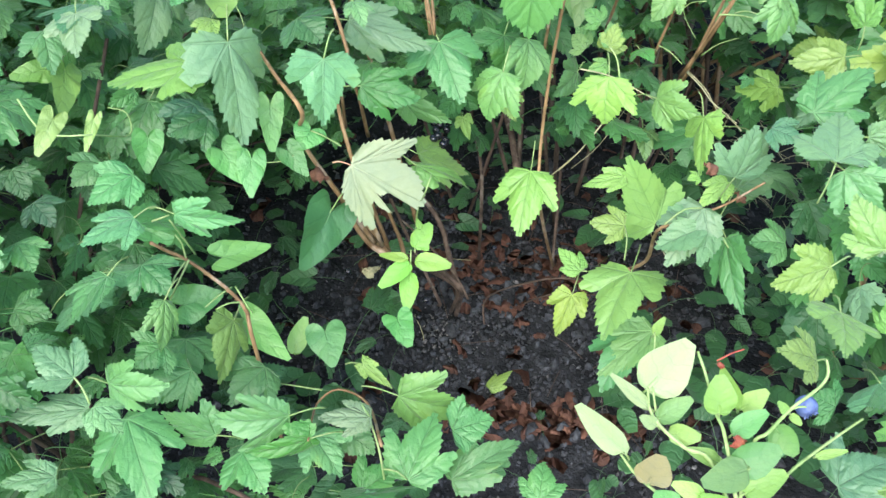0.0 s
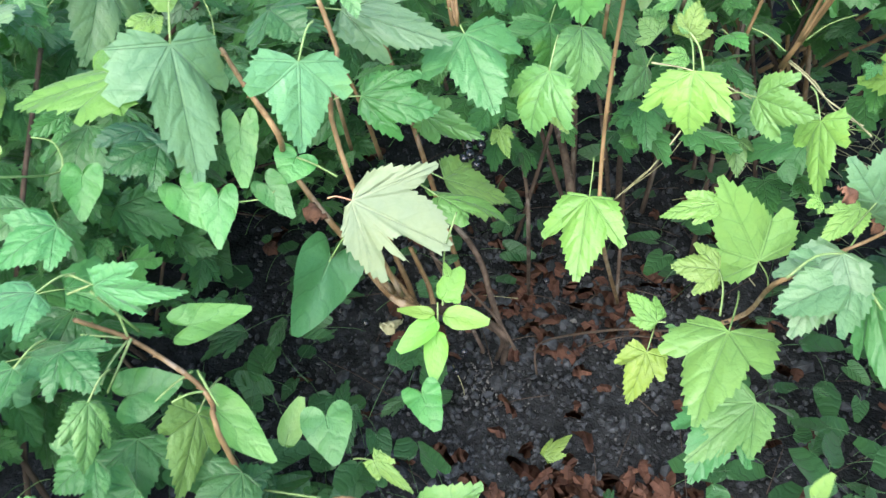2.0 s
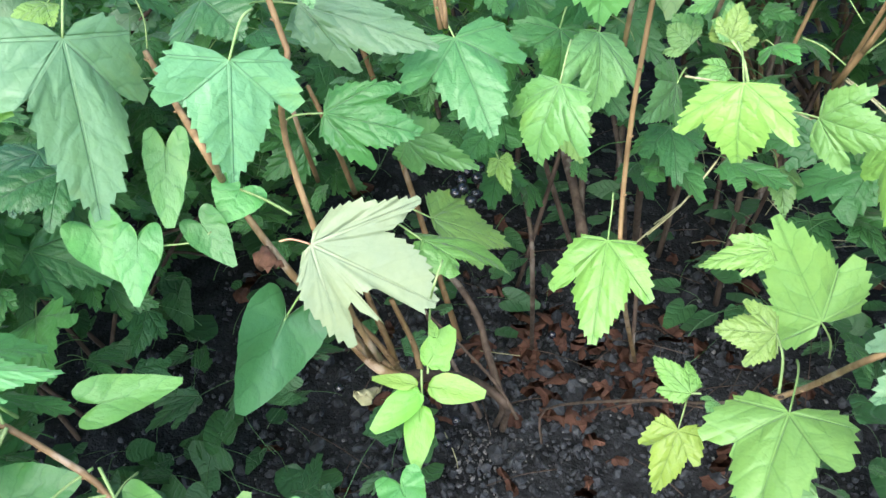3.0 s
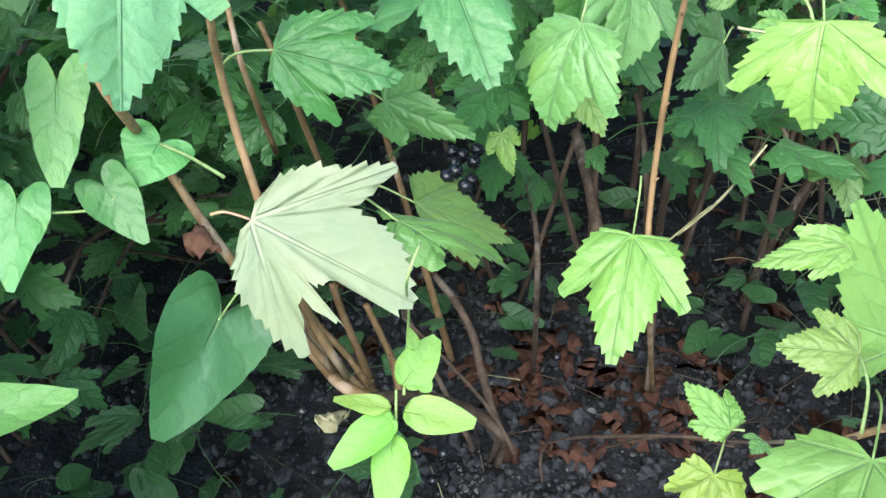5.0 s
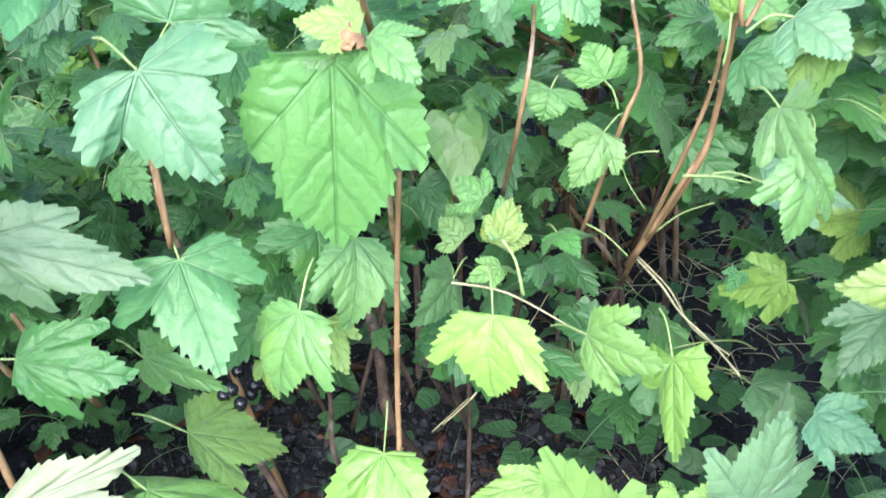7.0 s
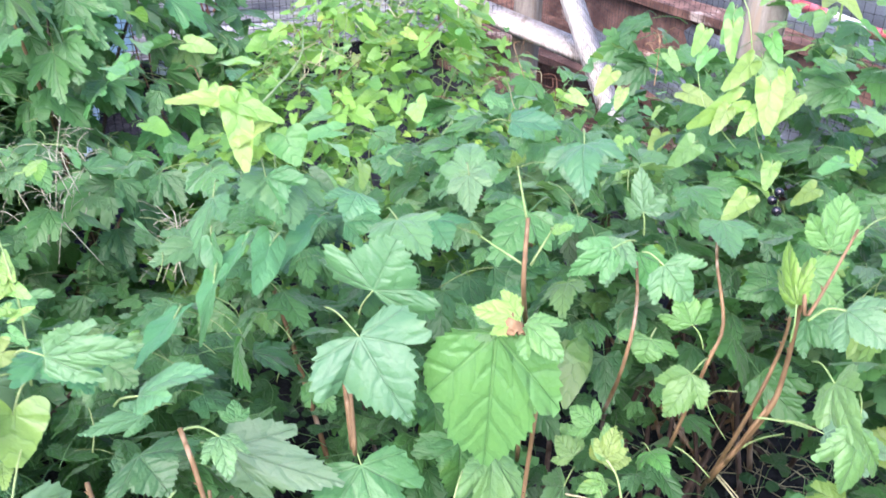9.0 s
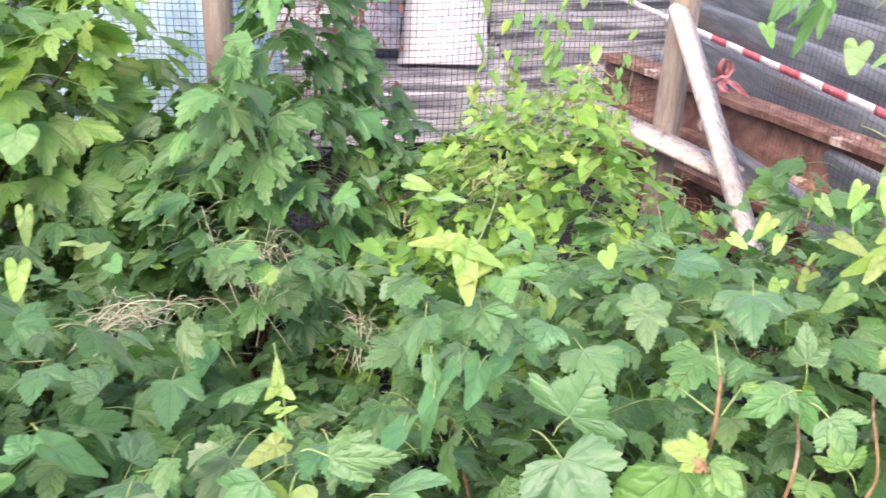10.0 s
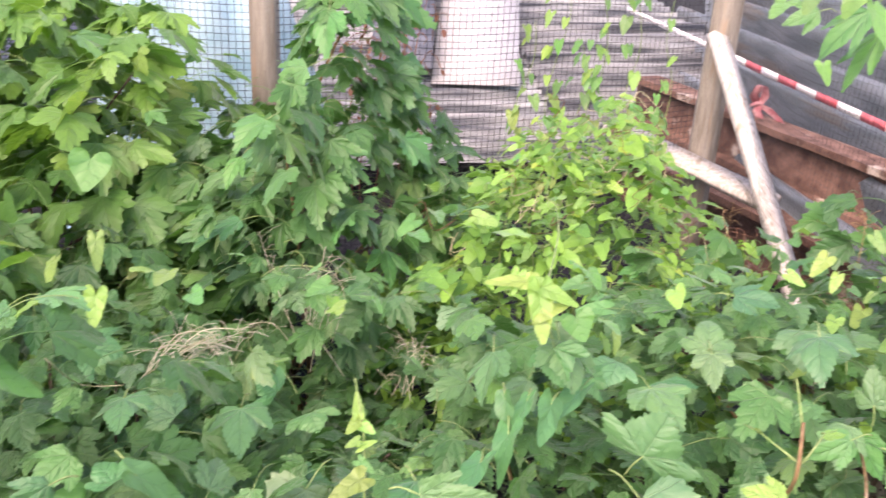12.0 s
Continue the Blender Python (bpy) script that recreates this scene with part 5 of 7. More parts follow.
cane(main_bush, ((0.276, 0.994, 0.478), (0.300, 0.965, 0.587), (0.306, 0.965, 0.633), (0.297, 0.949, 0.721), (0.300, 0.939, 0.709), (0.336, 0.975, 0.767)), 0.0029, 0.0012, M_CANE, "cane")
cane(main_bush, ((0.297, 1.060, 0.402), (0.297, 0.998, 0.548), (0.315, 1.006, 0.621), (0.306, 0.983, 0.684), (0.314, 1.016, 0.709)), 0.0024, 0.0011, M_CANE, "cane")
cane(main_bush, ((0.246, 1.036, 0.481), (0.264, 1.034, 0.587), (0.279, 1.057, 0.618), (0.273, 1.096, 0.665), (0.275, 1.118, 0.693)), 0.0021, 0.0015, M_CANE, "cane")
cane(main_bush, ((0.177, 1.044, 0.515), (0.177, 0.995, 0.605), (0.185, 1.012, 0.659), (0.201, 1.118, 0.652)), 0.0021, 0.0015, M_CANE, "cane")
cane(main_bush, ((0.081, 0.912, 0.707), (0.073, 0.858, 0.776), (0.074, 0.880, 0.812)), 0.0021, 0.0014, M_CANE, "cane")
cane(main_bush, ((0.073, 0.880, 0.812), (0.065, 0.898, 0.843)), 0.0011, 0.0006, M_STALK, "shoot", nodes=False, sides=5)
cane(main_bush, ((0.073, 0.864, 0.785), (0.042, 0.873, 0.801)), 0.0010, 0.0006, M_STALK, "shoot", nodes=False, sides=5)
cane(main_bush, ((0.077, 0.864, 0.785), (0.091, 0.877, 0.807)), 0.0010, 0.0006, M_STALK, "shoot", nodes=False, sides=5)
cane(main_bush, ((0.088, 0.960, 0.522), (0.084, 0.915, 0.628), (0.081, 0.912, 0.707)), 0.0021, 0.0016, M_CANE, "cane")
cane(main_bush, ((0.126, 0.901, 0.543), (0.164, 0.895, 0.538), (0.209, 0.861, 0.532)), 0.0010, 0.0005, M_STRAW, "dry_stalk", nodes=False, sides=5)
cane(main_bush, ((0.116, 0.932, 0.350), (0.146, 0.935, 0.388)), 0.0009, 0.0005, M_STRAW, "dry_stalk", nodes=False, sides=5)
cane(main_bush, ((0.189, 0.748, 0.358), (0.212, 0.739, 0.389), (0.182, 0.646, 0.526), (0.205, 0.647, 0.540)), 0.0024, 0.0016, M_CANE, "cane")
cane(main_bush, ((0.048, 0.954, 0.000), (0.048, 0.944, 0.083), (0.114, 0.823, 0.260), (0.173, 0.805, 0.282), (0.200, 0.745, 0.369)), 0.0016, 0.0012, M_OLD, "old_cane")
cane(main_bush, ((0.239, 0.694, 0.508), (0.264, 0.700, 0.517), (0.291, 0.692, 0.555)), 0.0016, 0.0011, M_CANE, "cane")
cane(main_bush, ((0.280, 0.973, 0.522), (0.294, 0.962, 0.584), (0.310, 0.977, 0.599)), 0.0021, 0.0016, M_CANE, "cane")
cane(main_bush, ((-0.031, 0.995, 0.000), (-0.031, 0.985, 0.025), (-0.075, 1.023, 0.105), (-0.113, 1.037, 0.202)), 0.0032, 0.0027, M_OLD, "old_cane")
cane(main_bush, ((0.114, 1.321, 0.000), (0.114, 1.311, 0.035), (0.112, 1.383, 0.167), (0.094, 1.445, 0.271)), 0.0053, 0.0043, M_OLD, "old_cane")
cane(main_bush, ((0.175, 1.415, 0.000), (0.175, 1.405, 0.063), (0.179, 1.460, 0.157), (0.163, 1.497, 0.248)), 0.0053, 0.0043, M_OLD, "old_cane")
cane(main_bush, ((0.309, 1.240, 0.000), (0.349, 1.311, 0.057), (0.417, 1.381, 0.163)), 0.0064, 0.0049, M_OLD, "old_cane")
cane(main_bush, ((0.168, 1.076, 0.000), (0.172, 1.138, 0.090), (0.170, 1.165, 0.168)), 0.0032, 0.0027, M_OLD, "old_cane")
cane(main_bush, ((0.119, 1.003, 0.000), (0.119, 0.993, 0.018), (0.165, 0.960, 0.083), (0.217, 0.927, 0.116)), 0.0016, 0.0011, M_OLD, "old_cane")
cane(main_bush, ((0.196, 1.208, 0.138), (0.229, 1.174, 0.219), (0.273, 1.208, 0.284)), 0.0010, 0.0007, M_STRAW, "dry_stalk", nodes=False, sides=5)
cane(main_bush, ((-0.029, 1.052, 0.057), (0.020, 1.018, 0.089)), 0.0007, 0.0005, M_STRAW, "dry_stalk", nodes=False, sides=5)
cane(main_bush, ((-0.070, 0.956, 0.016), (-0.051, 0.908, -0.003), (-0.064, 0.836, -0.073)), 0.0007, 0.0005, M_STRAW, "dry_stalk", nodes=False, sides=5)
cane(main_bush, ((-0.091, 0.801, 0.314), (-0.106, 0.796, 0.328), (-0.126, 0.817, 0.325), (-0.144, 0.825, 0.351), (-0.155, 0.825, 0.383)), 0.0046, 0.0032, M_CANE, "cane")
cane(main_bush, ((-0.093, 0.806, 0.308), (-0.102, 0.805, 0.323), (-0.129, 0.830, 0.325), (-0.141, 0.837, 0.350), (-0.151, 0.844, 0.374)), 0.0032, 0.0024, M_CANE, "cane")
cane(main_bush, ((-0.089, 0.807, 0.309), (-0.101, 0.839, 0.284), (-0.118, 0.852, 0.300), (-0.138, 0.858, 0.325), (-0.149, 0.864, 0.348)), 0.0030, 0.0022, M_CANE, "cane")
cane(main_bush, ((-0.085, 0.813, 0.300), (-0.099, 0.848, 0.264), (-0.105, 0.849, 0.297), (-0.119, 0.863, 0.329), (-0.126, 0.870, 0.354)), 0.0034, 0.0026, M_CANE, "cane")
cane(main_bush, ((-0.078, 0.851, 0.251), (-0.086, 0.870, 0.273), (-0.094, 0.875, 0.295), (-0.104, 0.876, 0.328)), 0.0032, 0.0024, M_CANE, "cane")
cane(main_bush, ((0.014, 0.890, 0.137), (-0.008, 0.906, 0.173), (-0.050, 0.939, 0.201), (-0.092, 0.969, 0.223)), 0.0021, 0.0014, M_OLD, "old_cane")
cane(main_bush, ((-0.003, 0.918, 0.140), (-0.020, 0.956, 0.174), (-0.027, 0.973, 0.195), (-0.044, 0.993, 0.219), (-0.068, 1.024, 0.226)), 0.0042, 0.0034, M_OLD, "old_cane")
cane(main_bush, ((0.000, 0.978, -0.010), (0.004, 0.950, 0.070), (0.003, 0.899, 0.149), (-0.023, 0.899, 0.181), (-0.056, 0.828, 0.284), (-0.092, 0.800, 0.313)), 0.0046, 0.0046, M_OLD, "old_cane")
cane(main_bush, ((-0.010, 0.985, -0.010), (-0.002, 0.918, 0.126), (-0.039, 0.913, 0.168), (-0.076, 0.818, 0.290)), 0.0034, 0.0034, M_OLD, "old_cane")
cane(main_bush, ((0.039, 1.105, 0.000), (0.027, 0.976, 0.263), (0.023, 1.012, 0.305), (0.008, 1.074, 0.334)), 0.0028, 0.0022, M_OLD, "old_cane")
cane(main_bush, ((0.119, 1.164, 0.000), (0.080, 1.005, 0.279), (0.071, 1.038, 0.319), (0.058, 1.098, 0.344)), 0.0060, 0.0052, M_OLD, "old_cane")
cane(main_bush, ((0.176, 1.247, 0.000), (0.120, 1.030, 0.313), (0.108, 1.048, 0.381), (0.105, 1.084, 0.392)), 0.0030, 0.0024, M_OLD, "old_cane")
cane(main_bush, ((0.183, 1.206, 0.000), (0.139, 1.052, 0.296), (0.142, 1.063, 0.371)), 0.0044, 0.0034, M_OLD, "old_cane")
cane(main_bush, ((0.173, 0.934, 0.442), (0.148, 0.924, 0.402), (0.125, 0.929, 0.363)), 0.0010, 0.0008, M_STRAW, "dry_stalk", nodes=False, sides=5)
spread(blueberry, "oval", "milk", (0.101, 0.355, 0.591), (0.066, 0.379, 0.629), (0.012, 0.004, 0.014), (0.106, 0.354, 0.583))
spread(blueberry, "oval", "milk", (0.115, 0.384, 0.626), (0.143, 0.405, 0.661), (0.027, -0.016, -0.014), (0.112, 0.384, 0.619), label="broad pale whitish-green blueberry leaf")
spread(blueberry, "oval", "lime", (0.119, 0.413, 0.649), (0.125, 0.417, 0.665), (0.005, -0.005, -0.000), (0.119, 0.415, 0.644))
spread(blueberry, "oval", "milk", (0.115, 0.374, 0.618), (0.084, 0.390, 0.637), (0.006, 0.006, 0.004), (0.120, 0.374, 0.613))
spread(blueberry, "oval", "fresh", (0.124, 0.371, 0.609), (0.147, 0.377, 0.629), (0.007, -0.014, -0.003), (0.122, 0.373, 0.603))
spread(blueberry, "oval", "lime", (0.132, 0.365, 0.601), (0.154, 0.358, 0.610), (0.000, -0.011, -0.011), (0.130, 0.368, 0.597))
spread(blueberry, "oval", "milk", (0.121, 0.364, 0.611), (0.107, 0.368, 0.619), (0.005, 0.005, 0.007), (0.124, 0.365, 0.606))
spread(blueberry, "oval", "lime", (0.160, 0.366, 0.626), (0.156, 0.383, 0.652), (0.022, -0.002, 0.002), (0.161, 0.366, 0.619))
spread(blueberry, "oval", "lime", (0.175, 0.376, 0.619), (0.163, 0.394, 0.645), (0.012, -0.001, 0.008), (0.178, 0.376, 0.613))
spread(blueberry, "oval", "lime", (0.182, 0.379, 0.613), (0.199, 0.387, 0.629), (0.010, -0.010, -0.007), (0.181, 0.381, 0.608))
spread(blueberry, "oval", "bright", (0.171, 0.358, 0.614), (0.195, 0.367, 0.632), (0.007, -0.014, -0.002), (0.170, 0.359, 0.608))
spread(blueberry, "oval", "tan", (0.118, 0.338, 0.580), (0.122, 0.348, 0.607), (0.024, -0.008, -0.004), (0.119, 0.339, 0.574), label="pale blueberry leaf flushed with brown")
spread(blueberry, "oval", "fresh", (0.179, 0.338, 0.603), (0.140, 0.327, 0.602), (-0.007, 0.017, 0.013), (0.185, 0.341, 0.600))
spread(blueberry, "oval", "bright", (0.172, 0.341, 0.601), (0.205, 0.348, 0.617), (0.010, -0.018, -0.013), (0.169, 0.343, 0.596))
spread(blueberry, "oval", "lime", (0.179, 0.327, 0.591), (0.207, 0.336, 0.609), (0.007, -0.018, -0.002), (0.177, 0.328, 0.585))
spread(blueberry, "oval", "lime", (0.164, 0.346, 0.597), (0.137, 0.350, 0.607), (0.004, 0.010, 0.005), (0.168, 0.348, 0.593))
spread(blueberry, "oval", "lime", (0.228, 0.349, 0.604), (0.249, 0.350, 0.614), (0.001, -0.006, -0.002), (0.228, 0.351, 0.600))
spread(blueberry, "oval", "lime", (0.207, 0.370, 0.624), (0.196, 0.371, 0.635), (0.005, 0.004, 0.003), (0.210, 0.372, 0.620))
spread(blueberry, "oval", "lime", (0.210, 0.369, 0.623), (0.215, 0.359, 0.624), (-0.005, -0.003, -0.003), (0.211, 0.372, 0.620))
spread(blueberry, "oval", "fresh", (0.207, 0.373, 0.601), (0.221, 0.353, 0.592), (-0.013, -0.004, -0.014), (0.207, 0.378, 0.598))
spread(blueberry, "oval", "lime", (0.151, 0.326, 0.587), (0.129, 0.336, 0.589), (0.004, 0.008, 0.009), (0.155, 0.326, 0.583))
spread(blueberry, "oval", "bright", (0.137, 0.323, 0.575), (0.117, 0.330, 0.582), (0.008, 0.013, 0.006), (0.140, 0.324, 0.571))
spread(blueberry, "oval", "lime", (0.168, 0.319, 0.579), (0.146, 0.325, 0.595), (0.009, 0.010, 0.013), (0.172, 0.321, 0.573))
cane(blueberry, ((0.140, 0.317, 0.570), (0.128, 0.329, 0.576), (0.111, 0.344, 0.579), (0.099, 0.354, 0.590)), 0.0014, 0.0009, M_STALK, "shoot", nodes=False, sides=6)
cane(blueberry, ((0.174, 0.316, 0.574), (0.156, 0.345, 0.601), (0.140, 0.351, 0.605), (0.124, 0.363, 0.611), (0.116, 0.373, 0.618), (0.115, 0.385, 0.626)), 0.0017, 0.0010, M_STALK, "shoot", nodes=False, sides=6)
cane(blueberry, ((0.120, 0.371, 0.618), (0.117, 0.393, 0.633), (0.119, 0.406, 0.644), (0.119, 0.414, 0.650)), 0.0009, 0.0006, M_STALK, "shoot", nodes=False, sides=6)
cane(blueberry, ((0.176, 0.320, 0.578), (0.168, 0.349, 0.605), (0.164, 0.361, 0.616), (0.159, 0.369, 0.623), (0.152, 0.386, 0.639), (0.147, 0.401, 0.647)), 0.0016, 0.0010, M_STALK, "shoot", nodes=False, sides=6)
cane(blueberry, ((0.174, 0.314, 0.572), (0.184, 0.352, 0.608), (0.194, 0.359, 0.615), (0.210, 0.372, 0.626), (0.227, 0.382, 0.635), (0.234, 0.389, 0.642), (0.233, 0.397, 0.649)), 0.0015, 0.0010, M_STALK, "shoot", nodes=False, sides=6)
cane(blueberry, ((0.190, 0.321, 0.578), (0.198, 0.330, 0.589), (0.212, 0.342, 0.599), (0.235, 0.356, 0.610), (0.259, 0.369, 0.622)), 0.0014, 0.0009, M_STALK, "shoot", nodes=False, sides=6)
cane(blueberry, ((0.211, 0.372, 0.626), (0.216, 0.373, 0.627), (0.220, 0.373, 0.627)), 0.0008, 0.0006, M_STALK, "shoot", nodes=False, sides=6)
cane(main_bush, ((0.290, 0.957, 0.590), (0.311, 0.948, 0.595), (0.331, 0.936, 0.597)), 0.0011, 0.0008, M_STALK, "shoot", nodes=False, sides=5)
cane(main_bush, ((0.300, 1.011, 0.499), (0.319, 1.012, 0.517), (0.342, 1.009, 0.529)), 0.0011, 0.0008, M_STALK, "shoot", nodes=False, sides=5)
cane(main_bush, ((0.261, 1.010, 0.565), (0.269, 1.007, 0.577), (0.285, 0.999, 0.584)), 0.0009, 0.0006, M_STALK, "shoot", nodes=False, sides=5)
cane(main_bush, ((0.234, 0.982, 0.530), (0.246, 0.968, 0.530), (0.260, 0.950, 0.524)), 0.0009, 0.0006, M_STALK, "shoot", nodes=False, sides=5)
cane(main_bush, ((0.261, 1.012, 0.568), (0.264, 0.993, 0.560), (0.277, 0.979, 0.544)), 0.0007, 0.0005, M_STALK, "shoot", nodes=False, sides=5)
cane(main_bush, ((0.283, 0.998, 0.483), (0.294, 0.961, 0.486), (0.300, 0.924, 0.489), (0.311, 0.889, 0.494), (0.319, 0.853, 0.498)), 0.0011, 0.0008, M_STRAW, "dry_stalk", nodes=False, sides=5)
cane(main_bush, ((0.285, 0.998, 0.484), (0.301, 0.959, 0.483), (0.308, 0.917, 0.481), (0.324, 0.883, 0.487)), 0.0009, 0.0006, M_STRAW, "dry_stalk", nodes=False, sides=5)
spread(main_bush, "currant", "mid", (0.275, 1.112, 0.700), (0.268, 1.060, 0.686), (0.055, 0.008, 0.004), (0.275, 1.120, 0.694))
spread(main_bush, "low", "leafy", (0.201, 1.112, 0.660), (0.214, 1.062, 0.648), (0.052, 0.012, 0.002), (0.201, 1.120, 0.654))
spread(main_bush, "currant", "lime", (0.065, 0.897, 0.842), (0.060, 0.885, 0.858), (0.014, 0.004, 0.006), (0.065, 0.905, 0.836))
spread(main_bush, "currant", "lime", (0.042, 0.873, 0.801), (0.028, 0.868, 0.808), (0.004, -0.012, 0.006), (0.042, 0.881, 0.795))
spread(main_bush, "currant", "lime", (0.091, 0.877, 0.807), (0.104, 0.870, 0.813), (0.005, 0.012, 0.004), (0.091, 0.885, 0.801))
cane(left_bush, ((-0.213, 0.625, 0.000), (-0.215, 0.595, 0.214), (-0.218, 0.575, 0.428), (-0.223, 0.591, 0.441), (-0.237, 0.605, 0.450), (-0.255, 0.609, 0.470), (-0.281, 0.614, 0.492), (-0.297, 0.612, 0.505), (-0.306, 0.603, 0.525)), 0.0024, 0.0017, M_CANE, "cane")
cane(left_bush, ((-0.281, 0.614, 0.492), (-0.283, 0.618, 0.510), (-0.290, 0.624, 0.516)), 0.0011, 0.0008, M_STALK, "shoot", nodes=False, sides=5)
cane(left_bush, ((-0.281, 0.613, 0.491), (-0.285, 0.588, 0.495), (-0.286, 0.571, 0.493)), 0.0011, 0.0008, M_STALK, "shoot", nodes=False, sides=5)
cane(left_bush, ((-0.282, 0.614, 0.492), (-0.297, 0.608, 0.501), (-0.311, 0.608, 0.502)), 0.0011, 0.0008, M_STALK, "shoot", nodes=False, sides=5)
cane(left_bush, ((-0.241, 0.612, 0.456), (-0.251, 0.598, 0.458), (-0.261, 0.583, 0.457)), 0.0011, 0.0008, M_STALK, "shoot", nodes=False, sides=5)
cane(left_bush, ((-0.230, 0.601, 0.446), (-0.240, 0.593, 0.453), (-0.251, 0.586, 0.452)), 0.0011, 0.0008, M_STALK, "shoot", nodes=False, sides=5)
cane(left_bush, ((-0.237, 0.612, 0.457), (-0.224, 0.596, 0.448), (-0.217, 0.588, 0.446)), 0.0011, 0.0008, M_STALK, "shoot", nodes=False, sides=5)
cane(left_bush, ((-0.277, 0.611, 0.495), (-0.294, 0.583, 0.467)), 0.0013, 0.0009, M_STALK, "shoot", nodes=False, sides=5)
cane(left_bush, ((-0.295, 0.595, 0.561), (-0.279, 0.599, 0.566)), 0.0011, 0.0008, M_STALK, "shoot", nodes=False, sides=5)
cane(left_bush, ((-0.271, 0.615, 0.499), (-0.279, 0.596, 0.563)), 0.0011, 0.0008, M_STALK, "shoot", nodes=False, sides=5)
cane(left_bush, ((-0.076, 0.443, 0.443), (-0.103, 0.565, 0.328), (-0.135, 0.575, 0.338), (-0.158, 0.563, 0.326), (-0.141, 0.444, 0.445)), 0.0014, 0.0010, M_CANE, "cane")
cane(left_bush, ((-0.153, 0.574, 0.337), (-0.202, 0.578, 0.341)), 0.0012, 0.0008, M_STALK, "shoot", nodes=False, sides=5)
cane(left_bush, ((-0.075, 0.447, 0.377), (-0.082, 0.469, 0.399), (-0.094, 0.492, 0.422)), 0.0013, 0.0009, M_STALK, "shoot", nodes=False, sides=5)
cane(bindweed, ((-0.427, 0.679, 0.630), (-0.400, 0.657, 0.609), (-0.355, 0.657, 0.609), (-0.357, 0.732, 0.551), (-0.361, 0.748, 0.567), (-0.381, 0.752, 0.570)), 0.0010, 0.0007, M_STALK, "shoot", nodes=False, sides=5)
cane(bindweed, ((-0.237, 0.728, 0.523), (-0.203, 0.738, 0.519), (-0.191, 0.743, 0.524)), 0.0008, 0.0006, M_STALK, "shoot", nodes=False, sides=5)
cane(sprig, ((-0.062, 0.767, 0.359), (-0.061, 0.799, 0.396), (-0.050, 0.724, 0.494), (-0.044, 0.737, 0.508)), 0.0011, 0.0007, M_STALK, "shoot", nodes=False, sides=5)
cane(sprig, ((-0.067, 0.769, 0.361), (-0.068, 0.733, 0.285), (-0.073, 0.685, 0.316)), 0.0010, 0.0006, M_STALK, "shoot", nodes=False, sides=5)
cane(back_bush, ((-0.587, 0.693, 0.710), (-0.591, 0.712, 0.749), (-0.593, 0.725, 0.775), (-0.602, 0.732, 0.795), (-0.616, 0.734, 0.809)), 0.0012, 0.0008, M_STRAW, "dry_stalk", nodes=False, sides=5)
cane(back_bush, ((-0.280, 0.853, 0.668), (-0.288, 0.876, 0.720), (-0.304, 0.896, 0.772)), 0.0011, 0.0007, M_STALK, "shoot", nodes=False, sides=5)
cane(back_bush, ((-0.150, 0.997, 0.820), (-0.156, 1.250, 0.797), (-0.175, 1.362, 0.802)), 0.0012, 0.0007, M_STALK, "shoot", nodes=False, sides=5)
cane(back_bush, ((-0.599, 0.860, 0.759), (-0.665, 0.987, 0.639), (-0.619, 1.001, 0.638)), 0.0007, 0.0005, M_STRAW, "dry_stalk", nodes=False, sides=5)
cane(back_bush, ((-0.596, 1.013, 0.649), (-0.556, 1.040, 0.678), (-0.520, 1.058, 0.693)), 0.0007, 0.0005, M_STRAW, "dry_stalk", nodes=False, sides=5)

# ---- small things ----
def crumple(parent, at, size, mat, seed, name="dry_leaf", label=""):
    """A shrivelled curl of leaf."""
    r = random.Random(seed)
    bm = bmesh.new()
    n = 7
    g = []
    for i in range(n):
        row = []
        for j in range(n):
            u, v = i / (n - 1) - 0.5, j / (n - 1) - 0.5
            k = 1 - 0.5 * abs(u * 2) ** 2
            a = v * 3.6 * k
            row.append(bm.verts.new(Vector((math.sin(a) * 0.32 * size + r.uniform(-0.1, 0.1) * size, u * size, math.cos(a) * 0.32 * size + r.uniform(-0.14, 0.14) * size))))
        g.append(row)
    for a, b in zip(g, g[1:]):
        for j in range(n - 1):
            bm.faces.new((a[j], a[j + 1], b[j + 1], b[j]))
    bmesh.ops.transform(bm, verts=bm.verts, matrix=Matrix.Translation(at) @ Euler((r.uniform(-1, 1), r.uniform(-1, 1), r.uniform(0, 6))).to_matrix().to_4x4())
    bmesh.ops.solidify(bm, geom=bm.faces[:], thickness=0.0006)
    return part(name, bm, mat, parent, label)


def berry(parent, at, r, mat, label=""):
    """A round berry with the dry flower end."""
    bm = bmesh.new()
    bmesh.ops.create_uvsphere(bm, u_segments=14, v_segments=9, radius=r)
    for v in bm.verts:
        if v.co.z > r * 0.8:
            v.co.z -= (v.co.z - r * 0.8) * 1.6
    for i in range(5):
        a = i * 1.2566
        c = Vector((math.cos(a) * r * 0.45, math.sin(a) * r * 0.45, r * 0.72))
        tube((c, c * 1.05 + Vector((math.cos(a) * r * 0.2, math.sin(a) * r * 0.2, r * 0.2))), r * 0.14, r * 0.05, 4, bm)
    bmesh.ops.transform(bm, verts=bm.verts, matrix=Matrix.Translation(at) @ Euler((1.9, 0.3, 0.5)).to_matrix().to_4x4())
    return part("berry", bm, mat, parent, label)


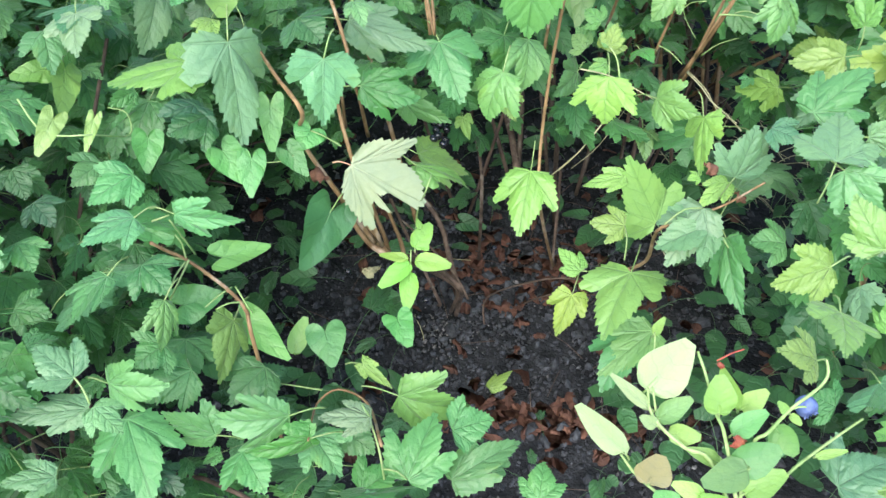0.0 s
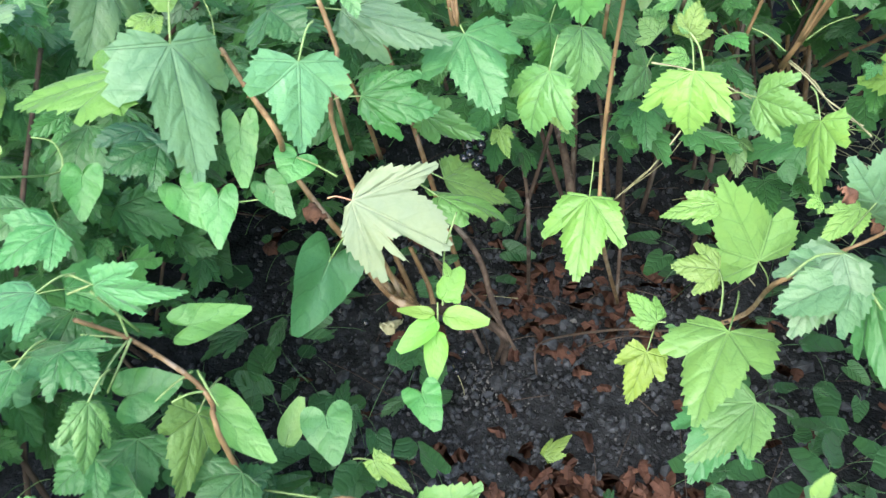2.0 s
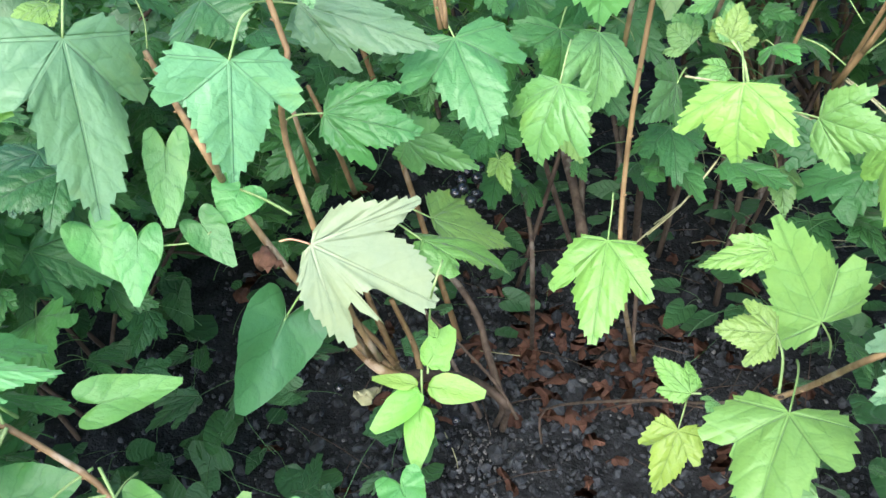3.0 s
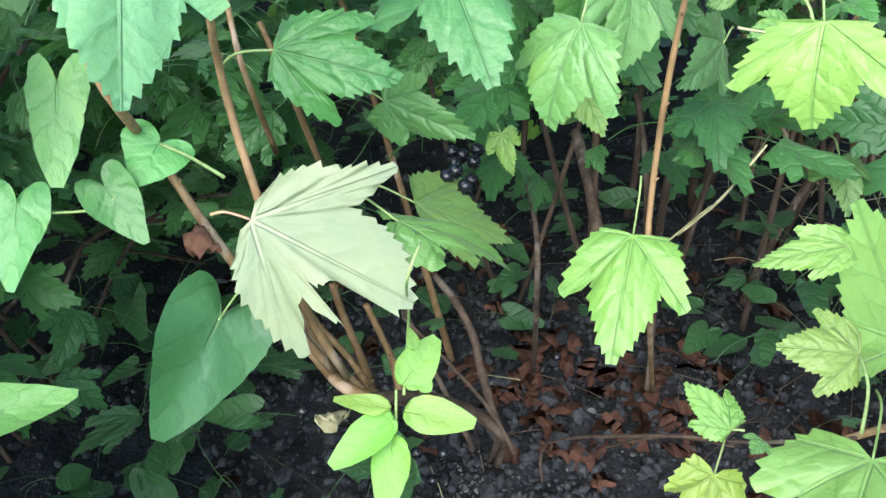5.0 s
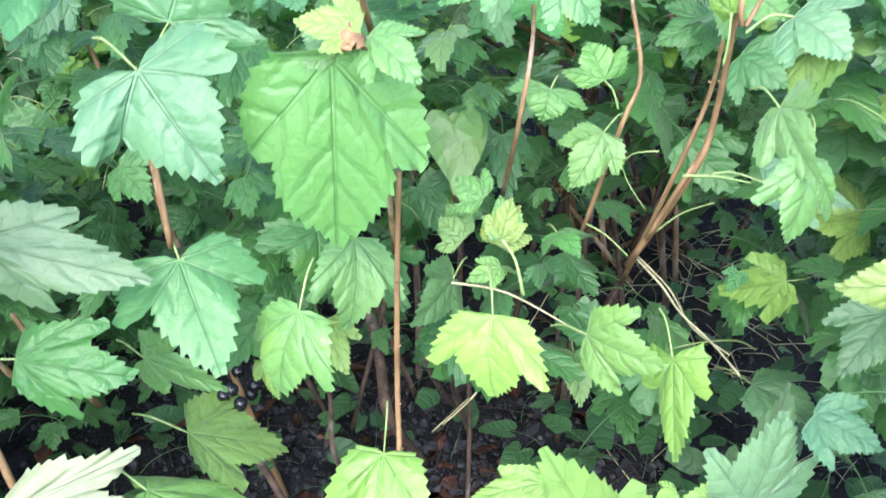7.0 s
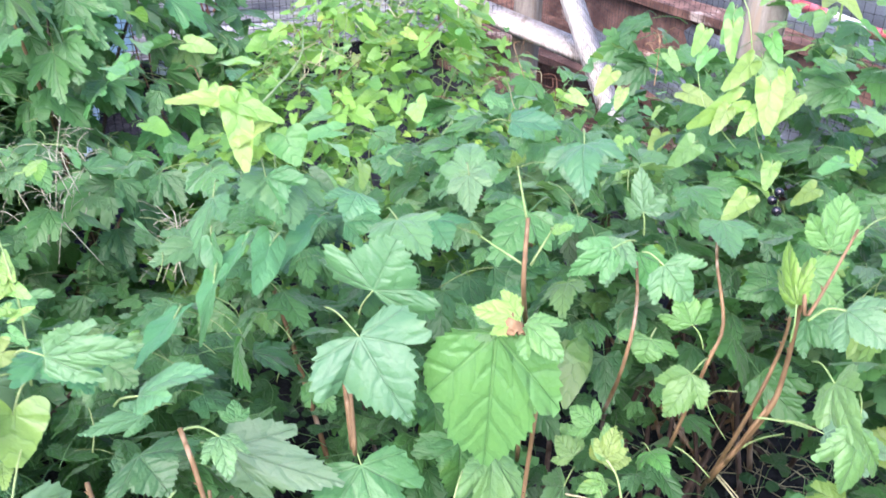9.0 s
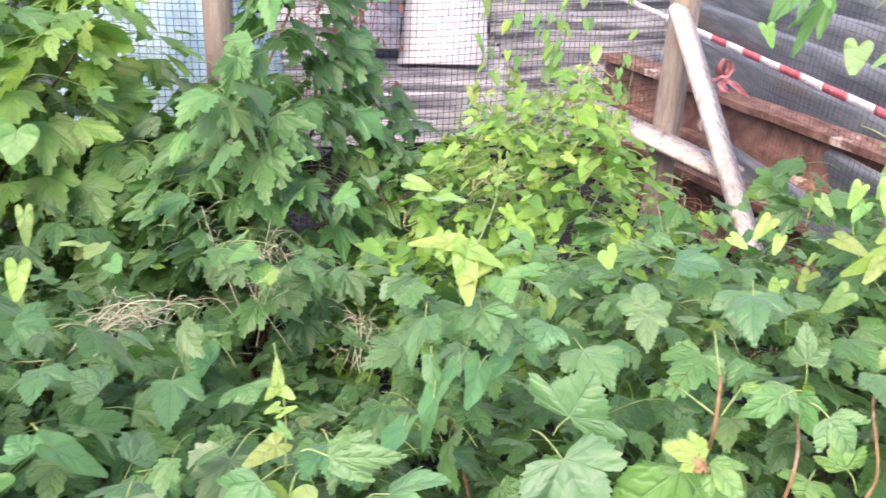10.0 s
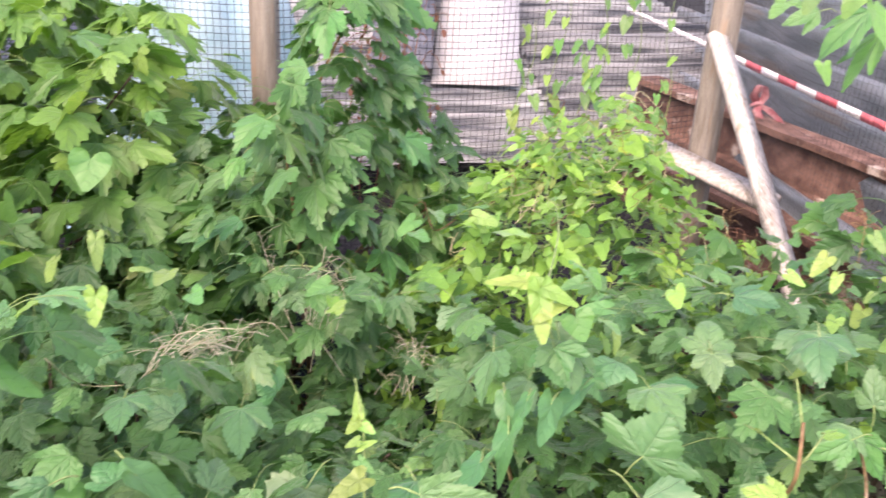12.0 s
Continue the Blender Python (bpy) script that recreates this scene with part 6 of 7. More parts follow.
def wisp(parent, foot, top, count, seed, name="grass_stalk", mat=None):
    """A bent stalk of dry grass with a thin seed head."""
    r = random.Random(seed)
    f, t = Vector(foot), Vector(top)
    bm = tube((f, f.lerp(t, 0.5) + Vector((r.uniform(-0.02, 0.02), 0, 0.02)), t), 0.0008, 0.0005, 4)
    for i in range(count):
        a = f.lerp(t, 0.55 + 0.45 * i / count)
        d = Vector((r.uniform(-1, 1), r.uniform(-1, 1), r.uniform(-0.1, 0.9))).normalized() * r.uniform(0.015, 0.045)
        tube((a, a + d * 0.6, a + d + Vector((0, 0, -0.006))), 0.0003, 0.0005, 3, bm)
    return part(name, bm, mat or M_HAY, parent)


def ribbon(points, wide, across):
    """A strip of thin tape along a bent line."""
    bm = bmesh.new()
    side = Vector(across).normalized() * wide / 2
    pts = [Vector(p) for p in points]
    rows = []
    for i, p in enumerate(pts):
        turn = Matrix.Rotation(0.5 * math.sin(i * 1.7), 3, Vector((0, 0, 1)))
        rows.append([bm.verts.new(p - turn @ side), bm.verts.new(p + Vector((0.004 * math.sin(i * 2.3), 0.006, 0.004))), bm.verts.new(p + turn @ side)])
    for a, b in zip(rows, rows[1:]):
        for k in range(2):
            bm.faces.new((a[k], a[k + 1], b[k + 1], b[k]))
    bmesh.ops.solidify(bm, geom=bm.faces[:], thickness=0.0012)
    return bm


# the tape is tied in a bow on the beam, its ends hang over the front
bow = Vector((0.37, 3.46, 0.50))
for label, mat, wide, line in (("faded red loop of tape", M_PINK, 0.05, ((0, 0, 0), (-0.03, 0, 0.06), (-0.01, -0.01, 0.125), (0.03, -0.01, 0.12), (0.04, 0, 0.06), (0.01, 0, 0))),
                               ("pale pink end of tape", M_PINK, 0.06, ((0, 0, 0.01), (-0.06, -0.04, 0.0), (-0.10, -0.05, -0.05), (-0.13, -0.06, -0.12))),
                               ("pale pink end of tape", M_PINK, 0.06, ((0, 0, 0.01), (0.06, -0.05, -0.01), (0.12, -0.09, -0.05), (0.16, -0.14, -0.09))),
                               ("pale pink end of tape", M_PINK, 0.05, ((0.01, 0, 0.02), (0.0, -0.05, -0.03), (0.03, -0.07, -0.09)))):
    part("bow", ribbon([bow + Vector(p) * 0.55 for p in line], wide * 0.6, (0.85, -0.5, 0.15)), mat, tape, label)
crumple(tape, bow, 0.035, M_PINK, 400, "knot")
crumple(main_bush, (0.069, 0.869, 0.730), 0.020, M_PAPER, 1, "dry_bud", "papery brown bud scales")
crumple(main_bush, (0.077, 0.874, 0.720), 0.013, M_PAPER, 2, "dry_bud")
crumple(main_bush, (-0.173, 0.783, 0.459), 0.022, M_DRY, 3, "dry_leaf", "shrivelled red-brown leaf")
crumple(main_bush, (0.232, 0.695, 0.566), 0.017, M_DRY, 4, "dry_leaf")
crumple(main_bush, (0.306, 0.772, 0.464), 0.018, M_DRY, 14, "dry_leaf")
crumple(main_bush, (-0.119, 0.801, 0.281), 0.024, M_STRAW, 5, "dry_leaf", "withered yellowish leaf")
crumple(back_bush, (-0.525, 0.679, 0.761), 0.012, M_DRY, 6, "dry_leaf", "curled orange-brown leaf")
crumple(blueberry, (0.171, 0.352, 0.615), 0.013, M_REDLEAF, 7, "red_leaf", "bright red curled leaf")
crumple(blueberry, (0.172, 0.411, 0.620), 0.006, M_REDLEAF, 8, "red_leaf")
part("red_twig", tube(((0.169, 0.413, 0.622), (0.179, 0.417, 0.626), (0.188, 0.419, 0.629)), 0.0008, 0.0005, 5), M_REDLEAF, blueberry)
berry(blueberry, (0.237, 0.396, 0.595), 0.0082, M_BLUE, "ripe dusty-blue blueberry")
berry(main_bush, (-0.043, 0.959, 0.400), 0.0055, M_BLACK, "ripe glossy blackcurrant")
berry(main_bush, (-0.029, 0.961, 0.401), 0.0055, M_BLACK)
berry(main_bush, (-0.030, 0.952, 0.390), 0.0055, M_BLACK)
berry(main_bush, (-0.038, 0.972, 0.399), 0.0055, M_BLACK)
berry(main_bush, (-0.027, 0.976, 0.402), 0.0055, M_BLACK)
berry(main_bush, (-0.046, 0.973, 0.401), 0.0055, M_BLACK)
berry(main_bush, (-0.034, 0.952, 0.380), 0.0055, M_BLACK)
berry(main_bush, (-0.074, 0.888, 0.132), 0.0055, M_BLACK)
berry(main_bush, (-0.050, 0.890, 0.131), 0.0055, M_BLACK)
berry(main_bush, (-0.060, 0.885, 0.096), 0.0055, M_BLACK)
berry(main_bush, (0.063, 1.091, 0.047), 0.0055, M_BLACK)
berry(main_bush, (-0.160, 0.855, 0.225), 0.0055, M_BLACK)
berry(main_bush, (-0.040, 0.920, 0.421), 0.0055, M_BLACK)
berry(main_bush, (-0.033, 0.913, 0.413), 0.0055, M_BLACK)
berry(main_bush, (-0.046, 0.917, 0.418), 0.0055, M_BLACK)
berry(main_bush, (0.360, 1.224, 0.671), 0.0055, M_BLACK)
berry(main_bush, (0.365, 1.218, 0.661), 0.0055, M_BLACK)
berry(main_bush, (0.367, 1.228, 0.679), 0.0055, M_BLACK)
leaf(main_bush, "currant", "gold", (0.054, 0.815, 0.013), (0.088, 0.837, 0.033), 10, 0.03)
spread(bind_right, "arrow", "bright", (0.353, 1.478, 0.808), (0.335, 1.453, 0.774), (-0.021, 0.001, 0.007), (0.361, 1.494, 0.816))
spread(bind_right, "arrow", "lime", (0.351, 1.459, 0.794), (0.353, 1.434, 0.753), (-0.020, 0.012, -0.007), (0.353, 1.476, 0.803))
spread(bind_right, "arrow", "lime", (0.318, 1.473, 0.783), (0.300, 1.453, 0.757), (-0.021, 0.001, 0.009), (0.326, 1.489, 0.787))
spread(bind_right, "arrow", "bright", (0.413, 1.489, 0.773), (0.426, 1.471, 0.747), (-0.016, 0.009, -0.014), (0.412, 1.503, 0.778))
spread(bind_right, "arrow", "lime", (0.371, 1.433, 0.757), (0.331, 1.409, 0.729), (-0.021, 0.004, 0.020), (0.386, 1.449, 0.762))
spread(bind_right, "arrow", "lime", (0.429, 1.462, 0.737), (0.435, 1.444, 0.711), (-0.015, 0.009, -0.009), (0.431, 1.476, 0.742))
spread(bind_right, "arrow", "lime", (0.393, 1.402, 0.735), (0.390, 1.370, 0.684), (-0.037, 0.001, -0.001), (0.397, 1.420, 0.746))
spread(bind_right, "arrow", "lime", (0.426, 1.409, 0.721), (0.399, 1.385, 0.690), (-0.018, 0.018, 0.006), (0.438, 1.425, 0.726))
spread(bind_right, "arrow", "lime", (0.352, 1.410, 0.714), (0.285, 1.385, 0.689), (-0.016, 0.005, 0.027), (0.374, 1.427, 0.718))
spread(bind_right, "arrow", "lime", (0.379, 1.398, 0.706), (0.358, 1.376, 0.679), (-0.016, 0.014, 0.005), (0.389, 1.413, 0.711))
spread(bind_right, "arrow", "lime", (0.343, 1.395, 0.708), (0.319, 1.374, 0.683), (-0.020, 0.003, 0.012), (0.353, 1.411, 0.712))
spread(bind_right, "arrow", "fresh", (0.326, 1.464, 0.762), (0.313, 1.445, 0.739), (-0.018, 0.013, 0.004), (0.333, 1.479, 0.766))
spread(bind_right, "arrow", "fresh", (0.294, 1.344, 0.680), (0.261, 1.324, 0.658), (-0.021, 0.006, 0.021), (0.306, 1.359, 0.682))
spread(bind_right, "arrow", "lime", (0.197, 1.410, 0.744), (0.179, 1.390, 0.720), (-0.019, 0.013, 0.007), (0.204, 1.426, 0.748))
spread(bind_right, "arrow", "lime", (0.150, 1.376, 0.728), (0.171, 1.366, 0.718), (-0.009, -0.009, -0.012), (0.145, 1.388, 0.727))
spread(bind_right, "arrow", "lime", (0.384, 1.314, 0.670), (0.377, 1.295, 0.646), (-0.018, 0.013, -0.003), (0.389, 1.329, 0.674))
spread(bind_right, "arrow", "lime", (0.427, 1.289, 0.655), (0.395, 1.274, 0.643), (-0.013, 0.006, 0.017), (0.440, 1.302, 0.654))
spread(bind_right, "arrow", "lime", (0.345, 1.267, 0.650), (0.318, 1.247, 0.625), (-0.019, 0.020, 0.008), (0.356, 1.282, 0.652))
spread(bind_right, "arrow", "fresh", (0.406, 1.487, 0.747), (0.419, 1.466, 0.716), (-0.030, -0.004, -0.011), (0.405, 1.502, 0.753))
spread(bind_right, "arrow", "lime", (0.210, 1.383, 0.731), (0.204, 1.366, 0.711), (-0.015, 0.008, 0.000), (0.214, 1.397, 0.734))
cane(bind_right, ((0.444, 1.380, 0.559), (0.419, 1.405, 0.615), (0.396, 1.429, 0.670), (0.395, 1.452, 0.717), (0.384, 1.473, 0.764), (0.375, 1.494, 0.811), (0.348, 1.510, 0.848), (0.311, 1.512, 0.861)), 0.0012, 0.0007, M_STALK, "vine", nodes=False, sides=5)
cane(bind_right, ((0.409, 1.403, 0.614), (0.363, 1.421, 0.660), (0.329, 1.435, 0.697), (0.315, 1.456, 0.743), (0.323, 1.475, 0.781)), 0.0010, 0.0006, M_STALK, "vine", nodes=False, sides=5)
wisp(back_bush, (0.290, 1.586, 0.675), (0.295, 1.651, 0.740), 12, 101, mat=M_PAPER)
wisp(back_bush, (0.103, 1.621, 0.667), (0.094, 1.663, 0.711), 10, 102, mat=M_PAPER)
wisp(back_bush, (-0.535, 1.368, 0.484), (-0.535, 1.446, 0.642), 9, 50)
wisp(back_bush, (-0.544, 1.365, 0.483), (-0.639, 1.423, 0.662), 9, 51)
wisp(back_bush, (-0.504, 1.386, 0.502), (-0.514, 1.432, 0.602), 9, 52)
wisp(back_bush, (-0.564, 1.366, 0.499), (-0.631, 1.360, 0.529), 9, 53)
wisp(back_bush, (-0.384, 1.385, 0.424), (-0.411, 1.425, 0.523), 9, 54)
wisp(back_bush, (-0.369, 1.386, 0.416), (-0.366, 1.424, 0.492), 9, 55)
wisp(back_bush, (-0.401, 1.380, 0.423), (-0.412, 1.392, 0.456), 9, 56)
wisp(back_bush, (-0.477, 1.371, 0.453), (-0.558, 1.397, 0.558), 9, 57)
wisp(back_bush, (-0.601, 1.010, 0.645), (-0.559, 1.047, 0.694), 14, 70)
wisp(back_bush, (-0.597, 1.013, 0.648), (-0.555, 1.061, 0.674), 14, 71)
wisp(back_bush, (-0.592, 1.015, 0.651), (-0.550, 1.076, 0.653), 14, 72)
wisp(back_bush, (-0.588, 1.018, 0.654), (-0.526, 1.057, 0.695), 14, 73)
wisp(back_bush, (-0.583, 1.021, 0.656), (-0.521, 1.072, 0.675), 14, 74)
wisp(back_bush, (-0.578, 1.024, 0.659), (-0.516, 1.087, 0.655), 14, 75)
wisp(back_bush, (-0.574, 1.026, 0.662), (-0.494, 1.068, 0.697), 14, 76)
wisp(back_bush, (-0.512, 1.389, 0.547), (-0.545, 1.426, 0.609), 8, 90)
wisp(back_bush, (-0.502, 1.393, 0.553), (-0.515, 1.427, 0.610), 8, 91)
wisp(back_bush, (-0.524, 1.342, 0.470), (-0.503, 1.408, 0.579), 8, 92)
wisp(back_bush, (-0.368, 1.340, 0.461), (-0.356, 1.382, 0.531), 8, 93)
wisp(back_bush, (-0.357, 1.344, 0.467), (-0.371, 1.386, 0.537), 8, 94)
wisp(back_bush, (-0.540, 1.357, 0.495), (-0.555, 1.410, 0.584), 8, 95)

net_vine = thing("bindweed", "thin bindweed vines with small leaves climbing black netting", "climber", (-0.3, 2.7, 0.0), "bindweed")
dead_vine = thing("dead_vine", "dead vine with crisp orange-brown leaves on netting", "climber", (-0.55, 2.5, 0.0))


def on_net(s, z):
    """A point just before the netting, s of the way from one post to the other."""
    return Vector((-1.0 + 1.13 * s, 2.25 + 0.75 * s - 0.02, z))


r = random.Random(60)
for s0, z1 in ((0.62, 1.0), (0.72, 0.95), (0.80, 1.05), (0.9, 0.9), (0.55, 0.85), (0.68, 0.8)):
    pts = [on_net(s0 + 0.02 * math.sin(i * 1.7 + s0 * 9), 0.2 + (z1 - 0.2) * i / 6) for i in range(7)]
    cane(net_vine, pts, 0.0016, 0.001, M_STALK, "vine", nodes=False, sides=5)
    for i in range(int(z1 * 22)):
        k = r.random()
        p = on_net(s0 + r.uniform(-0.025, 0.025), 0.35 + (z1 - 0.35) * k) + Vector((0, -0.01, 0))
        w = r.uniform(0.025, 0.05)
        leaf(net_vine, r.choice(["heart", "arrow"]), r.choice(["lime", "fresh", "bright"]), p, p + Vector((r.uniform(-0.6, 0.6), -0.4, -1)).normalized() * w, r.uniform(-30, 30), w * 0.75)
for s0 in (0.19, 0.215, 0.24, 0.265, 0.29, 0.32):
    pts = [on_net(s0 + 0.02 * math.sin(i * 1.3 + s0 * 40), 0.1 + 1.0 * i / 6) for i in range(7)]
    cane(dead_vine, pts, 0.0022, 0.0012, M_DRY, "vine", nodes=False, sides=5)
    for i in range(30):
        a = on_net(s0 + r.uniform(-0.02, 0.02), r.uniform(0.55, 1.1))
        b = a + Vector((r.uniform(-0.06, 0.06), -0.01, r.uniform(-0.05, 0.05)))
        cane(dead_vine, (a, (a + b) / 2 + Vector((0, 0, 0.012)), b), 0.0015, 0.0009, M_DRY, "twig", nodes=False, sides=4)
        p = b
        w = r.uniform(0.011, 0.024)
        leaf(dead_vine, r.choice(["oval", "currant"]), "brown", p, p + Vector((r.uniform(-0.7, 0.7), -0.3, -1)).normalized() * w, r.uniform(-40, 40), w * 0.6)
cane(hanging, ((0.62, 1.75, 0.0), (0.60, 1.74, 0.6), (0.55, 1.72, 1.1), (0.45, 1.68, 1.12), (0.33, 1.65, 1.0)), 0.0025, 0.0012, M_STALK, "vine", nodes=False, sides=5)

leaf(hanging, "arrow", "fresh", (0.111, 1.620, 1.052), (0.089, 1.600, 1.029), 0, 0.040)
leaf(hanging, "heart", "fresh", (0.234, 1.620, 1.050), (0.256, 1.600, 0.999), 0, 0.047)
leaf(hanging, "arrow", "fresh", (0.152, 1.620, 1.075), (0.134, 1.600, 1.036), 0, 0.040)
leaf(hanging, "arrow", "fresh", (0.207, 1.620, 1.071), (0.189, 1.600, 1.033), 0, 0.040)
leaf(hanging, "arrow", "fresh", (0.312, 1.620, 0.947), (0.307, 1.600, 0.907), 0, 0.040)
leaf(hanging, "arrow", "fresh", (0.182, 1.620, 0.965), (0.191, 1.600, 0.937), 0, 0.027)
leaf(hanging, "arrow", "fresh", (0.367, 1.620, 0.946), (0.328, 1.600, 0.920), 0, 0.033)

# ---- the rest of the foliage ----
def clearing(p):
    """True inside the gaps over bare soil and the hollow behind, cut as sight cones from camera positions."""
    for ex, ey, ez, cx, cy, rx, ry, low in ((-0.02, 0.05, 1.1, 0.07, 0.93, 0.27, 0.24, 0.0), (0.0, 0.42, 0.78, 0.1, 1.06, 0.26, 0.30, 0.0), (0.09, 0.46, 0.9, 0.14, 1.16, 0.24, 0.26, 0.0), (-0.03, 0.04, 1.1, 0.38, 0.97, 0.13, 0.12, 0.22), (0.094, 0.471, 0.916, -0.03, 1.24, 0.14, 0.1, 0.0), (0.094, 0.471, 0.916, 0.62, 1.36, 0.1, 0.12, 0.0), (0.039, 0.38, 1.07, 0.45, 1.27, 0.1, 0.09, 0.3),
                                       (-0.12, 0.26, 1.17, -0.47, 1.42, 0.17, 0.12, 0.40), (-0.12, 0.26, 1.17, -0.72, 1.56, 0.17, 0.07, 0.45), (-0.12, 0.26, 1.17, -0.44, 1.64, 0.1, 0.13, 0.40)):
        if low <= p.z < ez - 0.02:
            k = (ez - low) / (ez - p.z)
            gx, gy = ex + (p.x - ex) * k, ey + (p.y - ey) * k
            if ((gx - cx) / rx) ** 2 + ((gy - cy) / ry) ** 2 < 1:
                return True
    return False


def view_space(p):
    """True between the bushes and before the main bush's front leaves, kept free for the camera's view, and round the
    camera.
    """
    if -0.34 < p.x < 0.40 and p.y < 0.93 and p.z > 0.1:
        low = (p.x < -0.07 and p.y < 0.55 and p.z < 0.42) or (p.x > 0.2 and p.y < 0.8 and p.z < 0.22)
        return not low
    return (p - Vector((-0.05, 0.3, 1.1))).length < 0.34


def blocks_view(p):
    """True close to a placed leaf on the line from it to a camera position, where fill would hide it."""
    for q in KEPT:
        d = p - q
        if abs(d.x) > 0.2 or abs(d.y) > 0.25:
            continue
        way = (Vector((-0.03, 0.32, 1.15)) - q).normalized()
        k = max(-0.01, min(0.22, d.dot(way)))
        if (d - way * k).length < 0.042:
            return True
    return False


def thicket(plant, fill, count, box, top, kinds, tones, size, thick=0.3, seed=1, lean=(0, -0.6), gap=None, hang=(-0.05, 0.75)):
    """Leaves in a layer under the surface top(x, y), tiled outwards and downwards."""
    r = random.Random(seed)
    x0, x1, y0, y1 = box
    made = tries = 0
    spots = []
    while made < count and tries < count * 12:
        tries += 1
        x, y = r.uniform(x0, x1), r.uniform(y0, y1)
        u, v = 2 * (x - x0) / (x1 - x0) - 1, 2 * (y - y0) / (y1 - y0) - 1
        if abs(u) ** 3.2 + abs(v) ** 3.2 > 0.95 + 0.5 * noise.noise(Vector((x * 5, y * 5, seed))):
            continue
        h = top(x, y)
        if h < 0.05:
            continue
        if noise.noise(Vector((x * 9 + seed, y * 9, 0.5))) < -0.18 and r.random() < 0.75:
            continue
        depth = thick * r.random() ** 1.6
        z = h - depth + r.gauss(0, 0.02)
        p = Vector((x, y, z))
        if z < 0.04 or view_space(p) or clearing(p) or blocks_view(p) or (gap and gap(p)):
            continue
        e = 0.04
        slope = Vector((top(x - e, y) - top(x + e, y), top(x, y - e) - top(x, y + e), 0)) / (2 * e)
        out = Vector((r.gauss(lean[0], 0.8), r.gauss(lean[1], 0.8), 0)) + slope * 0.7
        if out.length < 0.1:
            out = Vector((0, -1, 0))
        out.normalize()
        s = size * (r.uniform(0.4, 0.7) if r.random() < 0.3 else r.uniform(0.7, 1.25))
        tip = p + (out + Vector((0, 0, -r.uniform(*hang)))).normalized() * s
        kind, tone = r.choice(kinds), r.choice(tones)
        wide = {"currant": 1.08, "maple": 1.1, "heart": 0.75, "arrow": 0.6, "oval": 0.5}[kind]
        # deeper leaves get darker tones: shade inside the bush put into their colour
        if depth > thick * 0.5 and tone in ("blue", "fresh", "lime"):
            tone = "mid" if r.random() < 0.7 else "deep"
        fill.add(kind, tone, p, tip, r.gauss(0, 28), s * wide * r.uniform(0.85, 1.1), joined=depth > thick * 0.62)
        made += 1
        if made % 9 == 0:
            spots.append(p)
    return spots


def stems(plant, spots, foot, r0=0.005, limit=22, mat=None):
    """Canes that carry the leaves, from the plant's foot."""
    r = random.Random(len(spots))
    for p in spots[:limit]:
        b = Vector((foot[0] + r.uniform(-0.12, 0.12), foot[1] + r.uniform(-0.08, 0.08), 0.0))
        m = b.lerp(p, 0.5) + Vector((r.uniform(-0.05, 0.05), r.uniform(-0.05, 0.05), 0.08))
        if (plant == main_bush and (m.y < 1.12 or p.x > b.x - 0.05)) or any(clearing(q) or view_space(q) for q in (m, p, b.lerp(m, 0.5))):
            continue
        cane(plant, (b, m, p - Vector((0, 0, 0.02))), r0, 0.0022, mat or (M_CANE if r.random() < 0.6 else M_OLD), sides=6)


def wave(x, y, s=1.0, k=5.0, o=0.0):
    return s * noise.noise(Vector((x * k + o, y * k, o)))


def top_left(x, y):
    return 0.48 + 0.30 * max(0, min(1, (y - 0.35) / 0.5)) * max(0, min(1, (-x - 0.2) / 0.3)) + 0.05 * max(0, -x - 0.3) + wave(x, y, 0.05)


def top_main(x, y):
    return 0.64 + 0.22 * max(0, min(0.45, x + 0.3)) - 0.25 * max(0, x - 0.3) - 0.3 * max(0, y - 1.2) + wave(x, y, 0.06, 5, 2)


def top_right(x, y):
    return 0.62 + 0.12 * (y - 0.5) + 0.05 * (x - 0.4) + wave(x, y, 0.05, 5, 4)


def top_back(x, y):
    return 0.62 - 0.16 * max(0, y - 1.05) / 0.4 - 0.25 * math.exp(-((x + 0.42) / 0.15) ** 2 - ((y - 1.28) / 0.13) ** 2) + wave(x, y, 0.08, 6, 6)


def top_far(x, y):
    return 0.62 - 0.10 * (y - 1.3) + wave(x, y, 0.07, 4, 8)


def top_tall(x, y):
    return 0.5 + max(0, min(1, (y - 1.4) / 0.5)) * (0.12 + 0.5 * math.exp(-((x + 0.67) / 0.095) ** 2)) + wave(x, y, 0.10, 5, 10)


def top_pale(x, y):
    return 0.56 + 0.31 * max(0, min(1, (y - 1.3) / 0.5)) + 0.2 * max(0, min(1, (-x - 1.35) / 0.3)) - 0.28 * max(0, min(1, (x + 1.12) / 0.15)) + wave(x, y, 0.12, 5, 12)


def top_bind(x, y):
    return 0.45 + 0.25 * math.exp(-((x + 0.16) / 0.25) ** 4 - ((y - 2.0) / 0.38) ** 2) + wave(x, y, 0.16, 7, 14)


def top_bindleft(x, y):
    return 1.12 * math.exp(-((x + 1.3) / 0.38) ** 2 - ((y - 1.2) / 0.45) ** 2) + wave(x, y, 0.06, 6, 16)


fill = Fill(left_bush, M_SHADEMASS)
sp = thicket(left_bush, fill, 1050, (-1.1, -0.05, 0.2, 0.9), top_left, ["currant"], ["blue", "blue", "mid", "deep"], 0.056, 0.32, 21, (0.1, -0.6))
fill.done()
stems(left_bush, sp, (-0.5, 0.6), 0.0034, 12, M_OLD)

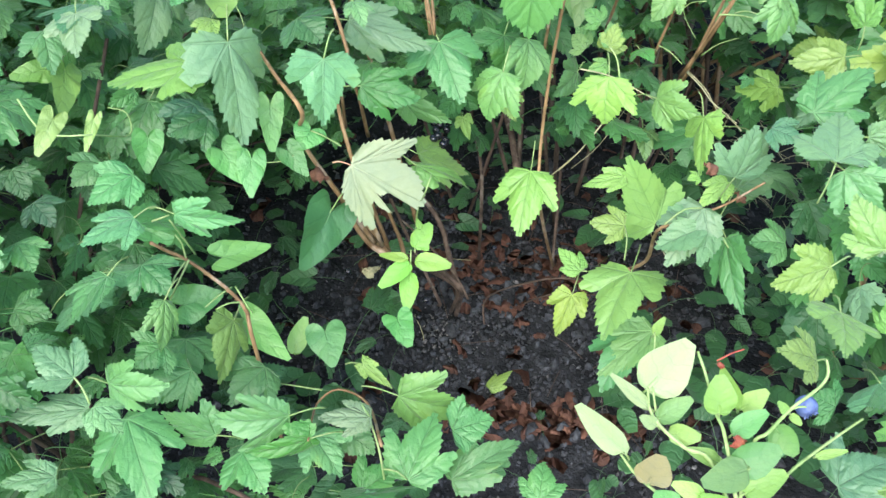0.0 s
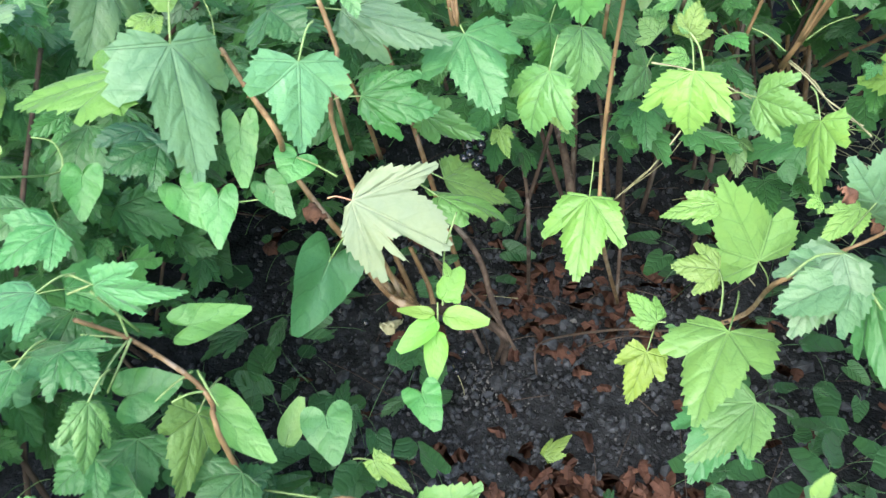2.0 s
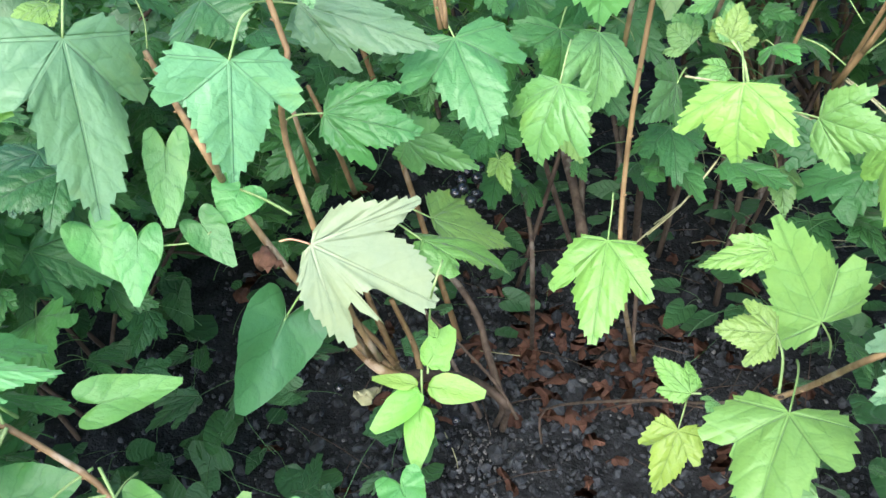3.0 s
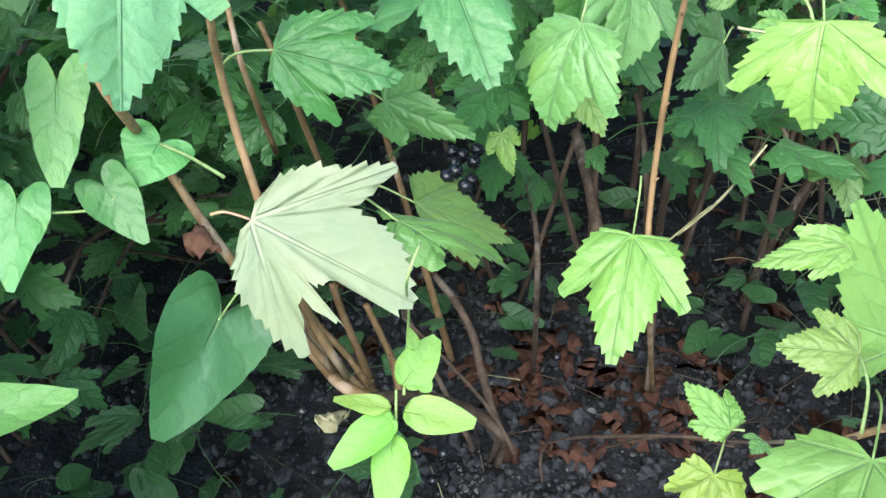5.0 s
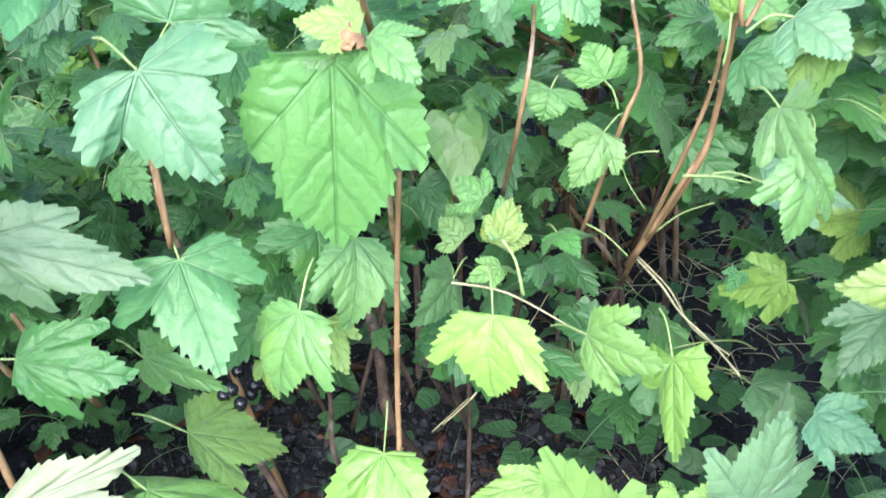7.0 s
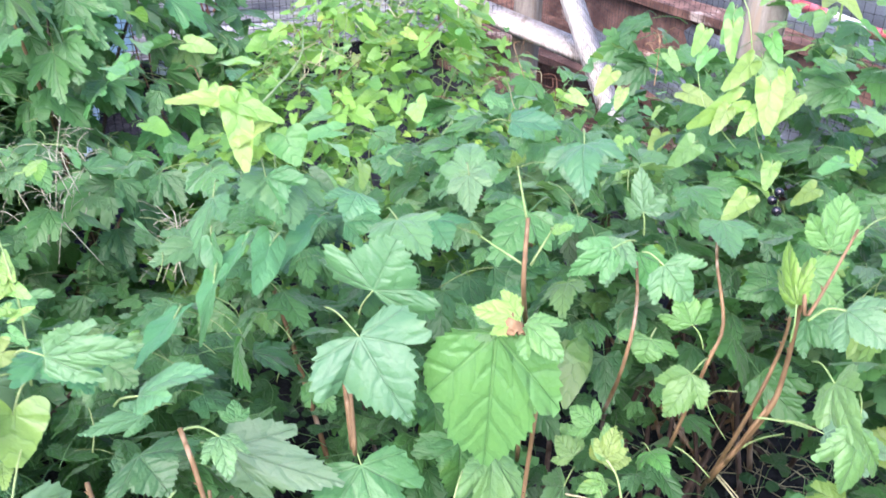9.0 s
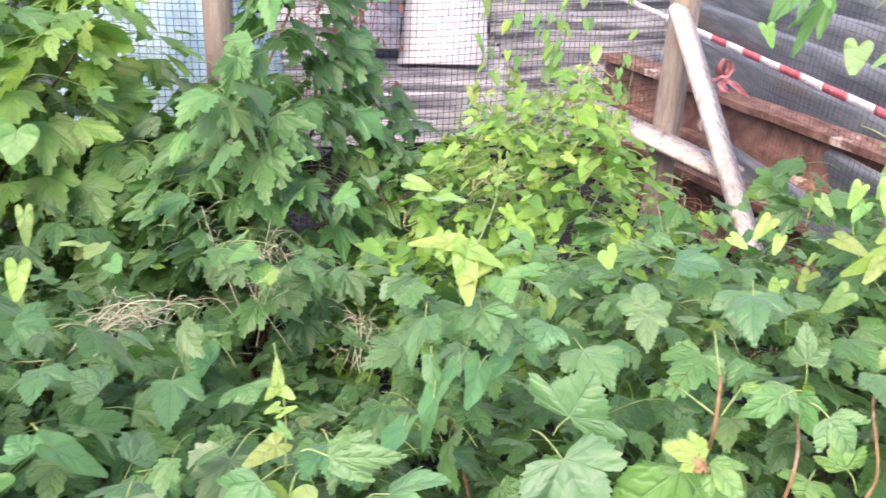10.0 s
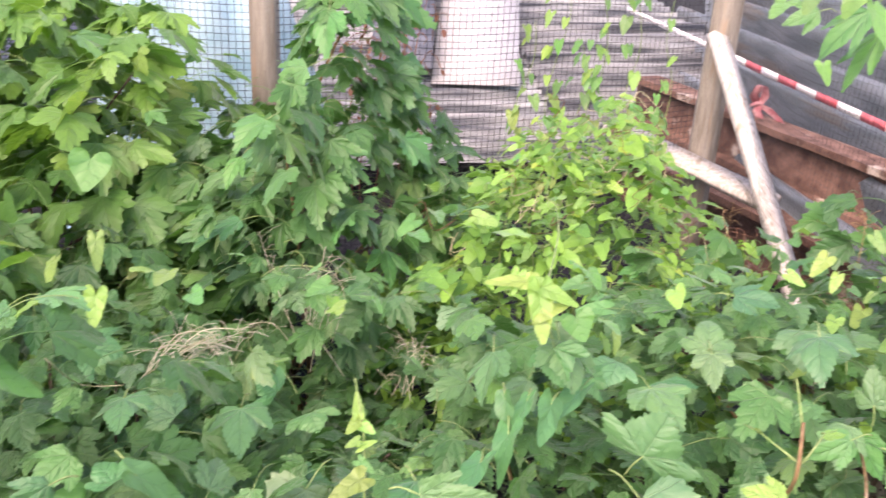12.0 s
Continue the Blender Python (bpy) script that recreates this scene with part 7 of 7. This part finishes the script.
fill = Fill(main_bush, M_SHADEMASS, 200)
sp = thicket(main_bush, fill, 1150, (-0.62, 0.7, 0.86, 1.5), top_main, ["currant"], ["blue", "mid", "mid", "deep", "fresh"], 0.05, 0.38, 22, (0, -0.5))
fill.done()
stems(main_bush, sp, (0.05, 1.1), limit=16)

fill = Fill(right_bush, M_SHADEMASS)
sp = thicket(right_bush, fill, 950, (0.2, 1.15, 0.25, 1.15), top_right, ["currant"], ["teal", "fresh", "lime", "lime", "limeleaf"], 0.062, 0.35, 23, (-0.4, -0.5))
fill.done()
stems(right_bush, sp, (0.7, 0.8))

fill = Fill(back_bush, M_SHADEMASS, 280)
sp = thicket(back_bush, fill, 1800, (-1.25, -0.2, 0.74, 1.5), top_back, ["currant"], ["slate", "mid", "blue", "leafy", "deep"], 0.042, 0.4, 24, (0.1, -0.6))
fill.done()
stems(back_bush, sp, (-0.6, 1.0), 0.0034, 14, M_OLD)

fill = Fill(far_bush, M_SHADEMASS)
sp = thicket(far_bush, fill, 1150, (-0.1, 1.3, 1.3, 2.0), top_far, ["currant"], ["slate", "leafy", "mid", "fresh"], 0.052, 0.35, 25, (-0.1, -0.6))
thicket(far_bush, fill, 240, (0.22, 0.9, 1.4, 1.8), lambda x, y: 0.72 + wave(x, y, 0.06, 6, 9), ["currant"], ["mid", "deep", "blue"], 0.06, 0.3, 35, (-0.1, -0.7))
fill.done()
stems(far_bush, sp, (0.5, 1.6))

fill = Fill(tall_bush, M_SHADEMASS)
sp = thicket(tall_bush, fill, 1350, (-1.2, -0.4, 1.3, 2.3), top_tall, ["maple", "currant"], ["mid", "slate", "leafy", "deep", "mid"], 0.074, 0.5, 26, (0.1, -0.8), hang=(0.3, 1.3))
fill.done()
stems(tall_bush, sp, (-0.8, 1.8), 0.006, 24)

fill = Fill(pale_bush, M_PALEMASS)
sp = thicket(pale_bush, fill, 1600, (-2.2, -0.8, 1.25, 2.2), top_pale, ["currant", "maple"], ["olive", "fresh", "leafy", "lime", "mid"], 0.1, 0.6, 27, (0.2, -0.6), hang=(0.1, 0.9))
fill.done()
stems(pale_bush, sp, (-1.5, 1.85), 0.006, 24)

fill = Fill(bind_mass, M_MOUND)
thicket(bind_mass, fill, 700, (-0.5, 0.1, 1.6, 2.3), lambda x, y: top_bind(x, y) + 0.02, ["arrow", "oval"], ["yellow", "olive", "sun", "lime", "bright"], 0.027, 0.2, 38, (0, -0.5), hang=(-0.6, 0.8))
sp = thicket(bind_mass, fill, 1700, (-0.62, 0.26, 1.5, 2.4), top_bind, ["arrow", "heart", "arrow"], ["lime", "bright", "sun", "yellow", "fresh", "lime"], 0.044, 0.4, 28, (0, -0.7))
fill.done()
stems(bind_mass, sp, (-0.2, 1.9), 0.0022, 22, M_STALK)
r = random.Random(81)
for _ in range(150):
    x, y = r.gauss(-0.14, 0.2), r.gauss(1.95, 0.15)
    p = Vector((x, y, top_bind(x, y) - r.uniform(-0.03, 0.05)))
    d = Vector((r.uniform(-1, 1), r.uniform(-1, 0.5), r.uniform(-0.6, 0.9))).normalized() * r.uniform(0.03, 0.09)
    o = d.orthogonal() * 0.3
    part("tendril", tube((p, p + d * 0.4 + o, p + d * 0.8 - o * 0.4, p + d), 0.0009, 0.0005, 4), r.choice((M_STRAW, M_STALK, M_DRY)), bind_mass)

fill = Fill(bind_left, M_BINDMASS)
sp = thicket(bind_left, fill, 500, (-1.75, -0.9, 0.8, 1.7), top_bindleft, ["arrow", "heart"], ["bright", "lime", "fresh"], 0.062, 0.4, 29, (0.3, -0.7), hang=(0.5, 2.0))
# its near side hangs down like a curtain of leaves
r = random.Random(61)
for _ in range(560):
    a, z = r.uniform(-2.3, 0.75), r.uniform(0.35, 1.26)
    out = Vector((math.cos(a), math.sin(a), 0))
    k = r.uniform(0.55, 1.0) * (0.2 + 0.03 * math.sin(z * 17 + a * 3))
    p = Vector((-1.23, 1.08, z)) + out * k
    s = r.uniform(0.025, 0.04) if r.random() < 0.35 else r.uniform(0.04, 0.068)
    way = (out * r.uniform(0.3, 1.4) + Vector((r.gauss(0, 0.45), r.gauss(0, 0.45), -1))).normalized()
    fill.add(r.choice(["arrow", "heart", "arrow"]), r.choice(["bright", "lime", "lime", "fresh", "yellow"]), p, p + way * s, r.gauss(0, 22), s * r.uniform(0.6, 0.8), joined=k < 0.13)
fill.done()
for i in range(9):
    a = -2.0 + 0.3 * i
    out = Vector((math.cos(a), math.sin(a), 0))
    pts = [Vector((-1.23, 1.08, 0.4 + 0.11 * j)) + out * (0.2 + 0.03 * math.sin(j * 1.9 + i)) + Vector((0.03 * math.sin(j * 1.3 + i * 2), 0, 0)) for j in range(9)]
    cane(bind_left, pts, 0.0015, 0.0008, M_STALK, "vine", nodes=False, sides=5)

fill = Fill(bind_right, M_BINDMASS)
thicket(bind_right, fill, 190, (0.15, 0.85, 1.2, 1.8), lambda x, y: 0.76 + 0.12 * max(0, min(1, (x - 0.3) / 0.3)) + wave(x, y, 0.07, 5, 3), ["arrow"], ["lime", "bright", "fresh"], 0.043, 0.25, 30, (0, -0.6), gap=lambda p: p.x < 0.42 and p.z > 0.72)
thicket(bind_right, fill, 26, (-0.5, 0.0, 0.98, 1.3), lambda x, y: 0.80 + wave(x, y, 0.05, 5, 3), ["arrow", "heart"], ["lime", "bright"], 0.032, 0.1, 31, (0, -0.6))
thicket(bind_right, fill, 20, (-0.9, -0.4, 0.6, 1.2), lambda x, y: 0.78 + wave(x, y, 0.05, 5, 3), ["arrow", "heart"], ["lime", "bright"], 0.034, 0.1, 32, (0, -0.6))
fill.done()

# older canes in the shade behind the clearing
r = random.Random(33)
for i in range(15):
    x, y = r.uniform(-0.1, 0.55), r.uniform(1.18, 1.6)
    h = r.uniform(0.35, 0.6)
    a, b = Vector((x, y, 0)), Vector((x + r.uniform(-0.12, 0.12), y + r.uniform(-0.05, 0.15), h))
    cane(main_bush, (a, a.lerp(b, 0.5) + Vector((r.uniform(-0.02, 0.02), 0, 0)), b), r.uniform(0.003, 0.0065), 0.003, M_OLD, "old_cane", sides=6)
twigs = bmesh.new()
straw = bmesh.new()
for i in range(90):
    x, y = r.gauss(0.15, 0.3), r.gauss(1.15, 0.25)
    a = r.uniform(0, 6.28)
    d = Vector((math.cos(a), math.sin(a), r.uniform(-0.05, 0.5))) * r.uniform(0.03, 0.12)
    p = Vector((x, y, ground_height(x, y) + 0.006))
    tube((p, p + d * 0.5 + Vector((0, 0, 0.006)), p + d), 0.0008, 0.0005, 4, twigs)
for i in range(110):
    x, y = r.gauss(0.62, 0.14), r.gauss(1.42, 0.16)
    a = r.uniform(0, 6.28)
    d = Vector((math.cos(a), math.sin(a), r.uniform(0.0, 0.5))) * r.uniform(0.04, 0.16)
    p = Vector((x, y, ground_height(x, y) + 0.006))
    tube((p, p + d * 0.5 + Vector((r.uniform(-0.01, 0.01), 0, 0.01)), p + d), 0.0009, 0.0005, 4, straw)
alone("dry_straw", straw, M_STRAW, "dry grey-tan straw and twigs heaped on the soil", "ground litter", kind="stuff")
alone("dead_twigs", twigs, M_OLD, "thin dead twigs and straws strewn on dark soil", "ground litter", kind="stuff")

# low growth on the soil round the clearing
weeds = thing("low_weeds", "small dark green seedlings and creeping weeds on soil", "weeds", (0.2, 0.9, 0.0), kind="stuff")
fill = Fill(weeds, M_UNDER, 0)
r = random.Random(40)
for _ in range(900):
    x, y = r.uniform(-0.9, 1.0), r.uniform(0.45, 2.0)
    d = ((x - 0.07) / 0.26) ** 2 + ((y - 0.93) / 0.2) ** 2
    if d < 1 + r.uniform(-0.2, 0.4):
        continue
    z = r.uniform(0.015, 0.12)
    a = r.uniform(0, 6.28)
    s = r.uniform(0.02, 0.05)
    base = Vector((x, y, z))
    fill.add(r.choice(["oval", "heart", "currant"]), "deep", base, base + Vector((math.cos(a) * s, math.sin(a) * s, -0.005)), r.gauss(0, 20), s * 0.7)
for _ in range(130):
    x, y = r.uniform(0.24, 0.7), r.uniform(0.62, 1.25)
    if ((x - 0.07) / 0.24) ** 2 + ((y - 0.93) / 0.22) ** 2 < 1:
        continue
    base = Vector((x, y, r.uniform(0.03, 0.16)))
    a, s = r.uniform(0, 6.28), r.uniform(0.04, 0.07)
    fill.add("oval", "deep", base, base + Vector((math.cos(a) * s, math.sin(a) * s, -0.008)), r.gauss(0, 18), s * 0.5)
for _ in range(50):
    x, y = r.uniform(-0.45, -0.08), r.uniform(0.72, 1.1)
    base = Vector((x, y, r.uniform(0.03, 0.2)))
    a, s = r.uniform(0, 6.28), r.uniform(0.035, 0.065)
    fill.add(r.choice(["oval", "heart", "currant"]), "deep", base, base + Vector((math.cos(a) * s, math.sin(a) * s, -0.01)), r.gauss(0, 20), s * 0.7)
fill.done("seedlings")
